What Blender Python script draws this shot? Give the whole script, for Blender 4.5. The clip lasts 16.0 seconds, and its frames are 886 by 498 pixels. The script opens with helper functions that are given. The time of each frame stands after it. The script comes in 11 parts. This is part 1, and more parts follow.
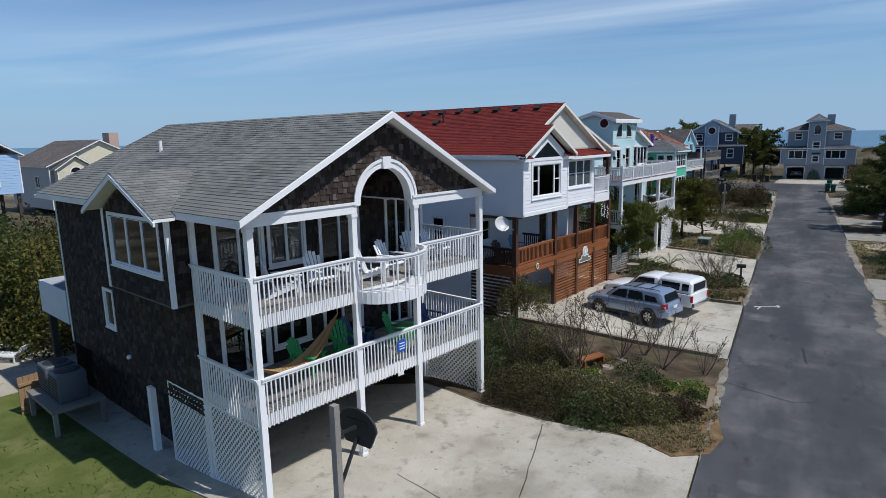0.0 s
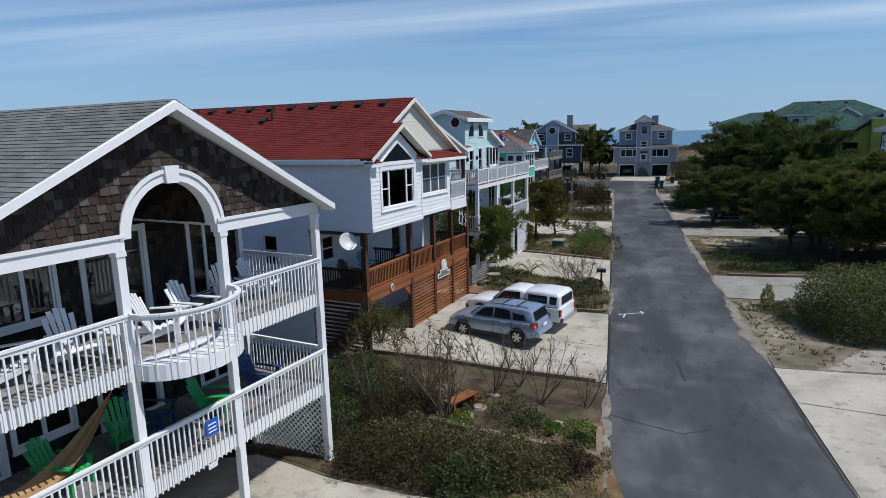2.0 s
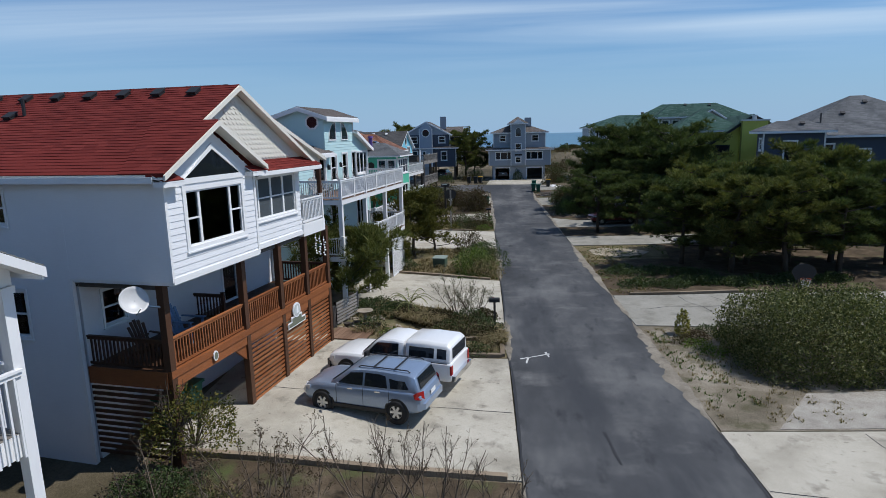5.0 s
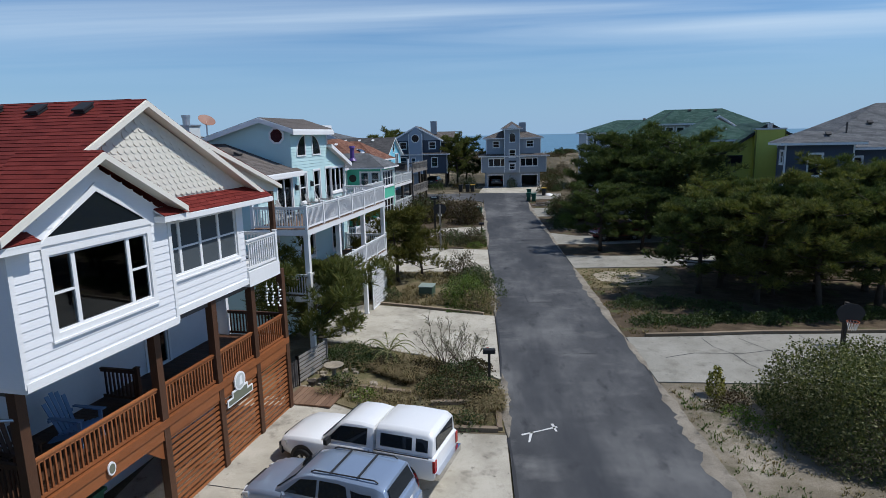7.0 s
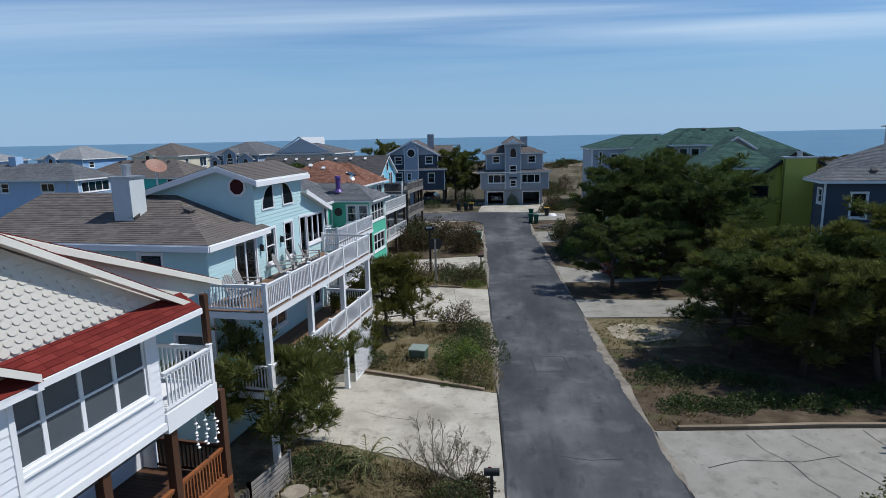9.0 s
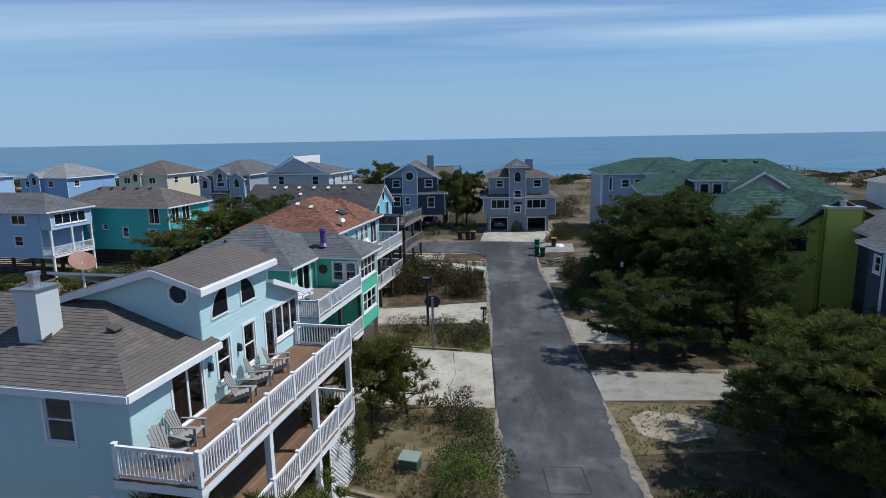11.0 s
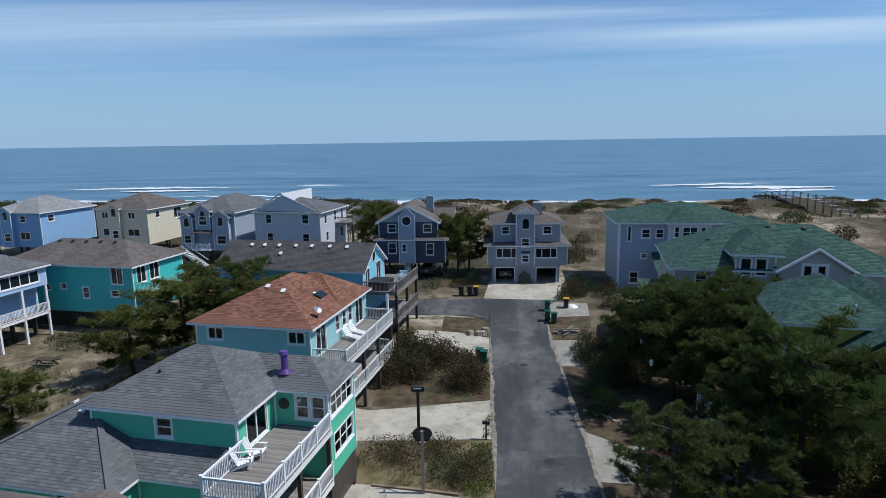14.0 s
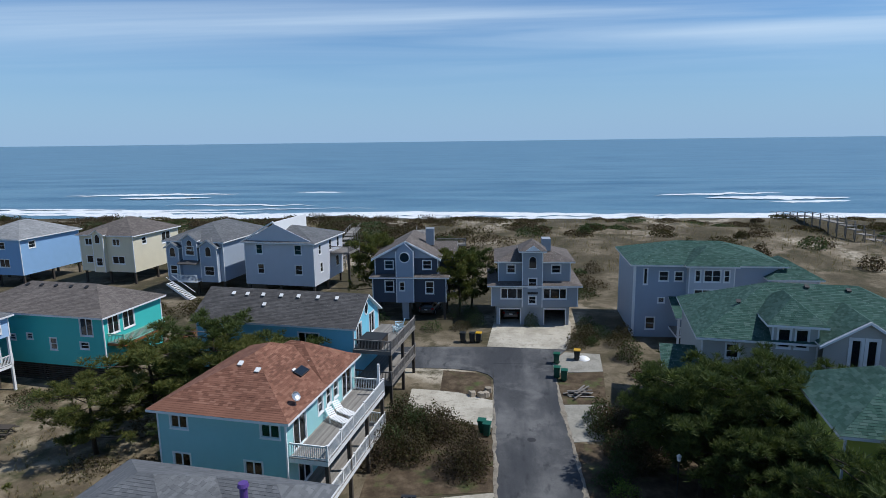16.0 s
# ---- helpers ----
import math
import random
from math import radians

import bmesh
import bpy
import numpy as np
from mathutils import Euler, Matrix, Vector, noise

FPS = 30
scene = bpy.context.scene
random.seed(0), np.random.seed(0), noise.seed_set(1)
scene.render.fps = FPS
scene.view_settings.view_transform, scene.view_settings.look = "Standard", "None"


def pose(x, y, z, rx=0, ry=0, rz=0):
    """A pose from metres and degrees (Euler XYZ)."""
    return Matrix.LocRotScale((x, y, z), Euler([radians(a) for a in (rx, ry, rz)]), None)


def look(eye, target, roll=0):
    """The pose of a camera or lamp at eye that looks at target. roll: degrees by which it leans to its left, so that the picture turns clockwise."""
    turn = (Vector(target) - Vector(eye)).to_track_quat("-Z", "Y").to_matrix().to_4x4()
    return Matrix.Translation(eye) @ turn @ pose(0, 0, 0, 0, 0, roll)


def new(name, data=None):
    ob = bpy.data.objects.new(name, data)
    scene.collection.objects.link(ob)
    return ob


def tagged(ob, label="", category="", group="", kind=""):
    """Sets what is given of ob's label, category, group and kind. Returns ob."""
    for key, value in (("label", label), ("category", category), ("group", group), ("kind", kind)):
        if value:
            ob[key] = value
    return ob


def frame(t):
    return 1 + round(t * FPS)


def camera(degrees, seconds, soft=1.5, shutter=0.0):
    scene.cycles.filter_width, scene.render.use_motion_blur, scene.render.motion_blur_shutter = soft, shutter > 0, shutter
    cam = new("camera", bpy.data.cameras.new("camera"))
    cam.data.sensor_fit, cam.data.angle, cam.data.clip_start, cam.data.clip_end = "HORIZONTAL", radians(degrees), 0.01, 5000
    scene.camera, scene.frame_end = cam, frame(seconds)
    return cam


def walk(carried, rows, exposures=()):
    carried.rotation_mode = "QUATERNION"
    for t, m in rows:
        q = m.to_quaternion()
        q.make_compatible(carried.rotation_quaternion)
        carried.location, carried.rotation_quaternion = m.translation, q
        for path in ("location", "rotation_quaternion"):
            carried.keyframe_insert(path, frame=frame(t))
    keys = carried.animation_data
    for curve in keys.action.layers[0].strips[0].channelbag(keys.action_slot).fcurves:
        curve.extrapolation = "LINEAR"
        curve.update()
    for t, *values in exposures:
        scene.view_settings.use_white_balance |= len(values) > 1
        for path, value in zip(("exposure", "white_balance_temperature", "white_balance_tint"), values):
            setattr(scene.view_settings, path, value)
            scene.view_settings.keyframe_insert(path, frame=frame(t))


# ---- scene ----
cam = camera(72.5, 16.0, soft=0.5)
METRES, EYE, TURN = 45.0, 8.75, 30.0
ROWS = [
    (0.0, 0.0, 0.0, 0.0, -0.22, -10.46, 1.19),
    (0.5, 0.0021, 0.0232, -0.0002, -3.84, -10.55, 1.21),
    (1.0, 0.0055, 0.0473, -0.0003, -7.41, -10.61, 1.26),
    (1.5, 0.0099, 0.072, -0.0004, -10.86, -10.66, 1.29),
    (2.0, 0.0152, 0.0968, -0.0005, -14.36, -10.72, 1.35),
    (2.5, 0.0217, 0.1214, -0.0009, -18.09, -10.79, 1.39),
    (3.0, 0.0296, 0.1456, -0.0013, -20.61, -10.8, 1.4),
    (3.5, 0.0385, 0.1686, -0.0015, -22.17, -10.82, 1.42),
    (4.0, 0.0485, 0.1915, -0.0016, -24.05, -10.83, 1.39),
    (6.5, 0.11, 0.3035, 0.0072, -26.85, -10.73, 1.31),
    (7.0, 0.1246, 0.3268, 0.0136, -26.92, -10.69, 1.28),
    (7.5, 0.1391, 0.3508, 0.0225, -27.0, -10.66, 1.24),
    (8.0, 0.153, 0.3757, 0.0329, -27.04, -10.63, 1.21),
    (8.5, 0.1673, 0.4005, 0.0439, -27.05, -10.61, 1.19),
    (9.0, 0.1812, 0.4252, 0.057, -27.03, -10.6, 1.15),
    (11.5, 0.2593, 0.559, 0.1385, -26.74, -10.45, 1.02),
    (12.0, 0.2765, 0.5869, 0.1562, -26.65, -10.42, 1.0),
    (12.5, 0.2944, 0.615, 0.1737, -26.57, -10.39, 0.99),
    (13.0, 0.3127, 0.6432, 0.1918, -26.49, -10.35, 0.97),
    (13.5, 0.3297, 0.6713, 0.2102, -26.39, -10.34, 0.91),
    (14.0, 0.3466, 0.6998, 0.2296, -26.29, -10.33, 0.89),
    (14.5, 0.3638, 0.7284, 0.2491, -26.19, -10.32, 0.84),
    (15.0, 0.3815, 0.7576, 0.27, -26.09, -10.35, 0.77),
    (15.5, 0.3999, 0.7874, 0.2894, -25.93, -10.34, 0.74),
    (16.0, 0.417, 0.8172, 0.3105, -25.82, -10.4, 0.72),
]
walk(cam, [(t, pose(0, 0, EYE, 0, 0, TURN) @ pose(METRES * x, METRES * y, METRES * z, 90 + pitch, roll, yaw)) for t, x, y, z, yaw, pitch, roll in ROWS], [(0.0, 0.02, 6350, 11), (8.0, 0.02, 6250, 10), (16.0, 0.06, 6200, 10)])

# ---- light: midday sun from over the right of the street, thin cirrus ----
SUN_EL, SUN_AZ = 57.0, 1.0          # degrees; azimuth measured from +x towards +y
sun_dir = Vector((math.cos(radians(SUN_EL)) * math.cos(radians(SUN_AZ)), math.cos(radians(SUN_EL)) * math.sin(radians(SUN_AZ)), math.sin(radians(SUN_EL))))
sun = new("sun", bpy.data.lights.new("sun", "SUN"))
sun.data.energy, sun.data.angle, sun.data.color = 3.8, radians(0.55), (1.0, 0.975, 0.94)
sun.matrix_world = look(sun_dir * 200, (0, 0, 0))
world = bpy.data.worlds.new("sky")
scene.world = world
world.use_nodes = True
wt = world.node_tree
wt.nodes.clear()
w_out = wt.nodes.new("ShaderNodeOutputWorld")
w_bg = wt.nodes.new("ShaderNodeBackground")
sky = wt.nodes.new("ShaderNodeTexSky")
sky.sky_type, sky.sun_disc = "NISHITA", False
sky.sun_elevation, sky.sun_rotation = radians(SUN_EL), radians(90 - SUN_AZ)
sky.air_density, sky.dust_density, sky.ozone_density = 1.0, 0.0, 4.0
w_co = wt.nodes.new("ShaderNodeTexCoord")
w_sep = wt.nodes.new("ShaderNodeSeparateXYZ")
wt.links.new(w_co.outputs["Generated"], w_sep.inputs[0])
# cirrus lies in a flat layer: the direction is projected on a plane overhead
w_max = wt.nodes.new("ShaderNodeMath"); w_max.operation = "MAXIMUM"; w_max.inputs[1].default_value = 0.02
wt.links.new(w_sep.outputs[2], w_max.inputs[0])
w_dx = wt.nodes.new("ShaderNodeMath"); w_dx.operation = "DIVIDE"
w_dy = wt.nodes.new("ShaderNodeMath"); w_dy.operation = "DIVIDE"
wt.links.new(w_sep.outputs[0], w_dx.inputs[0]); wt.links.new(w_max.outputs[0], w_dx.inputs[1])
wt.links.new(w_sep.outputs[1], w_dy.inputs[0]); wt.links.new(w_max.outputs[0], w_dy.inputs[1])
w_cmb = wt.nodes.new("ShaderNodeCombineXYZ")
wt.links.new(w_dx.outputs[0], w_cmb.inputs[0]); wt.links.new(w_dy.outputs[0], w_cmb.inputs[1])
w_map = wt.nodes.new("ShaderNodeMapping")
w_map.inputs["Rotation"].default_value = (0, 0, radians(-9))
w_map.inputs["Scale"].default_value = (0.14, 0.40, 1)
w_map.inputs["Location"].default_value = (0.35, 0.62, 0)
wt.links.new(w_cmb.outputs[0], w_map.inputs[0])
w_n = wt.nodes.new("ShaderNodeTexNoise")
w_n.inputs["Scale"].default_value, w_n.inputs["Detail"].default_value, w_n.inputs["Roughness"].default_value = 1.0, 7.0, 0.5
w_n.inputs["Distortion"].default_value = 0.7
wt.links.new(w_map.outputs[0], w_n.inputs["Vector"])
w_r = wt.nodes.new("ShaderNodeValToRGB")
w_r.color_ramp.elements[0].position, w_r.color_ramp.elements[1].position = 0.36, 0.74
wt.links.new(w_n.outputs["Fac"], w_r.inputs[0])
# the cirrus gathers in one broad band, thinner before and behind it
w_row = wt.nodes.new("ShaderNodeSeparateXYZ"); wt.links.new(w_map.outputs[0], w_row.inputs[0])
w_off = wt.nodes.new("ShaderNodeMath"); w_off.operation = "SUBTRACT"; w_off.inputs[1].default_value = 2.8
wt.links.new(w_row.outputs[1], w_off.inputs[0])
w_abs = wt.nodes.new("ShaderNodeMath"); w_abs.operation = "ABSOLUTE"; wt.links.new(w_off.outputs[0], w_abs.inputs[0])
w_band = wt.nodes.new("ShaderNodeMapRange"); w_band.interpolation_type = "SMOOTHSTEP"
w_band.inputs["From Min"].default_value, w_band.inputs["From Max"].default_value = 0.1, 1.0
w_band.inputs["To Min"].default_value, w_band.inputs["To Max"].default_value = 1.0, 0.4
wt.links.new(w_abs.outputs[0], w_band.inputs["Value"])
w_thick = wt.nodes.new("ShaderNodeMath"); w_thick.operation = "MULTIPLY"
wt.links.new(w_r.outputs[0], w_thick.inputs[0]); wt.links.new(w_band.outputs[0], w_thick.inputs[1])
# the cloud thins out towards the horizon haze
w_low = wt.nodes.new("ShaderNodeMapRange"); w_low.interpolation_type = "SMOOTHSTEP"
w_low.inputs["From Min"].default_value, w_low.inputs["From Max"].default_value = 0.05, 0.17
w_low.inputs["To Max"].default_value = 0.82
wt.links.new(w_sep.outputs[2], w_low.inputs["Value"])
w_f = wt.nodes.new("ShaderNodeMath"); w_f.operation = "MULTIPLY"
wt.links.new(w_low.outputs[0], w_f.inputs[1])
wt.links.new(w_thick.outputs[0], w_f.inputs[0])
w_tint = wt.nodes.new("ShaderNodeMix"); w_tint.data_type, w_tint.blend_type = "RGBA", "MULTIPLY"
w_tint.inputs["Factor"].default_value = 1.0
w_tint.inputs["B"].default_value = (0.66, 0.88, 1.06, 1)
wt.links.new(sky.outputs[0], w_tint.inputs["A"])
# sea haze near the horizon
w_hz = wt.nodes.new("ShaderNodeMapRange"); w_hz.interpolation_type = "SMOOTHSTEP"
w_hz.inputs["From Min"].default_value, w_hz.inputs["From Max"].default_value = -0.02, 0.2
w_hz.inputs["To Min"].default_value, w_hz.inputs["To Max"].default_value = 0.92, 0.0
wt.links.new(w_sep.outputs[2], w_hz.inputs["Value"])
w_haze = wt.nodes.new("ShaderNodeMix"); w_haze.data_type = "RGBA"
w_haze.inputs["B"].default_value = (3.2, 4.95, 7.2, 1)
wt.links.new(w_hz.outputs[0], w_haze.inputs["Factor"]); wt.links.new(w_tint.outputs["Result"], w_haze.inputs["A"])
w_mix = wt.nodes.new("ShaderNodeMix"); w_mix.data_type = "RGBA"
w_mix.inputs["B"].default_value = (7.2, 8.6, 9.9, 1)
wt.links.new(w_f.outputs[0], w_mix.inputs["Factor"])
wt.links.new(w_haze.outputs["Result"], w_mix.inputs["A"])
wt.links.new(w_mix.outputs["Result"], w_bg.inputs["Color"])
w_bg.inputs["Strength"].default_value = 0.09
wt.links.new(w_bg.outputs[0], w_out.inputs[0])
scene.view_settings.exposure = 0.0

# ---- materials ----
MATS = {}


def _nodes(name):
    m = bpy.data.materials.new(name)
    m.use_nodes = True
    t = m.node_tree
    return m, t, t.nodes["Principled BSDF"]


def ramp(t, fac, stops):
    r = t.nodes.new("ShaderNodeValToRGB")
    els = r.color_ramp.elements
    while len(els) < len(stops):
        els.new(0.5)
    for e, (p, c) in zip(els, stops):
        e.position, e.color = p, (*c, 1)
    t.links.new(fac, r.inputs[0])
    return r.outputs[0]


def tex(t, scale, detail=4.0, rough=0.6, stretch=(1, 1, 1), coord="Object", kind="Noise", turn=0.0):
    c = t.nodes.new("ShaderNodeTexCoord")
    mp = t.nodes.new("ShaderNodeMapping")
    mp.inputs["Scale"].default_value = stretch
    mp.inputs["Rotation"].default_value = (0, 0, turn)
    t.links.new(c.outputs[coord], mp.inputs[0])
    n = t.nodes.new("ShaderNodeTex" + kind)
    n.inputs["Scale"].default_value = scale
    if kind == "Noise":
        n.inputs["Detail"].default_value, n.inputs["Roughness"].default_value = detail, rough
    t.links.new(mp.outputs[0], n.inputs["Vector"])
    return n


def mixc(t, fac, a, b, mode="MIX"):
    x = t.nodes.new("ShaderNodeMix")
    x.data_type, x.blend_type = "RGBA", mode
    for key, val in (("Factor", fac), ("A", a), ("B", b)):
        if isinstance(val, (int, float)):
            x.inputs[key].default_value = val
        elif isinstance(val, tuple):
            x.inputs[key].default_value = (*val, 1)
        else:
            t.links.new(val, x.inputs[key])
    return x.outputs["Result"]


def bump(t, b, height, strength=0.3, dist=0.02):
    n = t.nodes.new("ShaderNodeBump")
    n.inputs["Strength"].default_value, n.inputs["Distance"].default_value = strength, dist
    t.links.new(height, n.inputs["Height"])
    t.links.new(n.outputs[0], b.inputs["Normal"])


def sh(c, k):
    return tuple(max(0.0, min(1.0, v * k)) for v in c)


def paint(name, c, rough=0.5, wear=0.12, grain=(1, 1, 1), spec=0.4, dirt=None):
    """Painted or plain surface: broad weathering, fine grain and relief."""
    if name in MATS:
        return MATS[name]
    m, t, b = _nodes(name)
    big, fine = tex(t, 0.9, 5), tex(t, 14, 4, 0.65, grain)
    c1 = ramp(t, big.outputs["Fac"], [(0.3, sh(c, 1 - wear)), (0.7, sh(c, 1 + wear * 0.5))])
    c2 = mixc(t, 0.35, c1, ramp(t, fine.outputs["Fac"], [(0.3, sh(c, 1 - wear * 1.4)), (0.7, sh(c, 1 + wear * 0.4))]))
    if dirt:
        d = tex(t, 2.2, 6, 0.7, (1, 1, 0.35))
        c2 = mixc(t, ramp(t, d.outputs["Fac"], [(0.52, (0, 0, 0)), (0.75, (0.55, 0.55, 0.55))]), c2, dirt)
    t.links.new(c2, b.inputs["Base Color"])
    b.inputs["Roughness"].default_value = rough
    b.inputs["Specular IOR Level"].default_value = spec
    bump(t, b, fine.outputs["Fac"], 0.15, 0.01)
    MATS[name] = m
    return m


def pieces(name, cols, rough=0.9, grain=(1, 1, 1), scale=18, island=True, rel=0.35, spec=0.25):
    """Shingles, planks, pavers: each piece takes its own tone from cols, with grain on top."""
    if name in MATS:
        return MATS[name]
    m, t, b = _nodes(name)
    if island:
        g = t.nodes.new("ShaderNodeNewGeometry")
        rnd = g.outputs["Random Per Island"]
    else:
        g = t.nodes.new("ShaderNodeObjectInfo")
        rnd = g.outputs["Random"]
    n = len(cols)
    base = ramp(t, rnd, [(i / max(1, n - 1), c) for i, c in enumerate(cols)])
    fine, big = tex(t, scale, 5, 0.7, grain), tex(t, 0.45, 4)
    k = mixc(t, 0.55, base, ramp(t, fine.outputs["Fac"], [(0.3, (0.45, 0.45, 0.45)), (0.7, (1.15, 1.15, 1.15))]), "MULTIPLY")
    k = mixc(t, 0.4, k, ramp(t, big.outputs["Fac"], [(0.35, (0.6, 0.6, 0.6)), (0.65, (1.1, 1.1, 1.1))]), "MULTIPLY")
    t.links.new(k, b.inputs["Base Color"])
    b.inputs["Roughness"].default_value = rough
    b.inputs["Specular IOR Level"].default_value = spec
    bump(t, b, fine.outputs["Fac"], rel, 0.015)
    MATS[name] = m
    return m


def leafy(name, cols, rough=0.8, thin=0.3):
    """Leaves and needles: a tone for each, lit from both sides."""
    if name in MATS:
        return MATS[name]
    m = pieces(name, cols, rough, (1, 1, 1), 6, rel=0.05)
    t = m.node_tree
    b, out = t.nodes["Principled BSDF"], t.nodes["Material Output"]
    src = b.inputs["Base Color"].links[0].from_socket
    tr = t.nodes.new("ShaderNodeBsdfTranslucent")
    t.links.new(mixc(t, 1.0, src, (1.25, 1.35, 0.8), "MULTIPLY"), tr.inputs["Color"])
    mx = t.nodes.new("ShaderNodeMixShader")
    mx.inputs[0].default_value = thin
    t.links.new(b.outputs[0], mx.inputs[1])
    t.links.new(tr.outputs[0], mx.inputs[2])
    t.links.new(mx.outputs[0], out.inputs["Surface"])
    return m


def blotch(name, stops, scale, detail=6, rough=0.95, fine=30, stretch=(1, 1, 1), rel=0.5, dist=0.03, over=None):
    """Ground-like surfaces: a ramp over broad noise, multiplied by fine grain. over: (scale, lo, hi, colour, stretch) patches."""
    if name in MATS:
        return MATS[name]
    m, t, b = _nodes(name)
    big, fin = tex(t, scale, detail, 0.62, stretch), tex(t, fine, 3, 0.7)
    k = ramp(t, big.outputs["Fac"], stops)
    for sc, lo, hi, c, st in over or ():
        o = tex(t, sc, 5, 0.6, st)
        k = mixc(t, ramp(t, o.outputs["Fac"], [(lo, (0, 0, 0)), (hi, (1, 1, 1))]), k, c)
    k = mixc(t, 0.6, k, ramp(t, fin.outputs["Fac"], [(0.28, (0.5, 0.5, 0.5)), (0.72, (1.3, 1.3, 1.3))]), "MULTIPLY")
    t.links.new(k, b.inputs["Base Color"])
    b.inputs["Roughness"].default_value = rough
    b.inputs["Specular IOR Level"].default_value = 0.2
    bump(t, b, fin.outputs["Fac"], rel, dist)
    MATS[name] = m
    return m


def metal(name, c, rough=0.35, met=0.9):
    if name in MATS:
        return MATS[name]
    m, t, b = _nodes(name)
    f = tex(t, 9, 4)
    t.links.new(ramp(t, f.outputs["Fac"], [(0.3, sh(c, 0.85)), (0.7, c)]), b.inputs["Base Color"])
    b.inputs["Metallic"].default_value, b.inputs["Roughness"].default_value = met, rough
    MATS[name] = m
    return m


def car_paint(name, c, met=0.0, rough=0.28):
    if name in MATS:
        return MATS[name]
    m, t, b = _nodes(name)
    f = tex(t, 220, 1)
    t.links.new(ramp(t, f.outputs["Fac"], [(0.35, sh(c, 0.9)), (0.65, sh(c, 1.08))]), b.inputs["Base Color"])
    b.inputs["Metallic"].default_value, b.inputs["Roughness"].default_value = met, rough
    b.inputs["Coat Weight"].default_value, b.inputs["Coat Roughness"].default_value = 0.8, 0.06
    MATS[name] = m
    return m


def make_glass(name, tint, see=0.75):
    """Thin pane: reflects by Fresnel, lets tinted light through."""
    m = bpy.data.materials.new(name)
    m.use_nodes = True
    t = m.node_tree
    t.nodes.clear()
    o = t.nodes.new("ShaderNodeOutputMaterial")
    mix = t.nodes.new("ShaderNodeMixShader")
    tr, gl, fr = t.nodes.new("ShaderNodeBsdfTransparent"), t.nodes.new("ShaderNodeBsdfGlossy"), t.nodes.new("ShaderNodeFresnel")
    tr.inputs[0].default_value = (*tint, 1)
    gl.inputs["Roughness"].default_value = 0.02
    gl.inputs[0].default_value = (0.9, 0.95, 1, 1)
    fr.inputs[0].default_value = 1.7
    t.links.new(fr.outputs[0], mix.inputs[0]); t.links.new(tr.outputs[0], mix.inputs[1]); t.links.new(gl.outputs[0], mix.inputs[2])
    t.links.new(mix.outputs[0], o.inputs[0])
    MATS[name] = m
    return m


GLASS = make_glass("window glass", (0.5, 0.55, 0.57))
m, t, b = _nodes("dark glass")
b.inputs["Base Color"].default_value = (0.012, 0.016, 0.02, 1); b.inputs["Roughness"].default_value = 0.04; b.inputs["IOR"].default_value = 1.6
DGLASS = MATS["dark glass"] = m
WHITE = paint("white paint", (0.8, 0.8, 0.79), 0.45, 0.06, (1, 1, 0.2))
WHITE_OLD = paint("weathered white paint", (0.74, 0.74, 0.72), 0.55, 0.12, (1, 1, 0.2), dirt=(0.5, 0.48, 0.43))
TRIM_CREAM = paint("cream trim", (0.74, 0.71, 0.62), 0.5, 0.08)
# dimness put into the colour: room insides, bay underside, backing of shingles
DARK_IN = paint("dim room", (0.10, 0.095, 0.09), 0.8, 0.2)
CEDAR = pieces("weathered cedar shingles", [(0.02, 0.0145, 0.012), (0.036, 0.026, 0.021), (0.042, 0.031, 0.025), (0.08, 0.062, 0.052)], 0.9, (6, 6, 0.6), 14)
ROOF_GREY = pieces("grey asphalt shingles", [(0.15, 0.155, 0.14), (0.18, 0.185, 0.17), (0.21, 0.215, 0.195), (0.235, 0.235, 0.215)], 0.95, (1, 1, 1), 40)
ROOF_RED = pieces("red asphalt shingles", [(0.135, 0.016, 0.0125), (0.155, 0.02, 0.015), (0.175, 0.024, 0.018), (0.195, 0.03, 0.023)], 0.95, (1, 1, 1), 40)
ROOF_BROWN = pieces("brown asphalt shingles", [(0.125, 0.108, 0.097), (0.145, 0.125, 0.112), (0.165, 0.143, 0.128), (0.19, 0.165, 0.148)], 0.95, (1, 1, 1), 40)
ROOF_SLATE = pieces("slate grey asphalt shingles", [(0.12, 0.125, 0.13), (0.14, 0.145, 0.15), (0.155, 0.16, 0.165), (0.18, 0.185, 0.19)], 0.95, (1, 1, 1), 40)
ROOF_RUST = pieces("rust asphalt shingles", [(0.16, 0.072, 0.047), (0.2, 0.092, 0.06), (0.245, 0.116, 0.076), (0.3, 0.152, 0.102)], 0.95, (1, 1, 1), 40)
ROOF_DARK = pieces("dark grey asphalt shingles", [(0.075, 0.072, 0.07), (0.095, 0.09, 0.088), (0.12, 0.115, 0.11)], 0.95, (1, 1, 1), 40)
ROOF_GREEN = pieces("green asphalt shingles", [(0.03, 0.075, 0.06), (0.04, 0.095, 0.075), (0.055, 0.115, 0.095), (0.08, 0.14, 0.12)], 0.95, (1, 1, 1), 40)
WOOD_RED = pieces("red-brown stained wood", island=False, cols=[(0.25, 0.08, 0.024), (0.31, 0.105, 0.034), (0.37, 0.135, 0.047)], rough=0.55, grain=(0.6, 0.6, 6), scale=16, rel=0.3, spec=0.4)
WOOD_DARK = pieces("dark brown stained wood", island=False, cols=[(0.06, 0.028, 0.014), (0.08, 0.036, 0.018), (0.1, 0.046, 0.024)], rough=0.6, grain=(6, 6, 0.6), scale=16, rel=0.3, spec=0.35)
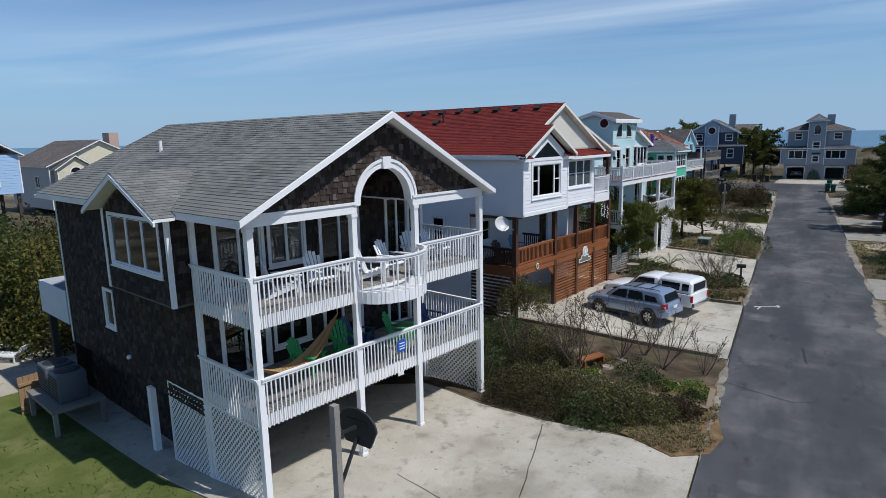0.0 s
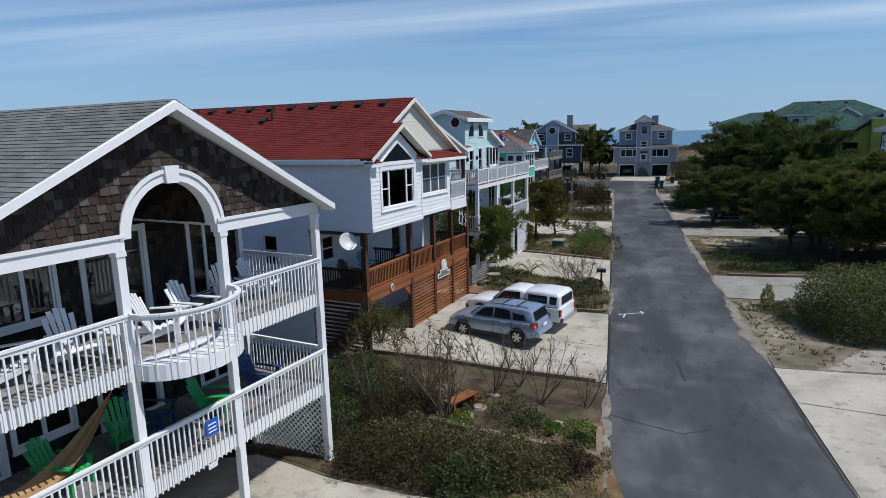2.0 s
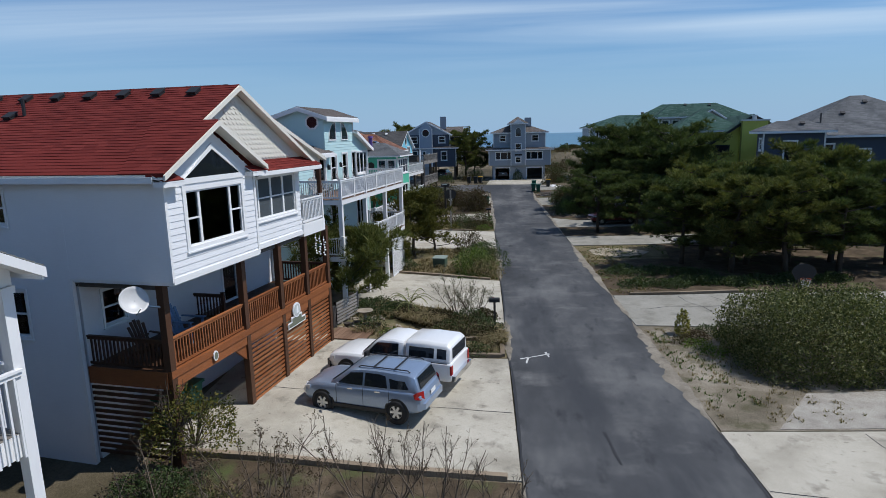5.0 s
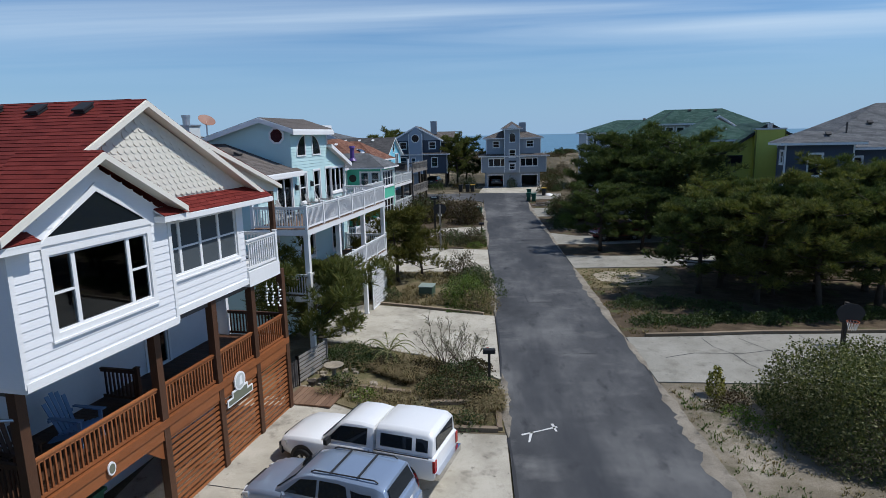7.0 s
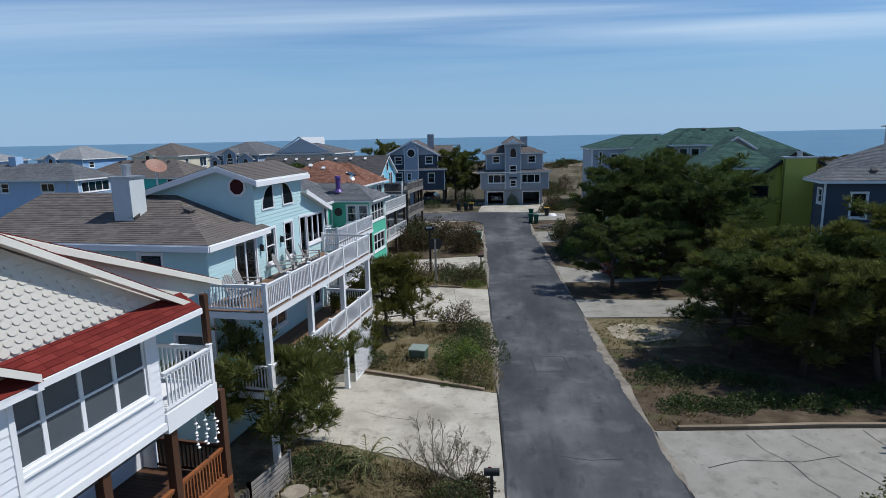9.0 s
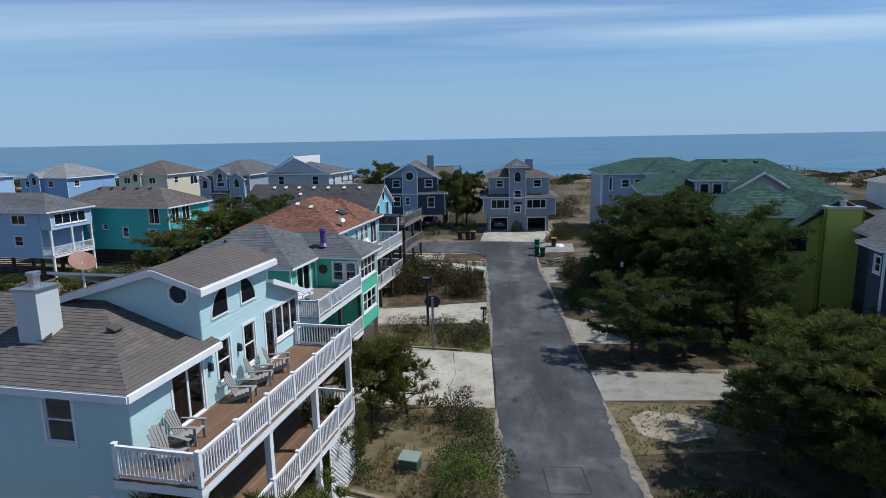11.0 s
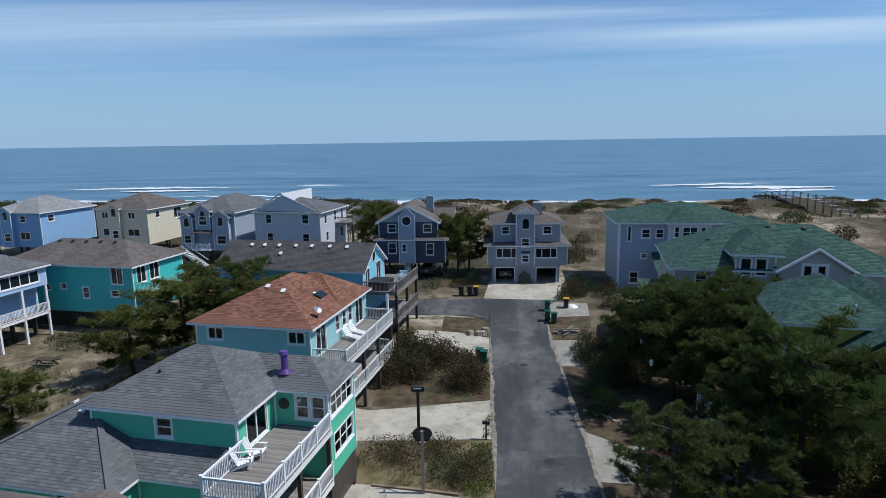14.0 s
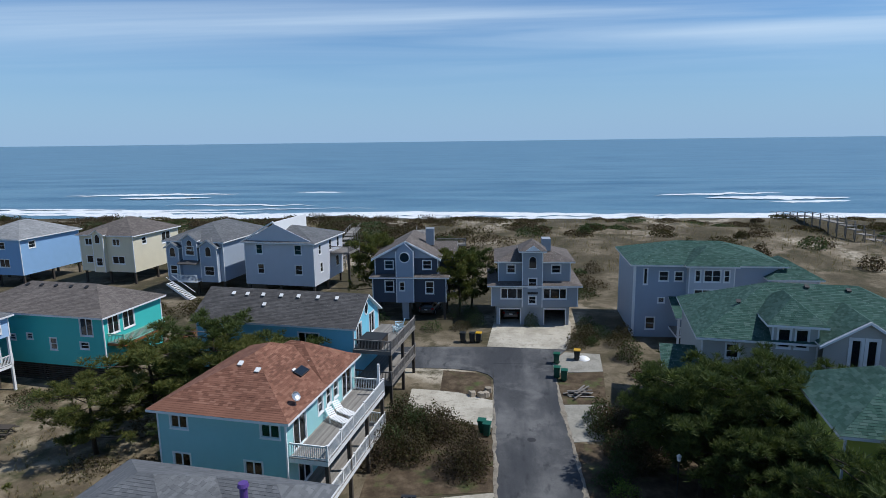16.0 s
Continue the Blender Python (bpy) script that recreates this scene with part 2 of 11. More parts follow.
WOOD_GREY = pieces("weathered grey wood", island=False, cols=[(0.20, 0.185, 0.165), (0.26, 0.24, 0.215), (0.32, 0.295, 0.265)], rough=0.9, grain=(5, 5, 0.8), scale=14)
WOOD_DECK = pieces("brown composite deck boards", island=False, cols=[(0.19, 0.112, 0.07), (0.225, 0.135, 0.085), (0.27, 0.165, 0.105)], rough=0.75, grain=(8, 0.6, 1), scale=12)
WOOD_TAN = pieces("tan fence wood", [(0.30, 0.19, 0.10), (0.36, 0.235, 0.13)], 0.85, (5, 5, 0.7), 14)
PILE = pieces("dark weathered piling", [(0.06, 0.05, 0.042), (0.09, 0.075, 0.06)], 0.95, (6, 6, 0.5), 12)
CONCRETE = blotch("weathered concrete", [(0.3, (0.355, 0.325, 0.262)), (0.5, (0.455, 0.418, 0.342)), (0.7, (0.525, 0.488, 0.405))], 0.5, 6, 0.9, 45, rel=0.2, dist=0.01,
                  over=[(0.28, 0.5, 0.68, (0.282, 0.256, 0.202), (1, 1, 1)), (1.6, 0.56, 0.74, (0.228, 0.206, 0.166), (1, 1, 1)), (5.0, 0.62, 0.72, (0.204, 0.186, 0.150), (1, 1, 1))])
CONCRETE_GREY = blotch("pale grey concrete", [(0.3, (0.238, 0.227, 0.191)), (0.5, (0.298, 0.284, 0.243)), (0.7, (0.355, 0.338, 0.294))], 0.4, 6, 0.9, 45, rel=0.2, dist=0.01,
                       over=[(0.9, 0.52, 0.72, (0.201, 0.189, 0.157), (1, 1, 1)), (3.5, 0.6, 0.72, (0.158, 0.150, 0.126), (1, 1, 1))])
ASPHALT = blotch("worn asphalt", [(0.3, (0.044, 0.046, 0.049)), (0.5, (0.08, 0.082, 0.085)), (0.68, (0.145, 0.145, 0.143))], 0.4, 9, 0.85, 60, (0.8, 0.45, 1), 0.35, 0.01,
                 over=[(0.5, 0.54, 0.76, (0.165, 0.164, 0.16), (0.7, 1.0, 1)), (0.16, 0.47, 0.6, (0.05, 0.053, 0.058), (1.5, 0.3, 1)), (1.1, 0.58, 0.74, (0.036, 0.038, 0.042), (1.2, 0.5, 1))])
DUNE = blotch("brushy dune sand", [(0.32, (0.045, 0.04, 0.024)), (0.46, (0.085, 0.07, 0.042)), (0.56, (0.2, 0.163, 0.112)), (0.64, (0.42, 0.37, 0.285))], 0.07, 10, 0.95, 14,
              over=[(0.3, 0.5, 0.62, (0.06, 0.053, 0.028), (1, 1, 1)), (1.2, 0.54, 0.68, (0.1, 0.083, 0.05), (1, 1, 1))], dist=0.06)
TIMBER = pieces("brown garden timber", [(0.22, 0.17, 0.115), (0.28, 0.215, 0.15), (0.33, 0.26, 0.18)], 0.9, (5, 5, 0.8), 12, island=False)
LAWN = blotch("short green lawn", [(0.3, (0.075, 0.095, 0.022)), (0.5, (0.10, 0.125, 0.03)), (0.7, (0.15, 0.165, 0.05))], 0.8, 8, 0.95, 40,
              over=[(0.5, 0.55, 0.7, (0.2, 0.19, 0.085), (1, 1, 1))], dist=0.03)
MULCH = blotch("leaf litter and mulch", [(0.3, (0.047, 0.033, 0.021)), (0.5, (0.084, 0.061, 0.038)), (0.7, (0.151, 0.113, 0.075))], 1.1, 9, 0.95, 22,
               over=[(0.7, 0.55, 0.7, (0.081, 0.098, 0.034), (1, 1, 1))], dist=0.04)
DRYGRASS = blotch("dry tan grass", [(0.3, (0.112, 0.086, 0.045)), (0.5, (0.173, 0.139, 0.075)), (0.7, (0.232, 0.191, 0.112))], 0.9, 8, 0.95, 26,
                  over=[(0.6, 0.52, 0.68, (0.068, 0.075, 0.026), (1, 1, 1))], dist=0.04)
GRAVEL = blotch("pale gravel", [(0.3, (0.30, 0.27, 0.23)), (0.7, (0.46, 0.43, 0.37))], 1.5, 4, 0.95, 28, rel=0.8, dist=0.04)
SEAM = paint("tar seam", (0.03, 0.03, 0.032), 0.7, 0.2)

# ---- building blocks ----
class Geo:
    """Vertices and faces of one mesh, with a material slot for each face."""

    def __init__(s):
        s.v, s.f, s.m = [], [], []

    def add(s, vs, fs, m=0):
        n = len(s.v)
        s.v.extend(tuple(p) for p in vs)
        for f in fs:
            s.f.append(tuple(n + i for i in f))
            s.m.append(m)
        return s

    def prism(s, pts, d, m=0):
        """A polygon pushed out along d."""
        k, d = len(pts), Vector(d)
        vs = [Vector(p) for p in pts] + [Vector(p) + d for p in pts]
        fs = [tuple(range(k))[::-1], tuple(range(k, 2 * k))] + [(i, (i + 1) % k, k + (i + 1) % k, k + i) for i in range(k)]
        return s.add(vs, fs, m)

    def box(s, x0, y0, z0, x1, y1, z1, m=0):
        x0, x1, y0, y1, z0, z1 = min(x0, x1), max(x0, x1), min(y0, y1), max(y0, y1), min(z0, z1), max(z0, z1)
        vs = [(x, y, z) for z in (z0, z1) for y in (y0, y1) for x in (x0, x1)]
        return s.add(vs, [(0, 2, 3, 1), (4, 5, 7, 6), (0, 1, 5, 4), (2, 6, 7, 3), (0, 4, 6, 2), (1, 3, 7, 5)], m)

    def bar(s, p, q, w, h, m=0, up=(0, 0, 1)):
        """A straight bar of section w by h from p to q."""
        p, q, up = Vector(p), Vector(q), Vector(up)
        d = (q - p).normalized()
        if abs(d.dot(up)) > 0.99:
            up = Vector((1, 0, 0))
        a = d.cross(up).normalized() * (w / 2)
        c = a.normalized().cross(d) * (h / 2)
        return s.prism([p - a - c, p + a - c, p + a + c, p - a + c], q - p, m)

    def tube(s, pts, radii, n=7, m=0, cap=True):
        """A round tube through points."""
        pts = [Vector(p) for p in pts]
        rings, base = [], len(s.v)
        for i, p in enumerate(pts):
            d = (pts[min(i + 1, len(pts) - 1)] - pts[max(i - 1, 0)]).normalized()
            a = d.cross(Vector((0.31, 0.17, 1)) if abs(d.z) < 0.95 else Vector((1, 0.2, 0))).normalized()
            c = d.cross(a)
            r = radii[i] if isinstance(radii, (list, tuple)) else radii
            s.v.extend(tuple(p + (a * math.cos(2 * math.pi * k / n) + c * math.sin(2 * math.pi * k / n)) * r) for k in range(n))
        for i in range(len(pts) - 1):
            for k in range(n):
                s.f.append((base + i * n + k, base + i * n + (k + 1) % n, base + (i + 1) * n + (k + 1) % n, base + (i + 1) * n + k))
                s.m.append(m)
        if cap:
            s.f.append(tuple(base + k for k in range(n))[::-1]); s.m.append(m)
            s.f.append(tuple(base + (len(pts) - 1) * n + k for k in range(n))); s.m.append(m)
        return s

    def lathe(s, prof, n=14, m=0, at=(0, 0, 0)):
        """(radius, z) profile turned round z."""
        base = len(s.v)
        for r, z in prof:
            s.v.extend((at[0] + r * math.cos(2 * math.pi * k / n), at[1] + r * math.sin(2 * math.pi * k / n), at[2] + z) for k in range(n))
        for i in range(len(prof) - 1):
            for k in range(n):
                s.f.append((base + i * n + k, base + i * n + (k + 1) % n, base + (i + 1) * n + (k + 1) % n, base + (i + 1) * n + k))
                s.m.append(m)
        return s

    def moved(s, mat):
        s.v = [tuple(mat @ Vector(p)) for p in s.v]
        return s


LOOSE = {"leaves", "crown", "grass", "lawn_grass", "yucca", "roof_shingles", "shingles", "siding", "frond"}    # pieces that never share corners


def mesh_of(name, geo, mats, smooth=False):
    me = bpy.data.meshes.new(name)
    if name in LOOSE:
        me.from_pydata(geo.v, [], geo.f)
        me.materials.append(mats)
        return me
    at, vs, ids = {}, [], []
    for v in geo.v:
        k = (round(v[0], 4), round(v[1], 4), round(v[2], 4))
        if k not in at:
            at[k] = len(vs)
            vs.append(v)
        ids.append(at[k])
    fs, ms = [], []
    for f, m in zip(geo.f, geo.m):
        q = [ids[i] for i in f]
        q = [i for n, i in enumerate(q) if i != q[n - 1]]
        if len(set(q)) == len(q) and len(q) > 2:
            fs.append(q)
            ms.append(m)
    me.from_pydata(vs, [], fs)
    for k in mats if isinstance(mats, (list, tuple)) else [mats]:
        me.materials.append(k)
    if isinstance(mats, (list, tuple)) and len(mats) > 1:
        me.polygons.foreach_set("material_index", ms)
    if smooth:
        me.polygons.foreach_set("use_smooth", [True] * len(me.polygons))
    me.update()
    return me


def part(name, geo, mats, parent=None, label="", smooth=False):
    ob = new(name, geo if isinstance(geo, bpy.types.Mesh) else mesh_of(name, geo, mats, smooth))
    if parent is not None:
        ob.parent = parent
    return tagged(ob, label)


def thing(name, at, yaw, label, category, group="", kind=""):
    ob = new(name)
    ob.empty_display_size = 0.2
    ob.matrix_world = pose(at[0], at[1], at[2], 0, 0, yaw)
    return tagged(ob, label, category, group, kind)


class Face:
    """An upright plane of a house: a runs along it, z up, d outwards."""

    def __init__(s, origin, along, out):
        s.o, s.u, s.n = Vector((origin[0], origin[1], 0)), Vector((along[0], along[1], 0)).normalized(), Vector((out[0], out[1], 0)).normalized()

    def p(s, a, z, d=0.0):
        return s.o + s.u * a + s.n * d + Vector((0, 0, z))

    def slab(s, g, a0, a1, z0, z1, d0, d1, m=0):
        return g.prism([s.p(a0, z0, d0), s.p(a1, z0, d0), s.p(a1, z1, d0), s.p(a0, z1, d0)], s.n * (d1 - d0), m)

    def plate(s, g, pts, d0, d1, m=0):
        return g.prism([s.p(a, z, d0) for a, z in pts], s.n * (d1 - d0), m)


def span_at(outline, z):
    """Where a level cuts a convex outline of (a, z) points."""
    xs = []
    for (a0, z0), (a1, z1) in zip(outline, outline[1:] + outline[:1]):
        if (z0 - z) * (z1 - z) < 0 or z0 == z:
            xs.append(a0 if z0 == z or z1 == z0 else a0 + (a1 - a0) * (z - z0) / (z1 - z0))
    return (min(xs), max(xs)) if len(xs) > 1 else None


def without(a0, a1, holes):
    out = [(a0, a1)]
    for h0, h1 in holes:
        out = [q for p0, p1 in out for q in ((p0, min(p1, h0)), (max(p0, h1), p1)) if q[1] - q[0] > 0.02]
    return out


def wall(parent, fc, outline, holes, mat, style="lap", course=0.16, thick=0.12, name="wall", single=0, label="", inner=None):
    """A wall with openings cut through it. outline: convex (a, z) points; holes: (a0, a1, z0, z1). Its boards or shingles
    are pieces of their own for the first `single`, and the rest are one joined mesh."""
    zs = sorted({z for _, z in outline} | {h for q in holes for h in q[2:]})
    body = Geo()
    for z0, z1 in zip(zs, zs[1:]):
        e = 1e-4
        lo, hi = span_at(outline, z0 + e), span_at(outline, z1 - e)
        if not lo or not hi:
            continue
        cut = [(h[0], h[1]) for h in holes if h[2] < z1 - e and h[3] > z0 + e]
        edges = sorted({h for q in holes for h in q[:2]})
        bays = []
        for b0, b1 in without(min(lo[0], hi[0]), max(lo[1], hi[1]), cut):
            slant = abs(lo[0] - hi[0]) + abs(lo[1] - hi[1]) > 0.01
            ks = [b0] + [k for k in edges if b0 + 0.02 < k < b1 - 0.02 and not slant] + [b1]
            bays += list(zip(ks, ks[1:]))
        for b0, b1 in bays:
            q = [(max(b0, lo[0]) if b0 < lo[0] else b0, z0), (min(b1, lo[1]), z0), (min(b1, hi[1]), z1), (max(b0, hi[0]), z1)]
            if q[1][0] > q[0][0] or q[2][0] > q[3][0]:
                fc.plate(body, q, -thick, 0)
    w = part(name, body, [mat if style != "shingle" else MATS["dim room"]], parent, label)
    rows, z = [], min(z for _, z in outline)
    top, k = max(z for _, z in outline), 0
    while z < top - 0.02:
        z1 = min(z + course, top)
        lo, hi = span_at(outline, z + 1e-3), span_at(outline, z1 - 1e-3)
        if lo and hi:
            s0, s1 = max(lo[0], hi[0] - 0.05), min(lo[1], hi[1] + 0.05)
            cut = [(h[0], h[1]) for h in holes if h[2] < z1 - 0.03 and h[3] > z + 0.03]
            for b0, b1 in without(s0, s1, cut):
                if style == "shingle":
                    a = b0
                    while a < b1 - 0.02:
                        wd = random.uniform(0.10, 0.24)
                        a1 = b1 if a + wd > b1 - 0.05 else a + wd
                        rows.append((a + 0.004, a1 - 0.004, z + random.uniform(-0.012, 0.012), z1, random.uniform(0.016, 0.032)))
                        a = a1
                else:
                    rows.append((b0, b1, z, z1, 0.022))
        z, k = z1, k + 1
    rest = Geo()
    for i, (a0, a1, z0, z1, d) in enumerate(rows):
        g = Geo() if i < single else rest
        ps = [fc.p(a0, z0, 0.0), fc.p(a1, z0, 0.0), fc.p(a1, z0, d), fc.p(a0, z0, d), fc.p(a0, z1 + 0.01, 0.001), fc.p(a1, z1 + 0.01, 0.001), fc.p(a1, z1 + 0.01, 0.006), fc.p(a0, z1 + 0.01, 0.006)]
        g.add(ps, [(0, 1, 2, 3), (3, 2, 6, 7), (0, 3, 7, 4), (1, 5, 6, 2), (4, 7, 6, 5)])
        if i < single:
            part("shingle" if style == "shingle" else "siding_board", g, mat, w)
    if rest.f:
        tagged(part("shingles" if style == "shingle" else "siding", rest, mat, w), kind="stuff")
    return w


def window(parent, fc, a0, a1, z0, z1, lights=((0, 1),), rail=True, trim=0.09, mat=None, sash=None, glass=None, name="window", arch=False, dark=True, deep=0.05):
    """A window: casing, sash bars and separate panes. lights: fractions of the width, one for each sash; rail: a meeting rail
    across the sashes (True, False, or one flag for each)."""
    mat, sash, glass = mat or WHITE, sash or mat or WHITE, glass or GLASS
    g = Geo()
    for q in ((a0 - trim, a0, z0 - trim, z1 + trim), (a1, a1 + trim, z0 - trim, z1 + trim), (a0, a1, z1, z1 + trim), (a0, a1, z0 - trim, z0)):
        fc.slab(g, *q, -0.02, 0.045)
    fc.slab(g, a0 - trim - 0.02, a1 + trim + 0.02, z0 - trim - 0.03, z0 - trim + 0.01, 0.0, 0.075)
    w = part(name, g, mat, parent)
    bar = 0.045
    for i, (f0, f1) in enumerate(lights):
        b0, b1 = a0 + (a1 - a0) * f0, a0 + (a1 - a0) * f1
        s = Geo()
        for q in ((b0, b0 + bar, z0, z1), (b1 - bar, b1, z0, z1), (b0 + bar, b1 - bar, z0, z0 + bar), (b0 + bar, b1 - bar, z1 - bar, z1)):
            fc.slab(s, *q, -0.06, 0.0)
        r = rail if isinstance(rail, bool) else rail[i]
        mid = (z0 + z1) / 2
        if r:
            fc.slab(s, b0 + bar, b1 - bar, mid - bar / 2, mid + bar / 2, -0.06, -0.005)
        part("window_frame", s, sash, w)
        for p0, p1 in (((z0 + bar, mid - bar / 2), (mid + bar / 2, z1 - bar)) if r else ((z0 + bar, z1 - bar),)):
            g = Geo()
            fc.slab(g, b0 + bar, b1 - bar, p0, p1, -0.04, -0.03)
            part("pane", g, glass, w)
    return w


def gable_trim(parent, fc, a0, a1, zE, apex, zA, d0, d1, h=0.2, mat=None, name="rake_board"):
    """Two raking boards under a gable's edge."""
    for s0, zz0 in ((a0, zE), (a1, zE)):
        g = Geo()
        fc.plate(g, [(s0, zz0 - h), (apex, zA - h), (apex, zA), (s0, zz0)] if s0 < apex else [(apex, zA - h), (s0, zz0 - h), (s0, zz0), (apex, zA)], d0, d1)
        part(name, g, mat or WHITE, parent)


def clip(poly, nx, ny, c):
    """Keeps the part of a polygon where nx*x + ny*y <= c."""
    out = []
    for (x0, y0), (x1, y1) in zip(poly, poly[1:] + poly[:1]):
        d0, d1 = nx * x0 + ny * y0 - c, nx * x1 + ny * y1 - c
        if d0 <= 0:
            out.append((x0, y0))
        if d0 * d1 < 0:
            k = d0 / (d0 - d1)
            out.append((x0 + (x1 - x0) * k, y0 + (y1 - y0) * k))
    return out


def roof(parent, polys, mat, course=0.15, tab=0.32, thick=0.1, tabs=True, single=0, name="roof", edge=None, label=""):
    """Sloping roof planes, each a convex polygon whose first edge is the eave, laid with shingle tabs that overlap upwards."""
    slab, rest, made = Geo(), Geo(), 0
    r = None
    ones = []
    for pl in polys:
        P = [Vector(p) for p in pl]
        nrm = (P[1] - P[0]).cross(P[2] - P[0]).normalized()
        if nrm.z < 0:
            P = [P[1], P[0]] + P[:1:-1]
            nrm = -nrm
        slab.prism([p - nrm * 0.012 for p in P][::-1], (0, 0, -thick))
        if not tabs:
            continue
        e = (P[1] - P[0]).normalized()
        s = nrm.cross(e)
        q = [((p - P[0]).dot(e), (p - P[0]).dot(s)) for p in P]
        x0, x1, y1 = min(a for a, _ in q), max(a for a, _ in q), max(c for _, c in q)
        y0, k = min(c for _, c in q), 0
        y = y0
        while y < y1:
            row = clip(clip(q, 0, -1, -y), 0, 1, min(y + course * 1.12, y1))
            if len(row) > 2:
                rx0, rx1 = min(a for a, _ in row), max(a for a, _ in row)
                x = x0 - random.uniform(0, tab)
                while x < rx1:
                    w = tab * random.uniform(0.8, 1.2)
                    if x + w > rx0:
                        t = clip(clip(row, -1, 0, -(x + 0.003)), 1, 0, x + w - 0.003)
                        if len(t) > 2:
                            lift = random.uniform(0.010, 0.016)
                            top = [P[0] + e * a + s * c + nrm * (lift * (1 - (c - y) / (course * 1.12))) for a, c in t]
                            low = [P[0] + e * a + s * c - nrm * 0.006 for a, c in t]
                            n = len(t)
                            g = rest
                            if made < single:
                                g = Geo()
                                ones.append(g)
                            g.add(top + low, [tuple(range(n))] + [(i, n + i, n + (i + 1) % n, (i + 1) % n) for i in range(n)])
                            made += 1
                    x += w
            y += course
            k += 1
    r = part(name, slab, edge or mat, parent, label)
    for g in ones:
        part("roof_shingle", g, mat, r)
    if rest.f:
        tagged(part("roof_shingles", rest, mat, r), kind="stuff")
    return r


BAL = {}


def railing(parent, p, q, z, h=0.92, step=0.115, mat=None, posts=(True, True), drop=0.0, thick=0.035, post=0.1, name="railing", low=0.09, cap=0.09, each=True):
    """A straight railing on a deck at height z: rails, and every baluster a piece of its own. drop: how far the balusters reach below the deck."""
    mat = mat or WHITE
    p, q = Vector((p[0], p[1], 0)), Vector((q[0], q[1], 0))
    L, d = (q - p).length, (q - p).normalized()
    g = Geo()
    up = Vector((0, 0, 1))
    n = d.cross(up)
    prof = ((-cap / 2, 0), (-cap / 2, -0.04), (-0.0175, -0.04), (-0.0175, -0.11), (0.0175, -0.11), (0.0175, -0.04), (cap / 2, -0.04), (cap / 2, 0))
    g.prism([p + n * a + up * (z + h + c) for a, c in prof], tuple(q - p))
    r = part(name, g, mat, parent)
    if not drop:
        part("bottom_rail", Geo().bar(p + up * (z + low), q + up * (z + low), 0.04, 0.07), mat, r)
    for on, at in zip(posts, (p, q)):
        if on:
            g = Geo()
            g.box(at.x - post / 2, at.y - post / 2, z - drop, at.x + post / 2, at.y + post / 2, z + h + 0.05)
            g.box(at.x - post / 2 - 0.015, at.y - post / 2 - 0.015, z + h + 0.05, at.x + post / 2 + 0.015, at.y + post / 2 + 0.015, z + h + 0.075)
            part("railing_post", g, mat, r)
    n = max(1, round(L / step))
    z0, z1 = (z - drop if drop else z + low + 0.03), z + h - 0.04
    key = (round(z1 - z0, 3), thick, mat.name)
    if each:
        if key not in BAL:
            BAL[key] = mesh_of("baluster", Geo().box(-thick / 2, -thick / 2, 0, thick / 2, thick / 2, z1 - z0), mat)
        for i in range(1, n):
            c = p + d * (L * i / n)
            o = part("baluster", BAL[key], mat, r)
            o.location = (c.x, c.y, z0)
            o.rotation_euler = (0, 0, math.atan2(d.y, d.x))
    else:
        g = Geo()
        for i in range(1, n):
            c = p + d * (L * i / n)
            g.box(c.x - thick / 2, c.y - thick / 2, z0, c.x + thick / 2, c.y + thick / 2, z1)
        tagged(part("baluster_row", g, mat, r), kind="stuff")
    return r


def lattice(parent, fc, a0, a1, z0, z1, mat=None, step=0.13, w=0.045, name="lattice_panel"):
    """A framed panel of crossed diagonal slats."""
    mat = mat or WHITE
    g = Geo()
    for q in ((a0, a1, z0, z0 + 0.07), (a0, a1, z1 - 0.07, z1), (a0, a0 + 0.07, z0 + 0.07, z1 - 0.07), (a1 - 0.07, a1, z0 + 0.07, z1 - 0.07)):
        fc.slab(g, *q, -0.02, 0.02)
    pn = part(name, g, mat, parent)
    s = Geo()
    a0, a1, z0, z1 = a0 + 0.01, a1 - 0.01, z0 + 0.01, z1 - 0.01
    rect = [(a0, z0), (a1, z0), (a1, z1), (a0, z1)]
    for sg, d in ((1, 0.0), (-1, 0.008)):
        k = (1 / math.sqrt(2), sg / math.sqrt(2))
        vals = [a * k[0] + z * k[1] for a, z in rect]
        c = min(vals)
        while c < max(vals):
            t = clip(clip(rect, k[0], k[1], c + w), -k[0], -k[1], -c)
            if len(t) > 2:
                fc.plate(s, t, d - 0.004, d + 0.004)
            c += step
    tagged(part("slats", s, mat, pn), kind="stuff")
    return pn


def deck(parent, x0, y0, x1, y1, z, mat=None, rim=None, board=0.14, along="y", rim_h=0.25, name="deck", each=False):
    """A deck floor of boards on a rim."""
    g = Geo()
    rm = 0.04
    for q in ((x0, y0, x1, y0 + rm), (x0, y1 - rm, x1, y1), (x0, y0 + rm, x0 + rm, y1 - rm), (x1 - rm, y0 + rm, x1, y1 - rm)):
        g.box(q[0], q[1], z - rim_h, q[2], q[3], z - 0.002)
    g.box(x0 + rm, y0 + rm, z - 0.06, x1 - rm, y1 - rm, z - 0.035)
    dk = part(name, g, rim or WHITE, parent)
    a, b = (x0, x1) if along == "y" else (y0, y1)
    k = a
    while k < b - 0.02:
        e = min(k + board - 0.006, b)
        s = Geo()
        if along == "y":
            s.box(k, y0, z - 0.03, e, y1, z)
        else:
            s.box(x0, k, z - 0.03, x1, e, z)
        part("deck_board", s, mat or WOOD_GREY, dk)
        k += board
    return dk


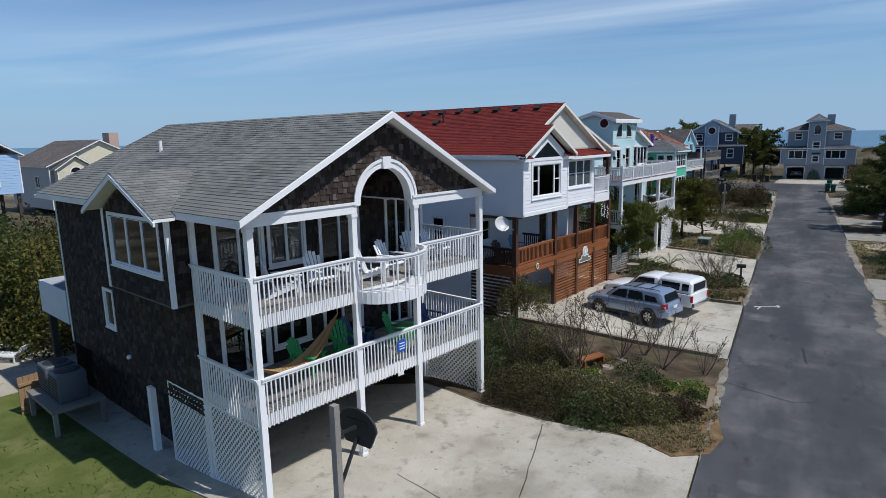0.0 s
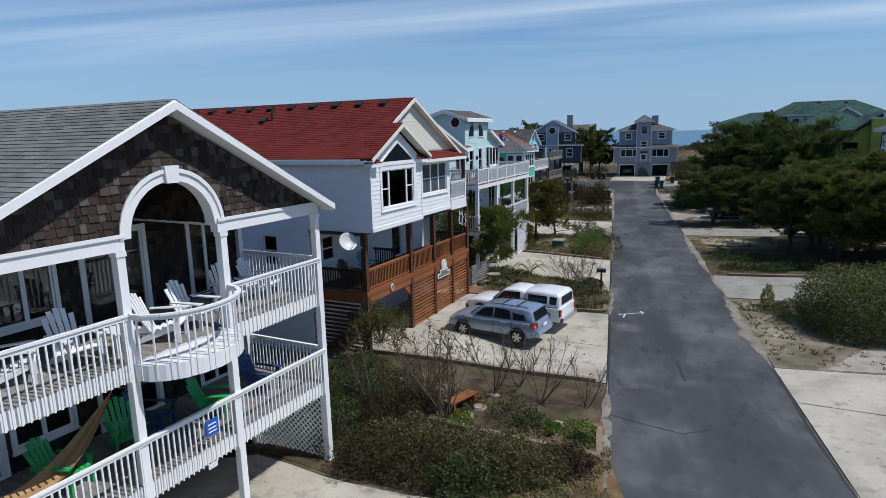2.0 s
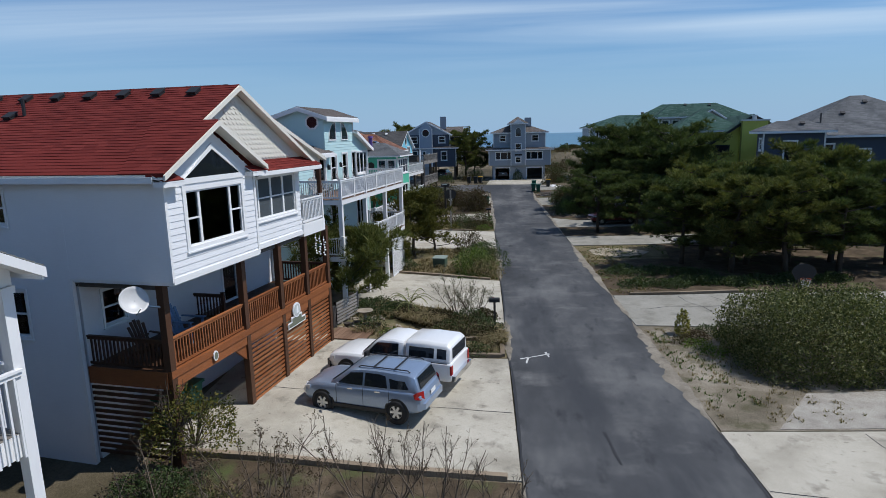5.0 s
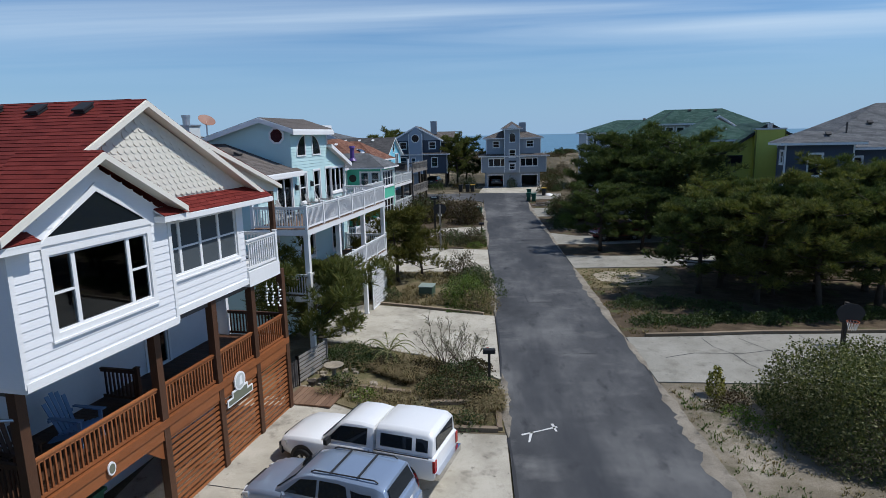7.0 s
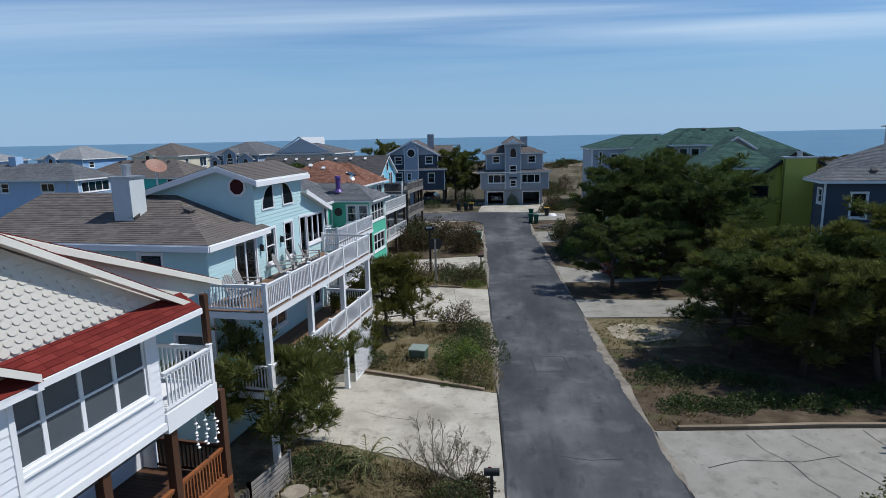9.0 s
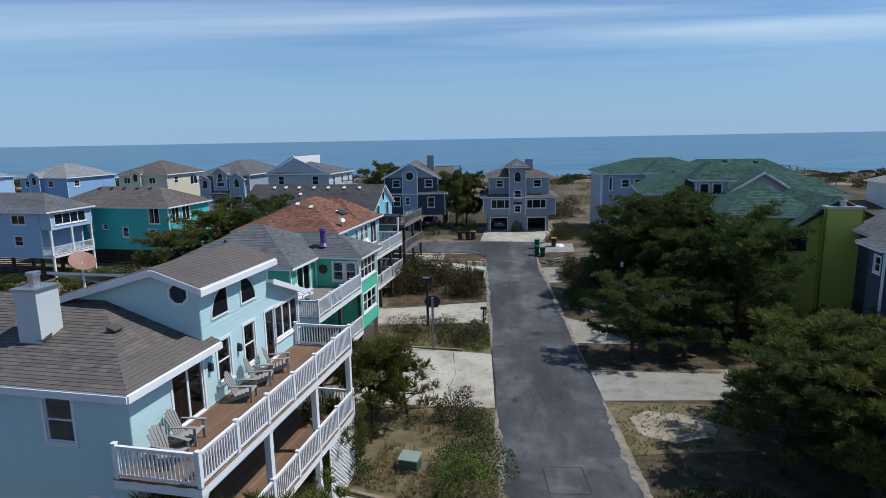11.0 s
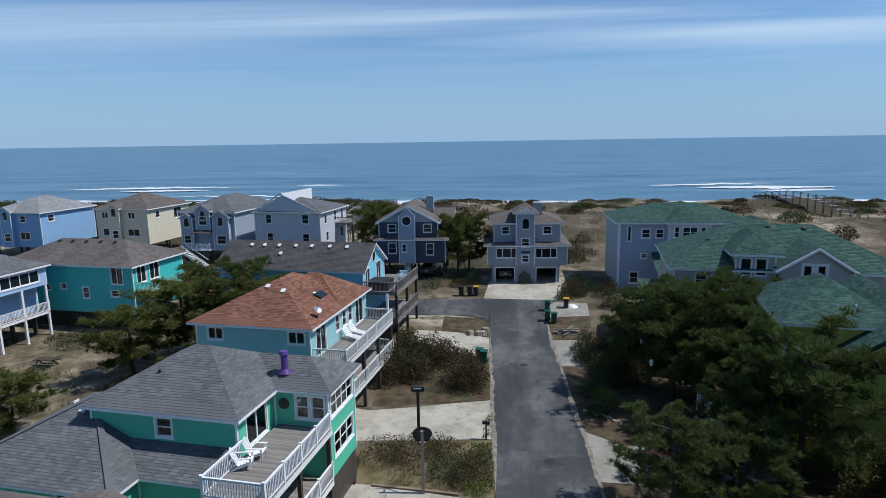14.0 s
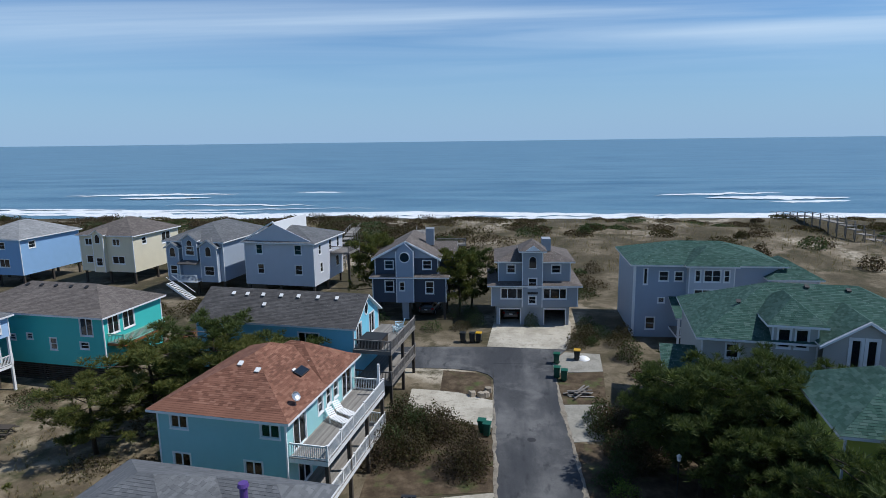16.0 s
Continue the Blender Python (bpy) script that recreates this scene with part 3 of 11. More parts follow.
def post(parent, x, y, z0, z1, w=0.14, mat=None, name="post", base=True):
    g = Geo()
    g.box(x - w / 2, y - w / 2, z0, x + w / 2, y + w / 2, z1)
    if base:
        g.box(x - w / 2 - 0.02, y - w / 2 - 0.02, z0, x + w / 2 + 0.02, y + w / 2 + 0.02, z0 + 0.12)
        g.box(x - w / 2 - 0.02, y - w / 2 - 0.02, z1 - 0.1, x + w / 2 + 0.02, y + w / 2 + 0.02, z1)
    return part(name, g, mat or WHITE, parent)

# ---- ground, road, paving ----
def smooth(a, b, x):
    k = max(0.0, min(1.0, (x - a) / (b - a)))
    return k * k * (3 - 2 * k)


def gz(x, y):
    """Height of the ground."""
    z = 1.2 * smooth(84, 108, y)
    z -= 0.45 * smooth(2, 8.5, -x) * (1 - smooth(17, 26, y))
    z -= 0.7 * smooth(10, 17, -x) * (1 - smooth(17, 27, y))
    z += 0.24 * smooth(5, 8, -x) * smooth(24.5, 27, y) * (1 - smooth(40, 50, y))
    side = smooth(20, 40, -x)
    d0 = 121 + 16 * side
    hump = smooth(d0, d0 + 42 - 8 * side, y) * (1 - smooth(176, 200, y))
    n = noise.noise((x * 0.06, y * 0.06, 0)) + 0.5 * noise.noise((x * 0.17, y * 0.17, 3))
    z += hump * (3.0 + 1.5 * n)
    z -= 4.5 * smooth(172, 246, y) + 8 * smooth(246, 340, y)
    flat = smooth(5.5, 9, abs(x - 1.3)) if y < 106 else 1.0
    return z + 0.12 * n * flat * (1 - smooth(100, 118, y))


def sheet(name, xs, ys, mat, lift=0.0, fn=gz, keep=None, label="", cat="", kind="structure"):
    g = Geo()
    n = len(xs)
    g.v = [(x, y, fn(x, y) + lift) for y in ys for x in xs]
    for j in range(len(ys) - 1):
        for i in range(n - 1):
            if keep is None or keep((xs[i] + xs[i + 1]) / 2, (ys[j] + ys[j + 1]) / 2):
                g.f.append((j * n + i, j * n + i + 1, (j + 1) * n + i + 1, (j + 1) * n + i)); g.m.append(0)
    return tagged(part(name, g, mat, None, smooth=True), label, cat, "", kind)


def steps(*stops):
    """Breakpoints (value, step to the next)."""
    out = []
    for (a, s), (b, _) in zip(stops, stops[1:]):
        n = max(1, round((b - a) / s))
        out += [a + (b - a) * i / n for i in range(n)]
    return out + [stops[-1][0]]


sheet("ground", steps((-4500, 400), (-500, 60), (-130, 5), (-40, 1.2), (40, 5), (130, 60), (500, 400), (4500, 1)),
      steps((-4500, 400), (-500, 60), (-60, 3), (-10, 1.2), (130, 1.6), (250, 12), (350, 1)), DUNE, label="sandy ground with dry grass and low dunes", cat="ground")


def patch(name, pts, mat, lift, label, cat, step=0.8, kind="structure", fn=gz, skirt=0.25):
    """A slab laid on the ground inside a polygon given anticlockwise: draped top with edges."""
    q = [tuple(p) for p in pts]
    x0, x1, y0, y1 = min(a for a, _ in q), max(a for a, _ in q), min(b for _, b in q), max(b for _, b in q)
    g, nx, ny = Geo(), max(1, math.ceil((x1 - x0) / step)), max(1, math.ceil((y1 - y0) / step))
    seen = {}
    for i in range(nx):
        for j in range(ny):
            a0, a1, b0, b1 = x0 + (x1 - x0) * i / nx, x0 + (x1 - x0) * (i + 1) / nx, y0 + (y1 - y0) * j / ny, y0 + (y1 - y0) * (j + 1) / ny
            c = clip(clip(clip(clip(q, -1, 0, -a0), 1, 0, a1), 0, -1, -b0), 0, 1, b1)
            if len(c) > 2:
                f = []
                for p in c:
                    k = (round(p[0], 4), round(p[1], 4))
                    if k not in seen:
                        seen[k] = len(g.v)
                        g.v.append((p[0], p[1], fn(p[0], p[1]) + lift))
                    if seen[k] not in f:
                        f.append(seen[k])
                if len(f) > 2:
                    g.f.append(tuple(f)); g.m.append(0)
    for (ax, ay), (bx, by) in zip(q, q[1:] + q[:1]):
        n = max(1, math.ceil(math.hypot(bx - ax, by - ay) / step))
        for i in range(n):
            e = [(ax + (bx - ax) * k / n, ay + (by - ay) * k / n) for k in (i, i + 1)]
            g.add([(x, y, fn(x, y) + lift - (skirt if k else 0)) for k in (0, 1) for x, y in e], [(0, 2, 3, 1)])
    return tagged(part(name, g, mat), label, cat, "", kind)


ROAD_L, ROAD_R = -1.6, 4.2
patch("road", [(ROAD_L, -70), (ROAD_R, -70), (ROAD_R, 60), (4.15, 98), (ROAD_L, 98)], ASPHALT, 0.05, "worn grey asphalt street with sandy edges", "road", 2.5)
patch("road_end", [(ROAD_L, 98.02), (4.15, 98.02), (5.1, 100.2), (5.9, 101.5), (-2.3, 102.1), (-22, 101.4), (-22, 97.0), (-5.5, 96.7), (-3.2, 96.3), (-2.1, 95.6), (-1.65, 94.8)], ASPHALT, 0.052, "asphalt turning area at the street's end", "road", 2.5)
# driveways and beds, house by house
patch("driveway", [(-9.5, -8), (-1.65, -8), (-1.65, 16.6), (-9.0, 17.7), (-11.5, 18.4), (-23.0, 16.0), (-23.6, 11.3), (-10.6, 9.2), (-9.6, 4.5)], CONCRETE, 0.04, "pale weathered concrete driveway under a porch", "driveway")
patch("driveway", [(-12, 25.9), (-1.65, 24.8), (-1.65, 33.2), (-4.2, 33.4), (-9.3, 35.6), (-12, 35)], CONCRETE, 0.04, "pale weathered concrete driveway with parked cars", "driveway")
patch("driveway", [(-9.6, 41.4), (-5.0, 40.3), (-3.0, 38.8), (-1.65, 37.6), (-1.65, 45.9), (-8.8, 48.4), (-10.5, 47)], CONCRETE, 0.04, "pale sandy concrete driveway", "driveway")
patch("driveway", [(-11, 56.8), (-1.65, 56.2), (-1.65, 64.3), (-7.4, 65.5), (-11, 66)], CONCRETE, 0.04, "pale cracked concrete driveway", "driveway")
patch("driveway", [(-13, 70.6), (-1.65, 71.2), (-1.65, 77.1), (-10.4, 75.2), (-13, 76)], CONCRETE, 0.04, "pale concrete driveway beside bare shrubs", "driveway")
patch("driveway", [(-9, 88.4), (-1.7, 86.0), (-1.7, 90.6), (-4.8, 92.0), (-9, 92.5)], CONCRETE, 0.04, "pale concrete driveway", "driveway")
patch("driveway", [(-2.2, 102.14), (5.95, 101.6), (6.9, 105.3), (7.6, 110.5), (7.0, 117), (-1.2, 117), (-1.4, 110.6)], CONCRETE, 0.05, "pale pink concrete driveway below a grey house", "driveway")
patch("driveway", [(4.25, 19.0), (12, 16), (22, 18), (22, 28.5), (9.2, 27.6), (4.25, 27.5)], CONCRETE, 0.04, "pale warm grey cracked concrete driveway", "driveway")
patch("driveway", [(4.25, 37.4), (13, 37.0), (26, 38.6), (26, 43.6), (17.3, 42.9), (5.0, 42.5), (4.25, 42.5)], CONCRETE_GREY, 0.04, "pale grey cracked concrete driveway", "driveway")
patch("driveway", [(4.25, 57.2), (10, 57.3), (16, 58), (16, 61.5), (11.6, 60.9), (4.25, 61.6)], CONCRETE_GREY, 0.04, "pale concrete driveway under pines", "driveway")
patch("driveway", [(4.25, 66.5), (8, 66.2), (14, 67), (14, 70.4), (6.6, 70.6), (4.25, 72.5)], CONCRETE_GREY, 0.04, "pale concrete driveway under pines", "driveway")

SHOULDER = blotch("sandy road shoulder", [(0.3, (0.15, 0.13, 0.105)), (0.5, (0.25, 0.22, 0.175)), (0.7, (0.33, 0.295, 0.24))], 0.9, 8, 0.95, 30,
                  over=[(1.7, 0.55, 0.7, (0.11, 0.10, 0.085), (1, 1, 1))], rel=0.6, dist=0.03)


def shoulder(x, side, y0, y1, bite, seed, label):
    """Blown sand along a broken road edge: a thin ragged strip; side is the way out of the road."""
    g, n = Geo(), int((y1 - y0) / 0.22)
    for i in range(n + 1):
        y = y0 + (y1 - y0) * i / n
        e = 0.55 * noise.noise((y * 0.3, seed, 0)) + 0.45 * noise.noise((y * 1.1, seed, 4)) + 0.4 * noise.noise((y * 3.1, seed, 8))
        end = min(1.0, 4 * (i + 0.2) / n, 4 * (n - i + 0.2) / n)
        a = x - side * max(0.02, bite * (0.55 + e)) * end
        c = x + side * (0.12 + 0.2 * abs(noise.noise((y * 0.8, seed, 12)))) * end
        for px, dz in ((a, 0.054), ((a + c) / 2, 0.066), (c, 0.045)):
            g.v.append((px, y, gz(px, y) + dz))
    for i in range(n):
        for k in (0, 1):
            q = (3 * i + k, 3 * i + k + 1, 3 * i + k + 4, 3 * i + k + 3)
            g.f.append(q if side > 0 else q[::-1]); g.m.append(0)
    return tagged(part("road_shoulder", g, SHOULDER, smooth=True), label, "road", "", "structure")


for x, side, y0, y1, b in ((ROAD_R, 1, 27.3, 38.0, 0.5), (ROAD_R, 1, 38.4, 42.4, 0.2), (ROAD_R, 1, 42.6, 58.0, 0.5), (ROAD_R, 1, 61.2, 97.5, 0.3), (ROAD_R, 1, -5.0, 20.0, 0.3), (ROAD_L, -1, 16.2, 25.0, 0.25), (ROAD_L, -1, 33.0, 38.2, 0.3), (ROAD_L, -1, 45.6, 56.6, 0.28), (ROAD_L, -1, 64.0, 94.0, 0.25)):
    shoulder(x, side, y0, y1, b, y0 * 0.37 + side, "thin ragged strip of sand along the road edge")

# ---- sea ----
m, t, b = _nodes("sea water")
wv = tex(t, 0.05, 6, 0.6, (0.35, 1.6, 1))
wf = tex(t, 0.9, 4, 0.6, (0.4, 1.4, 1))
far = tex(t, 0.006, 4, 0.5, (0.5, 2.5, 1))
k = ramp(t, far.outputs["Fac"], [(0.35, (0.05, 0.14, 0.225)), (0.65, (0.09, 0.205, 0.29))])
k = mixc(t, 0.5, k, ramp(t, wv.outputs["Fac"], [(0.36, (0.022, 0.08, 0.135)), (0.62, (0.14, 0.25, 0.31))]))
t.links.new(k, b.inputs["Base Color"])
b.inputs["Roughness"].default_value, b.inputs["IOR"].default_value = 0.32, 1.33
bump(t, b, wf.outputs["Fac"], 0.5, 0.3)
SEAWATER = MATS["sea water"] = m
SEA_Z = -3.2


def swell(x, y):
    return SEA_Z + 0.28 * math.sin(y * 0.16 + 0.8 * math.sin(x * 0.012)) * smooth(236, 275, y) * (1 - smooth(420, 600, y))


sheet("sea", steps((-4700, 500), (-600, 15), (600, 500), (4700, 1)), steps((212, 3), (430, 30), (900, 400), (4800, 1)), SEAWATER, 0, swell, label="blue ocean with long low swells", cat="sea")
FOAM = blotch("sea foam", [(0.3, (0.6, 0.63, 0.64)), (0.7, (0.82, 0.84, 0.85))], 0.4, 6, 0.8, 2.0, (0.4, 1, 1), 0.6, 0.2)


def breaker(x0, x1, y, w, h, seed, label="white breaking wave foam"):
    """A ragged band of foam along the shore."""
    rnd = random.Random(seed)
    g, n = Geo(), max(6, int((x1 - x0) / 2.2))
    front, back, crest = [], [], []
    for i in range(n + 1):
        x = x0 + (x1 - x0) * i / n
        e = max(0.0, math.sin(math.pi * i / n)) ** 0.8
        yy = y + 2.6 * math.sin(x * 0.045 + seed) + 3.4 * noise.noise((x * 0.12, seed, 0))
        ww = w * e * (0.55 + 0.7 * abs(noise.noise((x * 0.2, seed, 2))) + 0.3 * rnd.random())
        z = max(SEA_Z, swell(x, yy)) + 0.06
        front.append((x, yy - ww, z)); crest.append((x, yy, z + 0.6 * h * e * (0.5 + 0.5 * rnd.random()))); back.append((x, yy + ww * 0.45, z))
    g.v = front + crest + back
    m_ = n + 1
    for i in range(n):
        g.f += [(i, i + 1, m_ + i + 1, m_ + i), (m_ + i, m_ + i + 1, 2 * m_ + i + 1, 2 * m_ + i)]
        g.m += [0, 0]
    return tagged(part("breaking_wave", g, FOAM, smooth=True), label, "wave", "breaking waves", "structure")


for x0, x1, y, w, h in ((-460, -80, 258, 12.0, 0.5), (-190, 60, 249, 12.0, 0.5), (-60, 220, 240, 12.0, 0.5), (100, 460, 234, 12.0, 0.5), (-330, -40, 266, 3.0, 0.2), (20, 230, 245, 2.6, 0.2), (-210, -122, 326, 5.0, 0.9), (-175, -130, 312, 7.0, 0.5), (-98, -72, 336, 2.5, 0.7), (70, 128, 316, 3.4, 0.9), (88, 146, 300, 11.0, 0.6), (106, 138, 285, 6.0, 0.3),
                        (-135, -70, 279, 2.6, 0.4), (230, 330, 288, 4.0, 0.5), (-420, -260, 285, 4.0, 0.5), (-300, -245, 318, 3.0, 0.6)):
    breaker(x0, x1, y, w, h, int(x1 + 3 * y))

# ---- brown shingled house with double white porches ----
def brown_house():
    H = thing("beach_house", (-10.1, 14.4, 0), -11.5, "brown cedar-shingled beach house with two white porches", "house")
    PL, PB, PC, PR = -4.6, -1.4, 1.05, 4.25
    E = 7.03                      # eave height
    front = Face((-2.9, 0), (0, 1), (1, 0))
    gab = Face((0, 0), (0, 1), (1, 0))
    side = Face((0, PL), (1, 0), (0, -1))
    AP = -0.17
    D1, D2 = 2.02, 4.58
    # storeys
    for z, nm in ((D1, "deck"), (D2, "deck")):
        deck(H, -2.9, PL, 0.0, PR, z, WOOD_GREY, WHITE, along="x", rim_h=0.36)
    doors = [(-3.9, -2.5), (-0.3, 1.2), (2.6, 3.6)]
    for z in (D1, D2):
        hs = [(a, b, z, z + 2.1) for a, b in doors] + [(-2.2, -1.0, z + 0.5, z + 2.1)]
        wall(H, front, [(PL, z - 0.25), (PR, z - 0.25), (PR, z + 2.6), (PL, z + 2.6)], hs, CEDAR, "shingle", 0.17)
        for a, b in doors:
            window(H, front, a, b, z + 0.02, z + 2.08, ((0, 0.5), (0.5, 1)), False, 0.11, name="sliding_door")
        window(H, front, -2.2, -1.0, z + 0.5, z + 2.08, ((0, 0.5), (0.5, 1)), False)
    # near side wall, far side wall, back
    holes = [(-12.6, -11.9, 5.0, 6.3), (-9.65, -8.95, 2.55, 3.8)]
    wall(H, side, [(-13.6, 1.1), (-2.9, 1.1), (-2.9, E), (-13.6, E)], holes[1:], CEDAR, "shingle", 0.17, single=0)
    window(H, side, *holes[1], rail=False)
    # dark underside, set back below the first floor
    under = Face((0, PL + 0.5), (1, 0), (0, -1))
    wall(H, under, [(-13.4, -1.4), (-5.4, -1.4), (-5.4, 1.45), (-13.4, 1.45)], [], CEDAR, "shingle", 0.2, name="foundation_wall")
    g = Geo()
    side.slab(g, -6.55, -6.3, -1.3, 1.1, -0.02, 0.16)
    part("pilaster", g, WHITE, H)
    for a, b in ((-5.3, -2.98), (-2.72, -0.1)):
        lattice(H, side, a, b, -1.05 if a < -3 else -0.75, 1.62)
    lattice(H, Face((0, PR), (1, 0), (0, 1)), -2.7, -0.1, -0.7, 1.66)
    g = Geo()
    side.slab(g, -2.95, -2.72, -0.9, E, -0.02, 0.03)
    part("corner_board", g, WHITE, H)
    g = Geo()
    side.slab(g, -13.6, -13.48, 1.1, E, 0.0, 0.04)
    part("corner_board", g, WHITE_OLD, H)
    # bay with its own gable
    B0, B1, BY = -7.15, -3.0, PL - 0.6
    bay = Face((0, BY), (1, 0), (0, -1))
    wall(H, bay, [(B0, 4.45), (B1, 4.45), (B1, 6.85), ((B0 + B1) / 2, 7.85), (B0, 6.85)], [(-6.7, -3.45, 5.25, 6.68)], CEDAR, "shingle", 0.17, name="bay_wall")
    window(H, bay, -6.7, -3.45, 5.25, 6.68, ((0, 0.34), (0.34, 0.67), (0.67, 1)), False, 0.1)
    for x, nx in ((B1, 1), (B0, -1)):
        wall(H, Face((x, 0), (0, 1), (nx, 0)), [(BY, 4.45), (PL, 4.45), (PL, 6.85), (BY, 6.85)], [], CEDAR, "shingle", 0.17, name="bay_side")
        g = Geo()
        g.box(x - 0.07 + 0.045 * nx, BY - 0.035, 4.4, x + 0.07 + 0.03 * nx, BY + 0.08, 6.85)
        part("corner_board", g, WHITE, H)
    g = Geo()
    g.box(B0, BY, 4.38, B1, PL, 4.46)
    part("bay_floor", g, DARK_IN, H)
    mid = (B0 + B1) / 2
    roof(H, [[(B1 + 0.4, BY - 0.45, 6.88), (B1 + 0.4, PL - 0.5, 6.88), (mid, -3.0, 8.0), (mid, BY - 0.45, 8.0)], [(B0 - 0.4, PL - 0.5, 6.88), (B0 - 0.4, BY - 0.45, 6.88), (mid, BY - 0.45, 8.0), (mid, -3.0, 8.0)]], ROOF_GREY, 0.145, 0.33, 0.08, name="bay_roof", edge=WHITE)
    gable_trim(H, bay, B0 - 0.42, B1 + 0.42, 6.8, mid, 7.92, 0.42, 0.47, 0.11)
    # vent pipe, wall lamp
    g = Geo()
    g.tube([(-9.5, -2.2, 8.3), (-9.5, -2.2, 8.85)], 0.06, 8)
    part("vent_pipe", g, WHITE, H)
    g = Geo()
    g.lathe([(0.0, -0.08), (0.07, -0.06), (0.09, 0.0), (0.05, 0.07), (0.0, 0.08)], 10, at=(-7.9, PL - 0.08, 1.75))
    part("wall_lamp", g, WHITE, H)
    far = Face((0, PR), (1, 0), (0, 1))
    wall(H, far, [(-13.6, -1.3), (-2.9, -1.3), (-2.9, E), (-13.6, E)], [], CEDAR, "lap", 0.17)
    back = Face((-13.6, 0), (0, 1), (-1, 0))
    wall(H, back, [(PL, -1.3), (PR, -1.3), (PR, E), (AP, 9.3), (PL, E)], [], CEDAR, "lap", 0.17)
    # added floors and a partition, coloured dark so the rooms look unlit
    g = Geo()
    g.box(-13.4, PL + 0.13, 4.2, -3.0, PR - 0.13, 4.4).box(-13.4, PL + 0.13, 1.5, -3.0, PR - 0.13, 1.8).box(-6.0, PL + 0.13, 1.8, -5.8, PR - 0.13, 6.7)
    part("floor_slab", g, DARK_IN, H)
    # ceilings of the porches
    g = Geo()
    for y0, y1 in ((PL + 0.1, PB), (PC, PR - 0.1)):
        part("porch_ceiling", Geo().box(-2.9, y0, E - 0.16, -0.12, y1, E - 0.1), WHITE, H)
    # the tall recess behind the arch
    wall(H, front, [(PB - 0.12, 7.1), (PC + 0.12, 7.1), (PC + 0.12, 8.55), (PB - 0.12, 8.55)], [], CEDAR, "shingle", 0.17, name="recess_wall")
    for y, ny in ((PB, 1), (PC, -1)):
        wall(H, Face((0, y), (1, 0), (0, ny)), [(-2.9, E - 0.1), (-0.12, E - 0.1), (-0.12, 8.55), (-2.9, 8.55)], [], CEDAR, "shingle", 0.17, name="recess_wall")
    # gable with its arch
    R0, R1, zc = 1.0, 1.22, 6.95
    outer = []
    n = 16
    gg = Geo()
    # gable wall pieces left and right of the arch, and above it
    def top(a):
        return 9.28 - abs(a - AP) * 0.505
    arc = [(AP + 0.05 + R1 * math.cos(math.pi * (1 - i / n)), zc + R1 * math.sin(math.pi * i / n)) for i in range(n + 1)]
    for i in range(n):
        (a0, z0), (a1, z1) = arc[i], arc[i + 1]
        gab.plate(gg, [(a0, z0), (a1, z1), (a1, top(a1)), (a0, top(a0))], -0.1, 0.0)
    gab.plate(gg, [(PL, E - 0.05), (arc[0][0], E - 0.05), (arc[0][0], top(arc[0][0])), (PL, top(PL) + 0.02)], -0.1, 0)
    gab.plate(gg, [(arc[-1][0], E - 0.05), (PR, E - 0.05), (PR, top(PR) + 0.02), (arc[-1][0], top(arc[-1][0]))], -0.1, 0)
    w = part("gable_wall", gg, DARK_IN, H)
    rows, z, rest, cnt = [], E, Geo(), 0
    while z < 9.25:
        z1 = z + 0.155
        hw = (9.28 - z1) / 0.505
        a0, a1 = max(PL, AP - hw), min(PR, AP + hw)
        cut = []
        dz = max(0.0, z - zc)
        if dz < R1:
            hh = math.sqrt(R1 * R1 - dz * dz)
            cut = [(AP + 0.05 - hh, AP + 0.05 + hh)]
        for b0, b1 in without(a0, a1, cut):
            a = b0
            while a < b1 - 0.02:
                wd = random.uniform(0.09, 0.21)
                e = b1 if a + wd > b1 - 0.04 else a + wd
                d, q = random.uniform(0.014, 0.034), random.uniform(-0.015, 0.012)
                g = Geo() if cnt < 300 else rest
                ps = [gab.p(a + 0.004, z + q, 0), gab.p(e - 0.004, z + q, 0), gab.p(e - 0.004, z + q, d), gab.p(a + 0.004, z + q, d), gab.p(a + 0.004, z1 + 0.01, 0.001), gab.p(e - 0.004, z1 + 0.01, 0.001), gab.p(e - 0.004, z1 + 0.01, 0.007), gab.p(a + 0.004, z1 + 0.01, 0.007)]
                g.add(ps, [(0, 1, 2, 3), (3, 2, 6, 7), (0, 3, 7, 4), (1, 5, 6, 2), (4, 7, 6, 5)])
                if cnt < 300:
                    part("shingle", g, CEDAR_OBJ, w)
                cnt += 1
                a = e
        z = z1
    tagged(part("shingles", rest, CEDAR, w), kind="stuff")
    g = Geo()
    for i in range(n):
        t0, t1 = math.pi * (1 - i / n), math.pi * (1 - (i + 1) / n)
        q = [(AP + 0.05 + r * math.cos(t), zc + r * math.sin(t)) for r, t in ((R0, t0), (R1, t0), (R1, t1), (R0, t1))]
        gab.plate(g, q, -0.25, 0.05)
        q = [(AP + 0.05 + r * math.cos(t), zc + r * math.sin(t)) for r, t in ((R1 - 0.05, t0), (R1 + 0.03, t0), (R1 + 0.03, t1), (R1 - 0.05, t1))]
        gab.plate(g, q, 0.05, 0.085)
    arch = part("arch", g, WHITE, H, "white painted arch with a keystone")
    g = Geo()
    gab.plate(g, [(AP - 0.09, zc + R0 - 0.04), (AP + 0.19, zc + R0 - 0.04), (AP + 0.22, zc + R1 + 0.08), (AP - 0.12, zc + R1 + 0.08)], -0.1, 0.12)
    part("keystone", g, WHITE, arch)
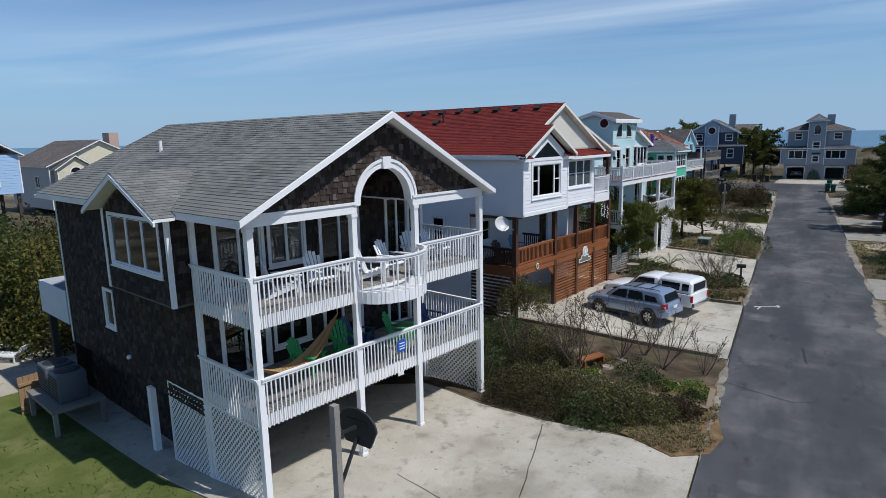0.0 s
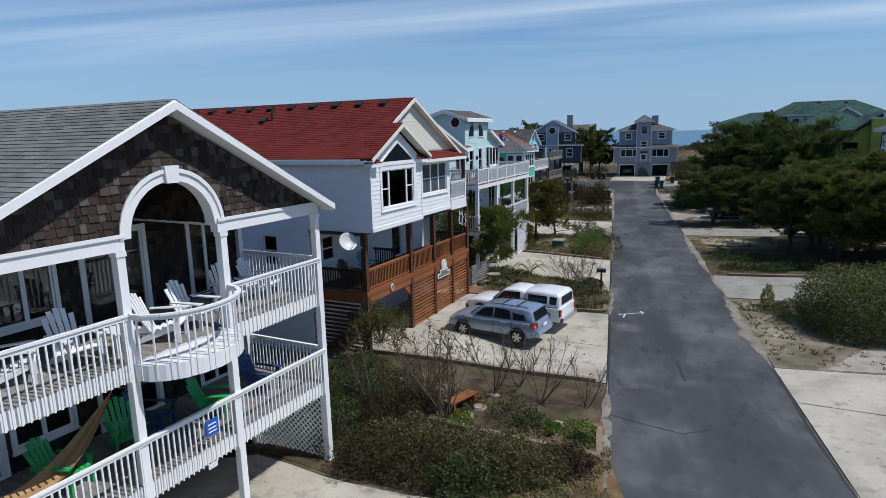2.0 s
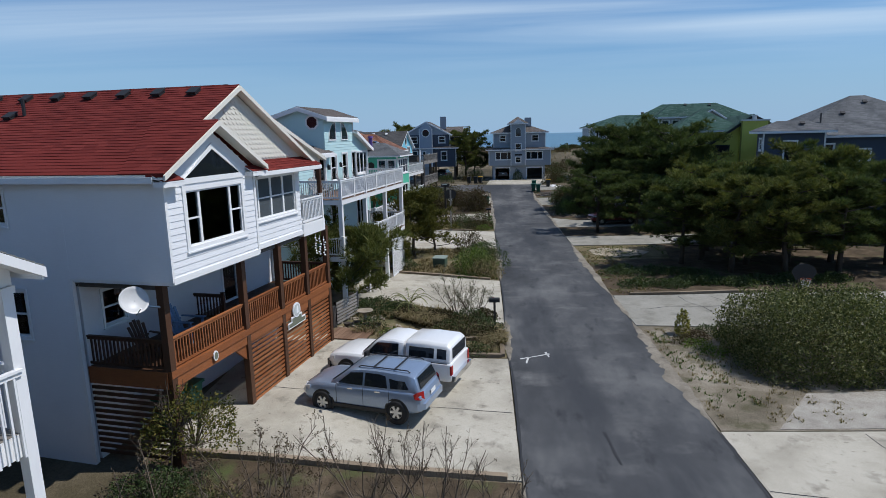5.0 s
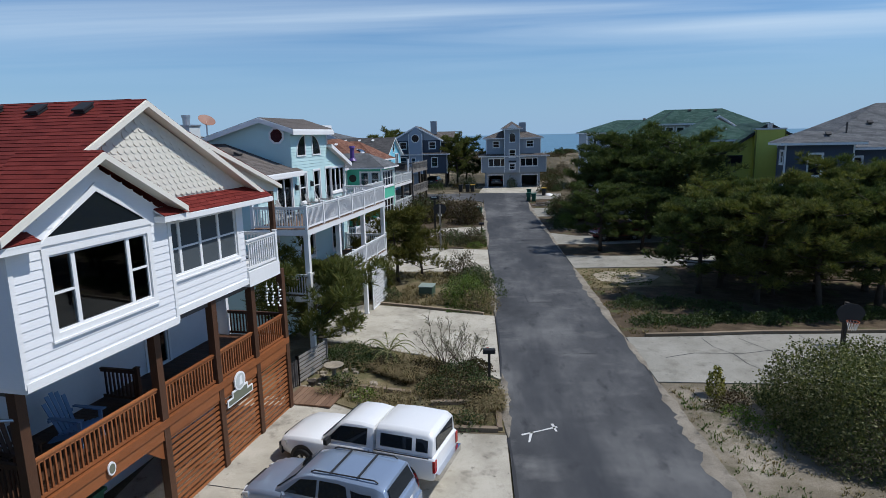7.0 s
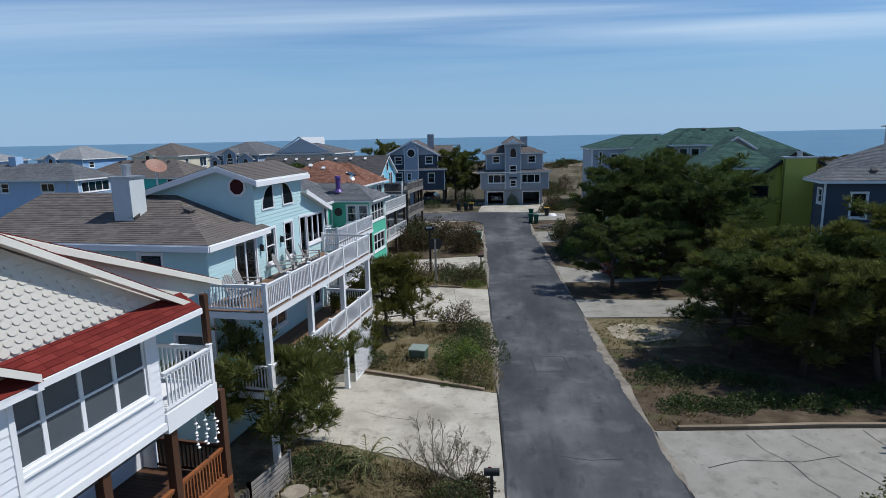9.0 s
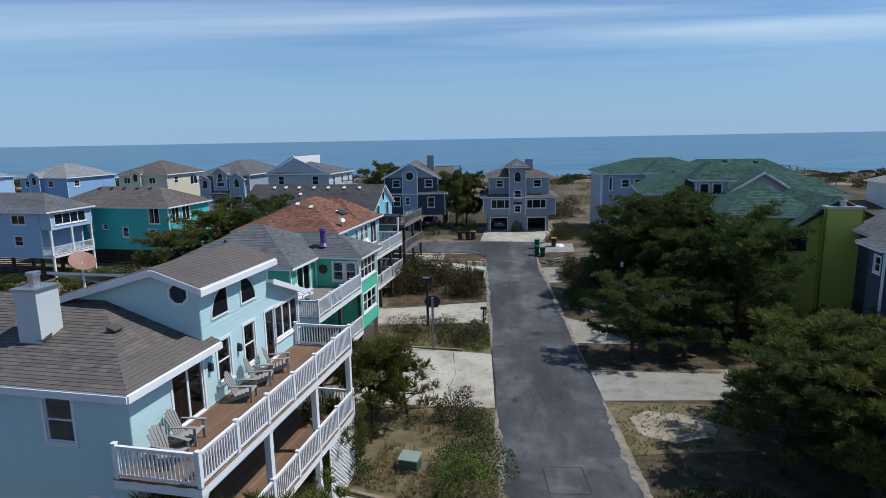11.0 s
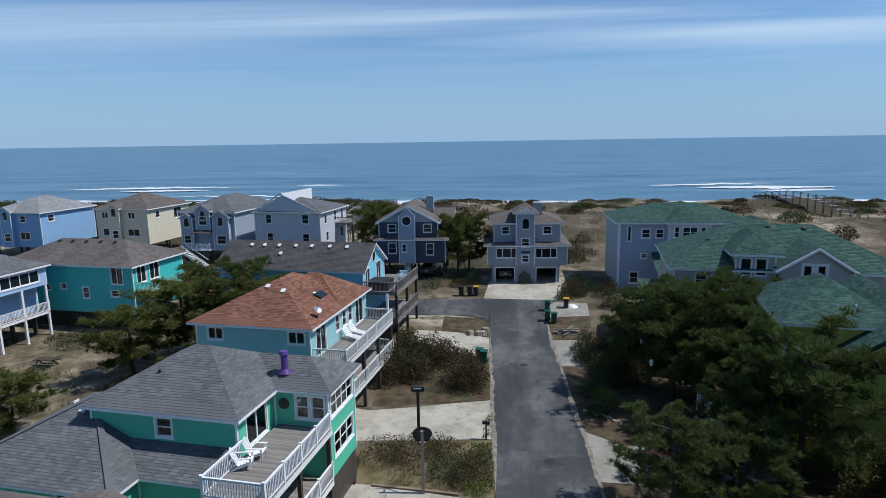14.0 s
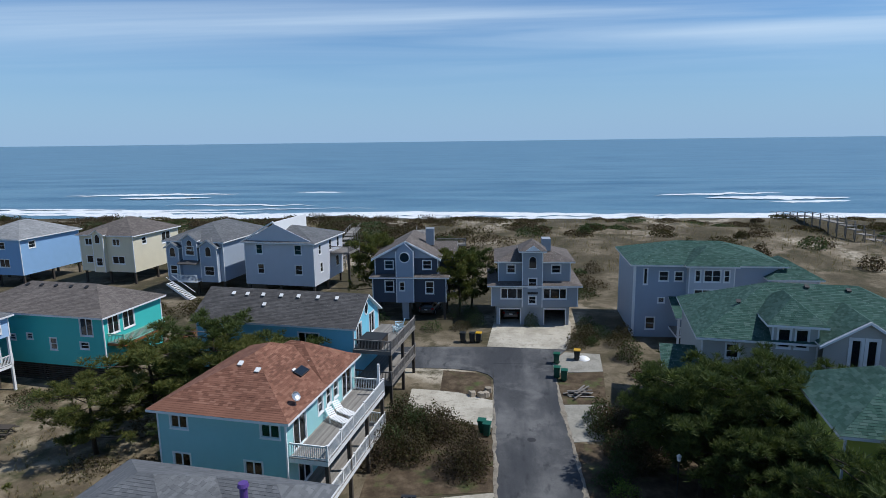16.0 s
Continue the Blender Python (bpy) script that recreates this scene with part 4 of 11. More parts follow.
    # beams
    for a, b in ((PL - 0.1, PB + 0.12), (PC - 0.12, PR + 0.1)):
        g = Geo()
        gab.slab(g, a, b, E - 0.28, E - 0.02, -0.16, 0.06)
        gab.slab(g, a, b, E - 0.04, E + 0.03, 0.06, 0.1)
        part("porch_beam", g, WHITE, H)
    g = Geo()
    side.slab(g, -2.9, -0.16, E - 0.28, E - 0.02, -0.14, 0.02)
    part("porch_beam", g, WHITE, H)
    # posts through all storeys
    gz0 = -0.46
    for y in (PL, PB, PC, PR):
        post(H, 0.0, y, gz0, E - 0.28, 0.17)
    for y in (PL, PR):
        post(H, -2.82, y, -0.7, E - 0.28, 0.14)
    # railings: balusters run down over the rim
    for z in (D1, D2):
        for a, b in ((PL, PB), (PB, PC), (PC, PR)):
            if z > 4 and a == PB:
                continue
            railing(H, (0.1, a), (0.1, b), z, 0.98, 0.128, WHITE, (False, False), 0.33, 0.031)
        for y, d in ((PL, -0.1), (PR, 0.1)):
            railing(H, (0.1 if d < 0 else 0.0, y + d), (-2.85, y + d), z, 0.98, 0.128, WHITE, (False, False), 0.33, 0.031)
    # bowed balcony
    bow = [(0.1 + 0.95 * math.sin(math.pi * i / 10), PB + (PC - PB) * (0.5 - 0.5 * math.cos(math.pi * i / 10))) for i in range(11)]
    g = Geo()
    g.prism([(x, y, D2 - 0.35) for x, y in bow], (0, 0, 0.33))
    part("bowed_deck", g, WHITE, H)
    for p, q in zip(bow, bow[1:]):
        railing(H, p, q, D2, 0.98, 0.128, WHITE, (False, False), 0.33, 0.031)
    # roof
    sl = (9.5 - E) / (PL - 0.5 - AP)
    eL, eR = PL - 0.46, PR + 0.3
    roof(H, [[(0.45, eL, E - 0.02), (-14.1, eL, E - 0.02), (-13.2, AP, 9.52), (0.45, AP, 9.52)]], ROOF_GREY, 0.145, 0.33, 0.1, True, 300, edge=WHITE)
    roof(H, [[(-14.1, eR, E - 0.02), (0.45, eR, E - 0.02), (0.45, AP, 9.52), (-13.2, AP, 9.52)]], ROOF_GREY, 0.145, 0.33, 0.1, True, edge=WHITE)
    gable_trim(H, gab, eL, eR, E - 0.04, AP, 9.47, 0.43, 0.49, 0.15)
    for a0, a1 in ((eL, AP), (AP, eR)):
        g = Geo()
        z0, z1 = (E - 0.12, 9.39) if a0 == eL else (9.39, E - 0.12)
        g.prism([(0.43, a0, z0 - 0.02), (0.43, a1, z1 - 0.02), (0.02, a1, z1 - 0.02), (0.02, a0, z0 - 0.02)], (0, 0, -0.03))
        part("soffit", g, WHITE, H)
    for y, sgn in ((eL, 1), (eR, -1)):
        g = Geo()
        g.box(-14.4, y, E - 0.22, 0.43, y + 0.03 * sgn, E - 0.1)
        part("fascia", g, WHITE, H)
    return H


CEDAR_OBJ = pieces("weathered cedar shingle", [(0.028, 0.02, 0.016), (0.05, 0.036, 0.028), (0.055, 0.041, 0.033), (0.13, 0.105, 0.09)], 0.9, (6, 6, 0.6), 14, island=False)
H1 = brown_house()

# ---- white house with a red roof and a timber porch ----
SIDING_WHITE = paint("white lap siding", (0.78, 0.785, 0.79), 0.45, 0.05, (0.3, 0.3, 3))
SCALLOP = paint("cream scalloped shingles", (0.68, 0.65, 0.56), 0.6, 0.1)
STUCCO = paint("white porch wall", (0.72, 0.72, 0.73), 0.7, 0.06)
PLAQUE = paint("grey-green sign board", (0.16, 0.17, 0.12), 0.6, 0.15)
# even, opaque grey-blue for the panes of the four middle sashes
GREY_PANE = paint("opaque grey-blue pane", (0.085, 0.1, 0.11), 0.22, 0.1, spec=0.6)
NAVY_IN = paint("dark charcoal", (0.02, 0.021, 0.023), 0.6, 0.2)


def vent_box(parent, x, y, z, tilt, mat=None, name="roof_vent"):
    g = Geo()
    g.prism([(-0.17, -0.2, 0.0), (0.17, -0.2, 0.0), (0.17, 0.2, 0.0), (-0.17, 0.2, 0.0)], (0, 0, 0.09))
    g.prism([(-0.2, -0.23, 0.09), (0.2, -0.23, 0.09), (0.2, 0.23, 0.09), (-0.2, 0.23, 0.09)], (0, 0, 0.05))
    g.moved(pose(x, y, z, *tilt) @ Matrix.Scale(0.78, 4))
    return part(name, g, mat or NAVY_IN, parent)


def red_roof_house():
    H = thing("beach_house", (-9.9, 30, 0), -10.3, "white lap-sided beach house with a red shingle roof and timber porch", "house")
    DK, Y0, Y1 = 2.8, -5.0, 4.75
    # lower porch
    deck(H, -2.4, Y0, 0.0, Y1, DK, WOOD_DARK, WOOD_RED, along="x", rim_h=0.45)
    ys = [Y0 + 0.08, -1.4, 0.85, 2.8, Y1 - 0.08]
    for y in ys:
        post(H, 0.08, y, 0.15, 5.18, 0.2, WOOD_DARK, base=False)
    for a, b in zip(ys, ys[1:]):
        railing(H, (0.08, a + 0.1), (0.08, b - 0.1), DK, 0.86, 0.12, WOOD_RED, (False, False), 0, 0.04)
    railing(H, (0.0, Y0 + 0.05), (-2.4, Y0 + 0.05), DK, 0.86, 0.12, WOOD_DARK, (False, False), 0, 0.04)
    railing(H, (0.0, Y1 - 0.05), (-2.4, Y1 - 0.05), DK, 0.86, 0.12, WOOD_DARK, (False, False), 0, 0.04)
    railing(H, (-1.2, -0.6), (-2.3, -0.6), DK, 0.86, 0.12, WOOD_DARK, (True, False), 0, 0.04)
    for z0, z1, d in ((2.34, 2.62, 0.1), (2.62, 2.82, 0.13)):
        g = Geo()
        g.box(0.06, Y0 - 0.02, z0, 0.06 + d, Y1 + 0.02, z1)
        part("porch_beam", g, WOOD_RED, H, "red-brown stained beam")
    g = Geo()
    g.box(-2.4, Y0 - 0.05, 2.34, 0.06, Y0, 2.8)
    part("porch_beam", g, WOOD_RED, H)
    back = Face((-2.4, 0), (0, 1), (1, 0))
    hs = [(-4.3, -3.5, 3.7, 4.7), (1.2, 2.1, 2.82, 4.85)]
    wall(H, back, [(Y0, 0.1), (Y1, 0.1), (Y1, 5.17), (Y0, 5.17)], hs, STUCCO, "plain", 9.0)
    window(H, back, *hs[0], trim=0.07)
    window(H, back, *hs[1], rail=False, name="porch_door")
    # slatted screen and the opening into the carport
    scr = part("screen_frame", Geo().box(0.02, -1.45, 0.2, 0.12, -1.33, 2.34), WOOD_RED, H)
    part("screen_frame", Geo().box(0.02, Y1 - 0.12, 0.15, 0.12, Y1, 2.34), WOOD_RED, H)
    k = 0
    z = 0.3
    while z < 2.3:
        g = Geo()
        g.box(0.09, -1.33, z, 0.125, Y1 - 0.12, z + 0.08)
        part("slat", g, WOOD_RED, scr)
        z += 0.15
    g = Geo()
    g.prism([(0.02, -1.4, 1.75), (0.02, -1.4, 2.34), (0.02, -2.1, 2.34)], (0.09, 0, 0))
    part("knee_brace", g, WOOD_RED, H)
    g = Geo()
    g.prism([(0.02, Y0 + 0.05, 1.9), (0.02, Y0 + 0.7, 2.34), (0.02, Y0 + 0.05, 2.34)], (0.09, 0, 0))
    part("knee_brace", g, WOOD_RED, H)
    # dark louvred side below the porch
    sd = Face((0, Y0), (1, 0), (0, -1))
    z = 0.3
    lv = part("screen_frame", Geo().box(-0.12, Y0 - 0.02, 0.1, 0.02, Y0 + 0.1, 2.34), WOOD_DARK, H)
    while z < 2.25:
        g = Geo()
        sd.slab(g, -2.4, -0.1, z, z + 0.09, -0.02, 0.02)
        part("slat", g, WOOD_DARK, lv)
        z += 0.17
    # upper storey: a window bay near the driveway, a shallower middle with four sashes, and a corner balcony
    bx, cx, YU, YB, YM = 0.66, 0.22, -5.2, -1.25, 2.5
    Z0, ZE = 5.26, 7.8
    su = Face((0, YU), (1, 0), (0, -1))
    bay = Face((bx, 0), (0, 1), (1, 0))
    BA, BZ = -3.2, 9.22
    hb = [(-4.42, -1.95, 6.02, 7.44)]
    wall(H, bay, [(YU, Z0), (YB, Z0), (YB, ZE), (BA, 8.98), (YU, ZE)], hb, SIDING_WHITE, "lap", 0.165, single=60, name="bay_wall")
    window(H, bay, *hb[0], ((0, 0.22), (0.22, 0.78), (0.78, 1)), (True, False, True), 0.13)
    g = Geo()
    for q in ([(-4.62, 7.62), (-1.78, 7.62), (-1.98, 7.76), (-4.42, 7.76)], [(-4.62, 7.62), (-4.42, 7.76), (BA, 8.46), (BA, 8.62)], [(-1.78, 7.62), (BA, 8.62), (BA, 8.46), (-1.98, 7.76)]):
        bay.plate(g, q, 0.0, 0.06)
    tri = part("gable_window", g, WHITE, H, "white framed triangular gable window")
    g = Geo()
    bay.plate(g, [(-4.42, 7.76), (-1.98, 7.76), (BA, 8.46)], 0.026, 0.034)
    part("pane", g, DGLASS, tri)
    wall(H, Face((0, YB), (1, 0), (0, 1)), [(cx, Z0), (bx, Z0), (bx, ZE), (cx, ZE)], [], SIDING_WHITE, "lap", 0.165)
    mid = Face((cx, 0), (0, 1), (1, 0))
    hm = [(-1.1, 2.12, 6.14, 7.46)]
    wall(H, mid, [(YB, Z0), (YM, Z0), (YM, ZE + 0.1), (YB, ZE + 0.1)], hm, SIDING_WHITE, "lap", 0.165, single=40)
    window(H, mid, *hm[0], ((0, 0.25), (0.25, 0.5), (0.5, 0.75), (0.75, 1)), True, 0.09, glass=GREY_PANE)
    wall(H, Face((0, YM), (1, 0), (0, 1)), [(-2.0, Z0), (cx, Z0), (cx, ZE), (-2.0, ZE)], [], SIDING_WHITE, "lap", 0.165)
    bk = Face((-2.0, 0), (0, 1), (1, 0))
    wall(H, bk, [(YM, Z0), (Y1, Z0), (Y1, ZE), (YM, ZE)], [(2.9, 4.3, 5.5, 7.4)], SIDING_WHITE, "lap", 0.165)
    window(H, bk, 2.9, 4.3, 5.52, 7.4, ((0, 0.5), (0.5, 1)), False, name="balcony_door")
    g = Geo()
    g.box(-2.4, YU + 0.01, Z0 - 0.09, bx, YB, Z0).box(-2.4, YB, Z0 - 0.09, cx, YM, Z0)
    part("soffit", g, WHITE, H)
    g = Geo()
    g.box(bx, YU, Z0 - 0.06, bx + 0.05, YB + 0.03, Z0 + 0.1).box(cx, YB + 0.03, Z0 - 0.06, cx + 0.06, YM, Z0 + 0.1)
    part("skirt_board", g, WHITE, H)
    g = Geo()
    g.box(-2.0, YM, 5.1, 0.3, 4.3, 5.55)
    part("balcony", g, WHITE, H)
    railing(H, (0.24, YM + 0.05), (0.24, 4.22), 5.55, 0.92, 0.12, WHITE, (False, True), 0, 0.035)
    railing(H, (0.24, 4.24), (-1.95, 4.24), 5.55, 0.92, 0.12, WHITE, (False, False), 0, 0.035)
    post(H, 0.16, 4.3, 5.5, 7.75, 0.14, WOOD_DARK, base=False)
    # sides and back
    hs = [(-5.1, -4.2, 6.65, 7.5), (-4.65, -3.95, 3.6, 4.85), (-9.3, -8.5, 6.4, 7.5)]
    wall(H, su, [(-14, 0.0), (-2.4, 0.0), (-2.4, ZE), (-14, ZE)], hs, SIDING_WHITE, "lap", 0.165, single=30)
    wall(H, su, [(-2.4, Z0), (bx, Z0), (bx, ZE), (-2.4, ZE)], [], SIDING_WHITE, "lap", 0.165)
    for q in hs:
        window(H, su, *q, trim=0.08)
    wall(H, Face((0, Y1), (1, 0), (0, 1)), [(-14, 0.0), (-2.0, 0.0), (-2.0, ZE), (-14, ZE)], [], SIDING_WHITE, "lap", 0.165)
    wall(H, Face((-14, 0), (0, 1), (-1, 0)), [(YU, 0.0), (Y1, 0.0), (Y1, ZE), (-1.25, 10.0), (YU, ZE)], [], SIDING_WHITE, "lap", 0.165)
    for x, y in ((bx, YU), (bx, YB), (-2.4, YU)):
        g = Geo()
        g.box(x - 0.06, y - 0.03, Z0 if x > 0 else 0.1, x + 0.04, y + 0.07, ZE if x > 0 else Z0)
        part("corner_board", g, WHITE, H)
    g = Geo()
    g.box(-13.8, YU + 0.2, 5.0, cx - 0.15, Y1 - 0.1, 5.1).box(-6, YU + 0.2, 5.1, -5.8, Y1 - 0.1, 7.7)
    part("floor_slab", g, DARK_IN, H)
    # main gable face with scallops
    RY, RZ, EN, ER = -1.25, 10.27, -5.5, 3.32
    zn, zr, ze = 7.93, 7.88, 7.93
    gf = Face((cx, 0), (0, 1), (1, 0))
    g = Geo()
    gf.plate(g, [(YU, ZE + 0.05), (3.05, ZE + 0.05), (RY, 10.1)], -0.1, 0.0)
    gw = part("gable_wall", g, SCALLOP, H, "cream gable with scalloped shingles")
    one = Geo()
    arc = [(0.1 * math.cos(math.pi * i / 8), -0.085 * math.sin(math.pi * i / 8)) for i in range(9)]
    face = [(a, c) for a, c in arc] + [(-0.1, 0.09), (0.1, 0.09)]
    one.prism([(0.012 - 0.1 * c, a, c) for a, c in face], (0.008, 0, 0))
    sc = mesh_of("scallop", one, SCALLOP)
    z, r = 8.15, 0
    while z < 10.0:
        k = (z + 0.12 - 7.85) / 2.25
        lo, hi = YU + k * (RY - YU), 3.05 - k * (3.05 - RY)
        y = math.ceil((lo + 0.1) / 0.2) * 0.2 + (0.1 if r % 2 else 0)
        while y < hi - 0.1:
            if not z < BZ - abs(y - BA) * 0.58:
                o = part("scallop", sc, SCALLOP, gw)
                o.matrix_local = Matrix.Translation((cx + 0.002, y, z))
            y += 0.2
        z += 0.15
        r += 1
    # roofs
    rx_ = 0.47
    roof(H, [[(rx_, EN, zn), (-14.3, EN, zn), (-14.3, RY, RZ), (rx_, RY, RZ)]], ROOF_RED, 0.15, 0.33, 0.08, True, 300, edge=TRIM_CREAM)
    roof(H, [[(0.1, ER, zr), (rx_, ER, zr), (rx_, RY, RZ), (0.1, RY, RZ)], [(-14.3, 5.08, ze), (0.1, 5.08, ze), (0.1, RY, RZ + 0.01), (-14.3, RY, RZ + 0.01)]], ROOF_RED, 0.15, 0.33, 0.08, True, edge=TRIM_CREAM)
    g = Geo()
    Face((0.0, 0), (0, 1), (1, 0)).plate(g, [(YM, 7.72), (4.9, 7.72), (4.9, 7.86), (RY, 10.15), (RY, 9.6)], -0.12, -0.05)
    part("gable_wall", g, SCALLOP, H)
    for x, a, za in ((0.1, 5.1, ze), (rx_, ER + 0.02, zr)):
        g = Geo()
        Face((x, 0), (0, 1), (1, 0)).plate(g, [(a, za - 0.17), (a, za - 0.04), (RY, RZ - 0.03), (RY, RZ - 0.16)], 0.0, 0.05)
        part("rake_board", g, TRIM_CREAM, H)
    g = Geo()
    k = (RZ - zn) / (RY - EN)
    yb = -3.55
    Face((rx_, 0), (0, 1), (1, 0)).plate(g, [(yb, zn + k * (yb - EN) - 0.16), (RY, RZ - 0.16), (RY, RZ - 0.03), (yb, zn + k * (yb - EN) - 0.03)], 0.0, 0.05)
    part("rake_board", g, TRIM_CREAM, H)
    for q in ([(rx_ - 0.01, ER, zr - 0.12), (rx_ - 0.01, RY, RZ - 0.12), (cx, RY, RZ - 0.12), (cx, ER, zr - 0.12)], [(rx_ - 0.01, RY, RZ - 0.12), (rx_ - 0.01, EN + 0.1, zn - 0.12), (cx, EN + 0.1, zn - 0.12), (cx, RY, RZ - 0.12)], [(0.09, 5.06, ze - 0.12), (0.09, RY, RZ - 0.11), (-0.05, RY, RZ - 0.11), (-0.05, 5.06, ze - 0.12)]):
        g = Geo()
        g.prism(q, (0, 0, -0.02))
        part("soffit", g, TRIM_CREAM, H)
    # small gable over the bay, and the pent roof beside it
    B0, B1, bz, bo = -5.5, -0.95, 7.95, 0.98
    roof(H, [[(bo, B1, bz), (-0.3, B1, bz), (-1.0, BA, BZ), (bo, BA, BZ)], [(-0.3, B0, bz), (bo, B0, bz), (bo, BA, BZ), (-1.0, BA, BZ)]], ROOF_RED, 0.15, 0.33, 0.07, True, name="bay_roof", edge=ROOF_RED)
    f4 = Face((bo, 0), (0, 1), (1, 0))
    for a in (B0 - 0.03, B1 + 0.03):
        g = Geo()
        f4.plate(g, [(a, bz - 0.17), (a, bz - 0.04), (BA, BZ - 0.03), (BA, BZ - 0.16)], 0.0, 0.05)
        part("rake_board", g, TRIM_CREAM, H)
        g = Geo()
        g.prism([(bo - 0.01, a, bz - 0.12), (bo - 0.01, BA, BZ - 0.12), (bx, BA, BZ - 0.12), (bx, a, bz - 0.12)], (0, 0, -0.02))
        part("soffit", g, TRIM_CREAM, H)
    # eave returns under the bay's rakes
    for y0, y1 in ((B0, B0 + 0.75), (B1 - 0.7, B1 + 0.12)):
        roof(H, [[(bo - 0.03, y0, 7.76), (bo - 0.03, y1, 7.76), (bx, y1, 7.92), (bx, y0, 7.92)]], ROOF_RED, 0.13, 0.33, 0.03, True, name="eave_return", edge=WHITE)
        part("fascia", Geo().box(bx, y0, 7.62, bo - 0.04, y1, 7.75), WHITE, H)
    roof(H, [[(0.72, B1 - 0.05, 7.7), (0.72, ER + 0.1, 7.7), (cx, ER + 0.1, 8.02), (cx, B1 - 0.05, 8.02)]], ROOF_RED, 0.13, 0.33, 0.05, True, name="pent_roof", edge=WHITE)
    g = Geo()
    g.box(0.7, B1 - 0.05, 7.56, 0.74, ER + 0.1, 7.68).box(cx, B1 - 0.05, 7.54, 0.7, ER + 0.1, 7.57)
    part("fascia", g, WHITE, H)
    g = Geo()
    g.box(-14.3, EN - 0.04, zn - 0.21, bx, EN + 0.01, zn - 0.06)
    part("fascia", g, WHITE, H)
    g = Geo()
    g.box(-14.2, EN + 0.01, zn - 0.2, bx, YU, zn - 0.17)
    part("soffit", g, WHITE, H)
    tilt = (math.degrees(math.atan2(RZ - zn, RY - EN)), 0, 0)
    for i in range(11):
        x = -0.75 - 1.22 * i
        vent_box(H, x, RY - 0.42, RZ - 0.42 * k + 0.02, tilt)
    vent_box(H, -6.4, -2.7, RZ - 1.45 * k + 0.02, tilt)
    g = Geo()
    g.tube([(-6.0, -2.6, RZ - 1.35 * k), (-6.0, -2.6, RZ - 1.35 * k + 0.5)], 0.05, 8)
    part("vent_pipe", g, NAVY_IN, H)
    # round plaque and house sign, blank where it carried a name
    g = Geo()
    ring = [(0.11 * math.cos(2 * math.pi * i / 20), 0.15 * math.sin(2 * math.pi * i / 20)) for i in range(20)]
    g.prism([(0.2, -3.2 + a, 2.6 + c) for a, c in ring], (0.03, 0, 0))
    pq = part("oval_plaque", g, WHITE, H, "white oval plaque with a grey centre")
    part("plaque_centre", Geo().prism([(0.23, -3.2 + a * 0.72, 2.6 + c * 0.72) for a, c in ring], (0.006, 0, 0)), PLAQUE, pq)
    g = Geo()
    g.prism([(0.2, y, z) for y, z in ((1.0, 1.98), (2.3, 1.98), (2.3, 2.2), (2.05, 2.2), (2.05, 2.36), (1.25, 2.36), (1.25, 2.2), (1.0, 2.2))], (0.03, 0, 0))
    sg = part("sign", g, WHITE, H, "grey-green house sign with a white edge and round top")
    part("sign_field", Geo().prism([(0.23, y, z) for y, z in ((1.05, 2.02), (2.25, 2.02), (2.25, 2.16), (2.0, 2.16), (2.0, 2.31), (1.3, 2.31), (1.3, 2.16), (1.05, 2.16))], (0.006, 0, 0)), PLAQUE, sg)
    ring = [(0.27 * math.cos(2 * math.pi * i / 24), 0.27 * math.sin(2 * math.pi * i / 24)) for i in range(24)]
    part("sign_disc", Geo().prism([(0.21, 1.65 + a, 2.55 + c) for a, c in ring], (0.04, 0, 0)), WHITE, sg)
    part("sign_disc_field", Geo().prism([(0.25, 1.65 + a * 0.82, 2.55 + c * 0.82) for a, c in ring], (0.006, 0, 0)), paint("pale grey", (0.5, 0.52, 0.5)), sg)
    part("sign_emblem", Geo().prism([(0.256, 1.58, 2.43), (0.256, 1.75, 2.43), (0.256, 1.72, 2.7), (0.256, 1.62, 2.66)], (0.005, 0, 0)), WHITE, sg)
    return H


H2 = red_roof_house()

# ---- the aqua, green, blue houses further along ----
AQUA = paint("aqua lap siding", (0.50, 0.69, 0.69), 0.5, 0.05, (0.3, 0.3, 3))
MINT = paint("mint green shingle siding", (0.10, 0.50, 0.33), 0.55, 0.1, (1, 1, 1))
SEA = paint("sea green siding", (0.30, 0.56, 0.56), 0.5, 0.06, (0.3, 0.3, 3))
SKYBLUE = paint("sky blue siding", (0.22, 0.58, 0.72), 0.5, 0.06, (0.3, 0.3, 3))
TURQ = paint("turquoise siding", (0.06, 0.5, 0.46), 0.5, 0.06, (0.3, 0.3, 3))
PURPLE = paint("purple metal", (0.10, 0.05, 0.22), 0.4, 0.1)
TIN = metal("galvanised metal", (0.55, 0.56, 0.57), 0.4)


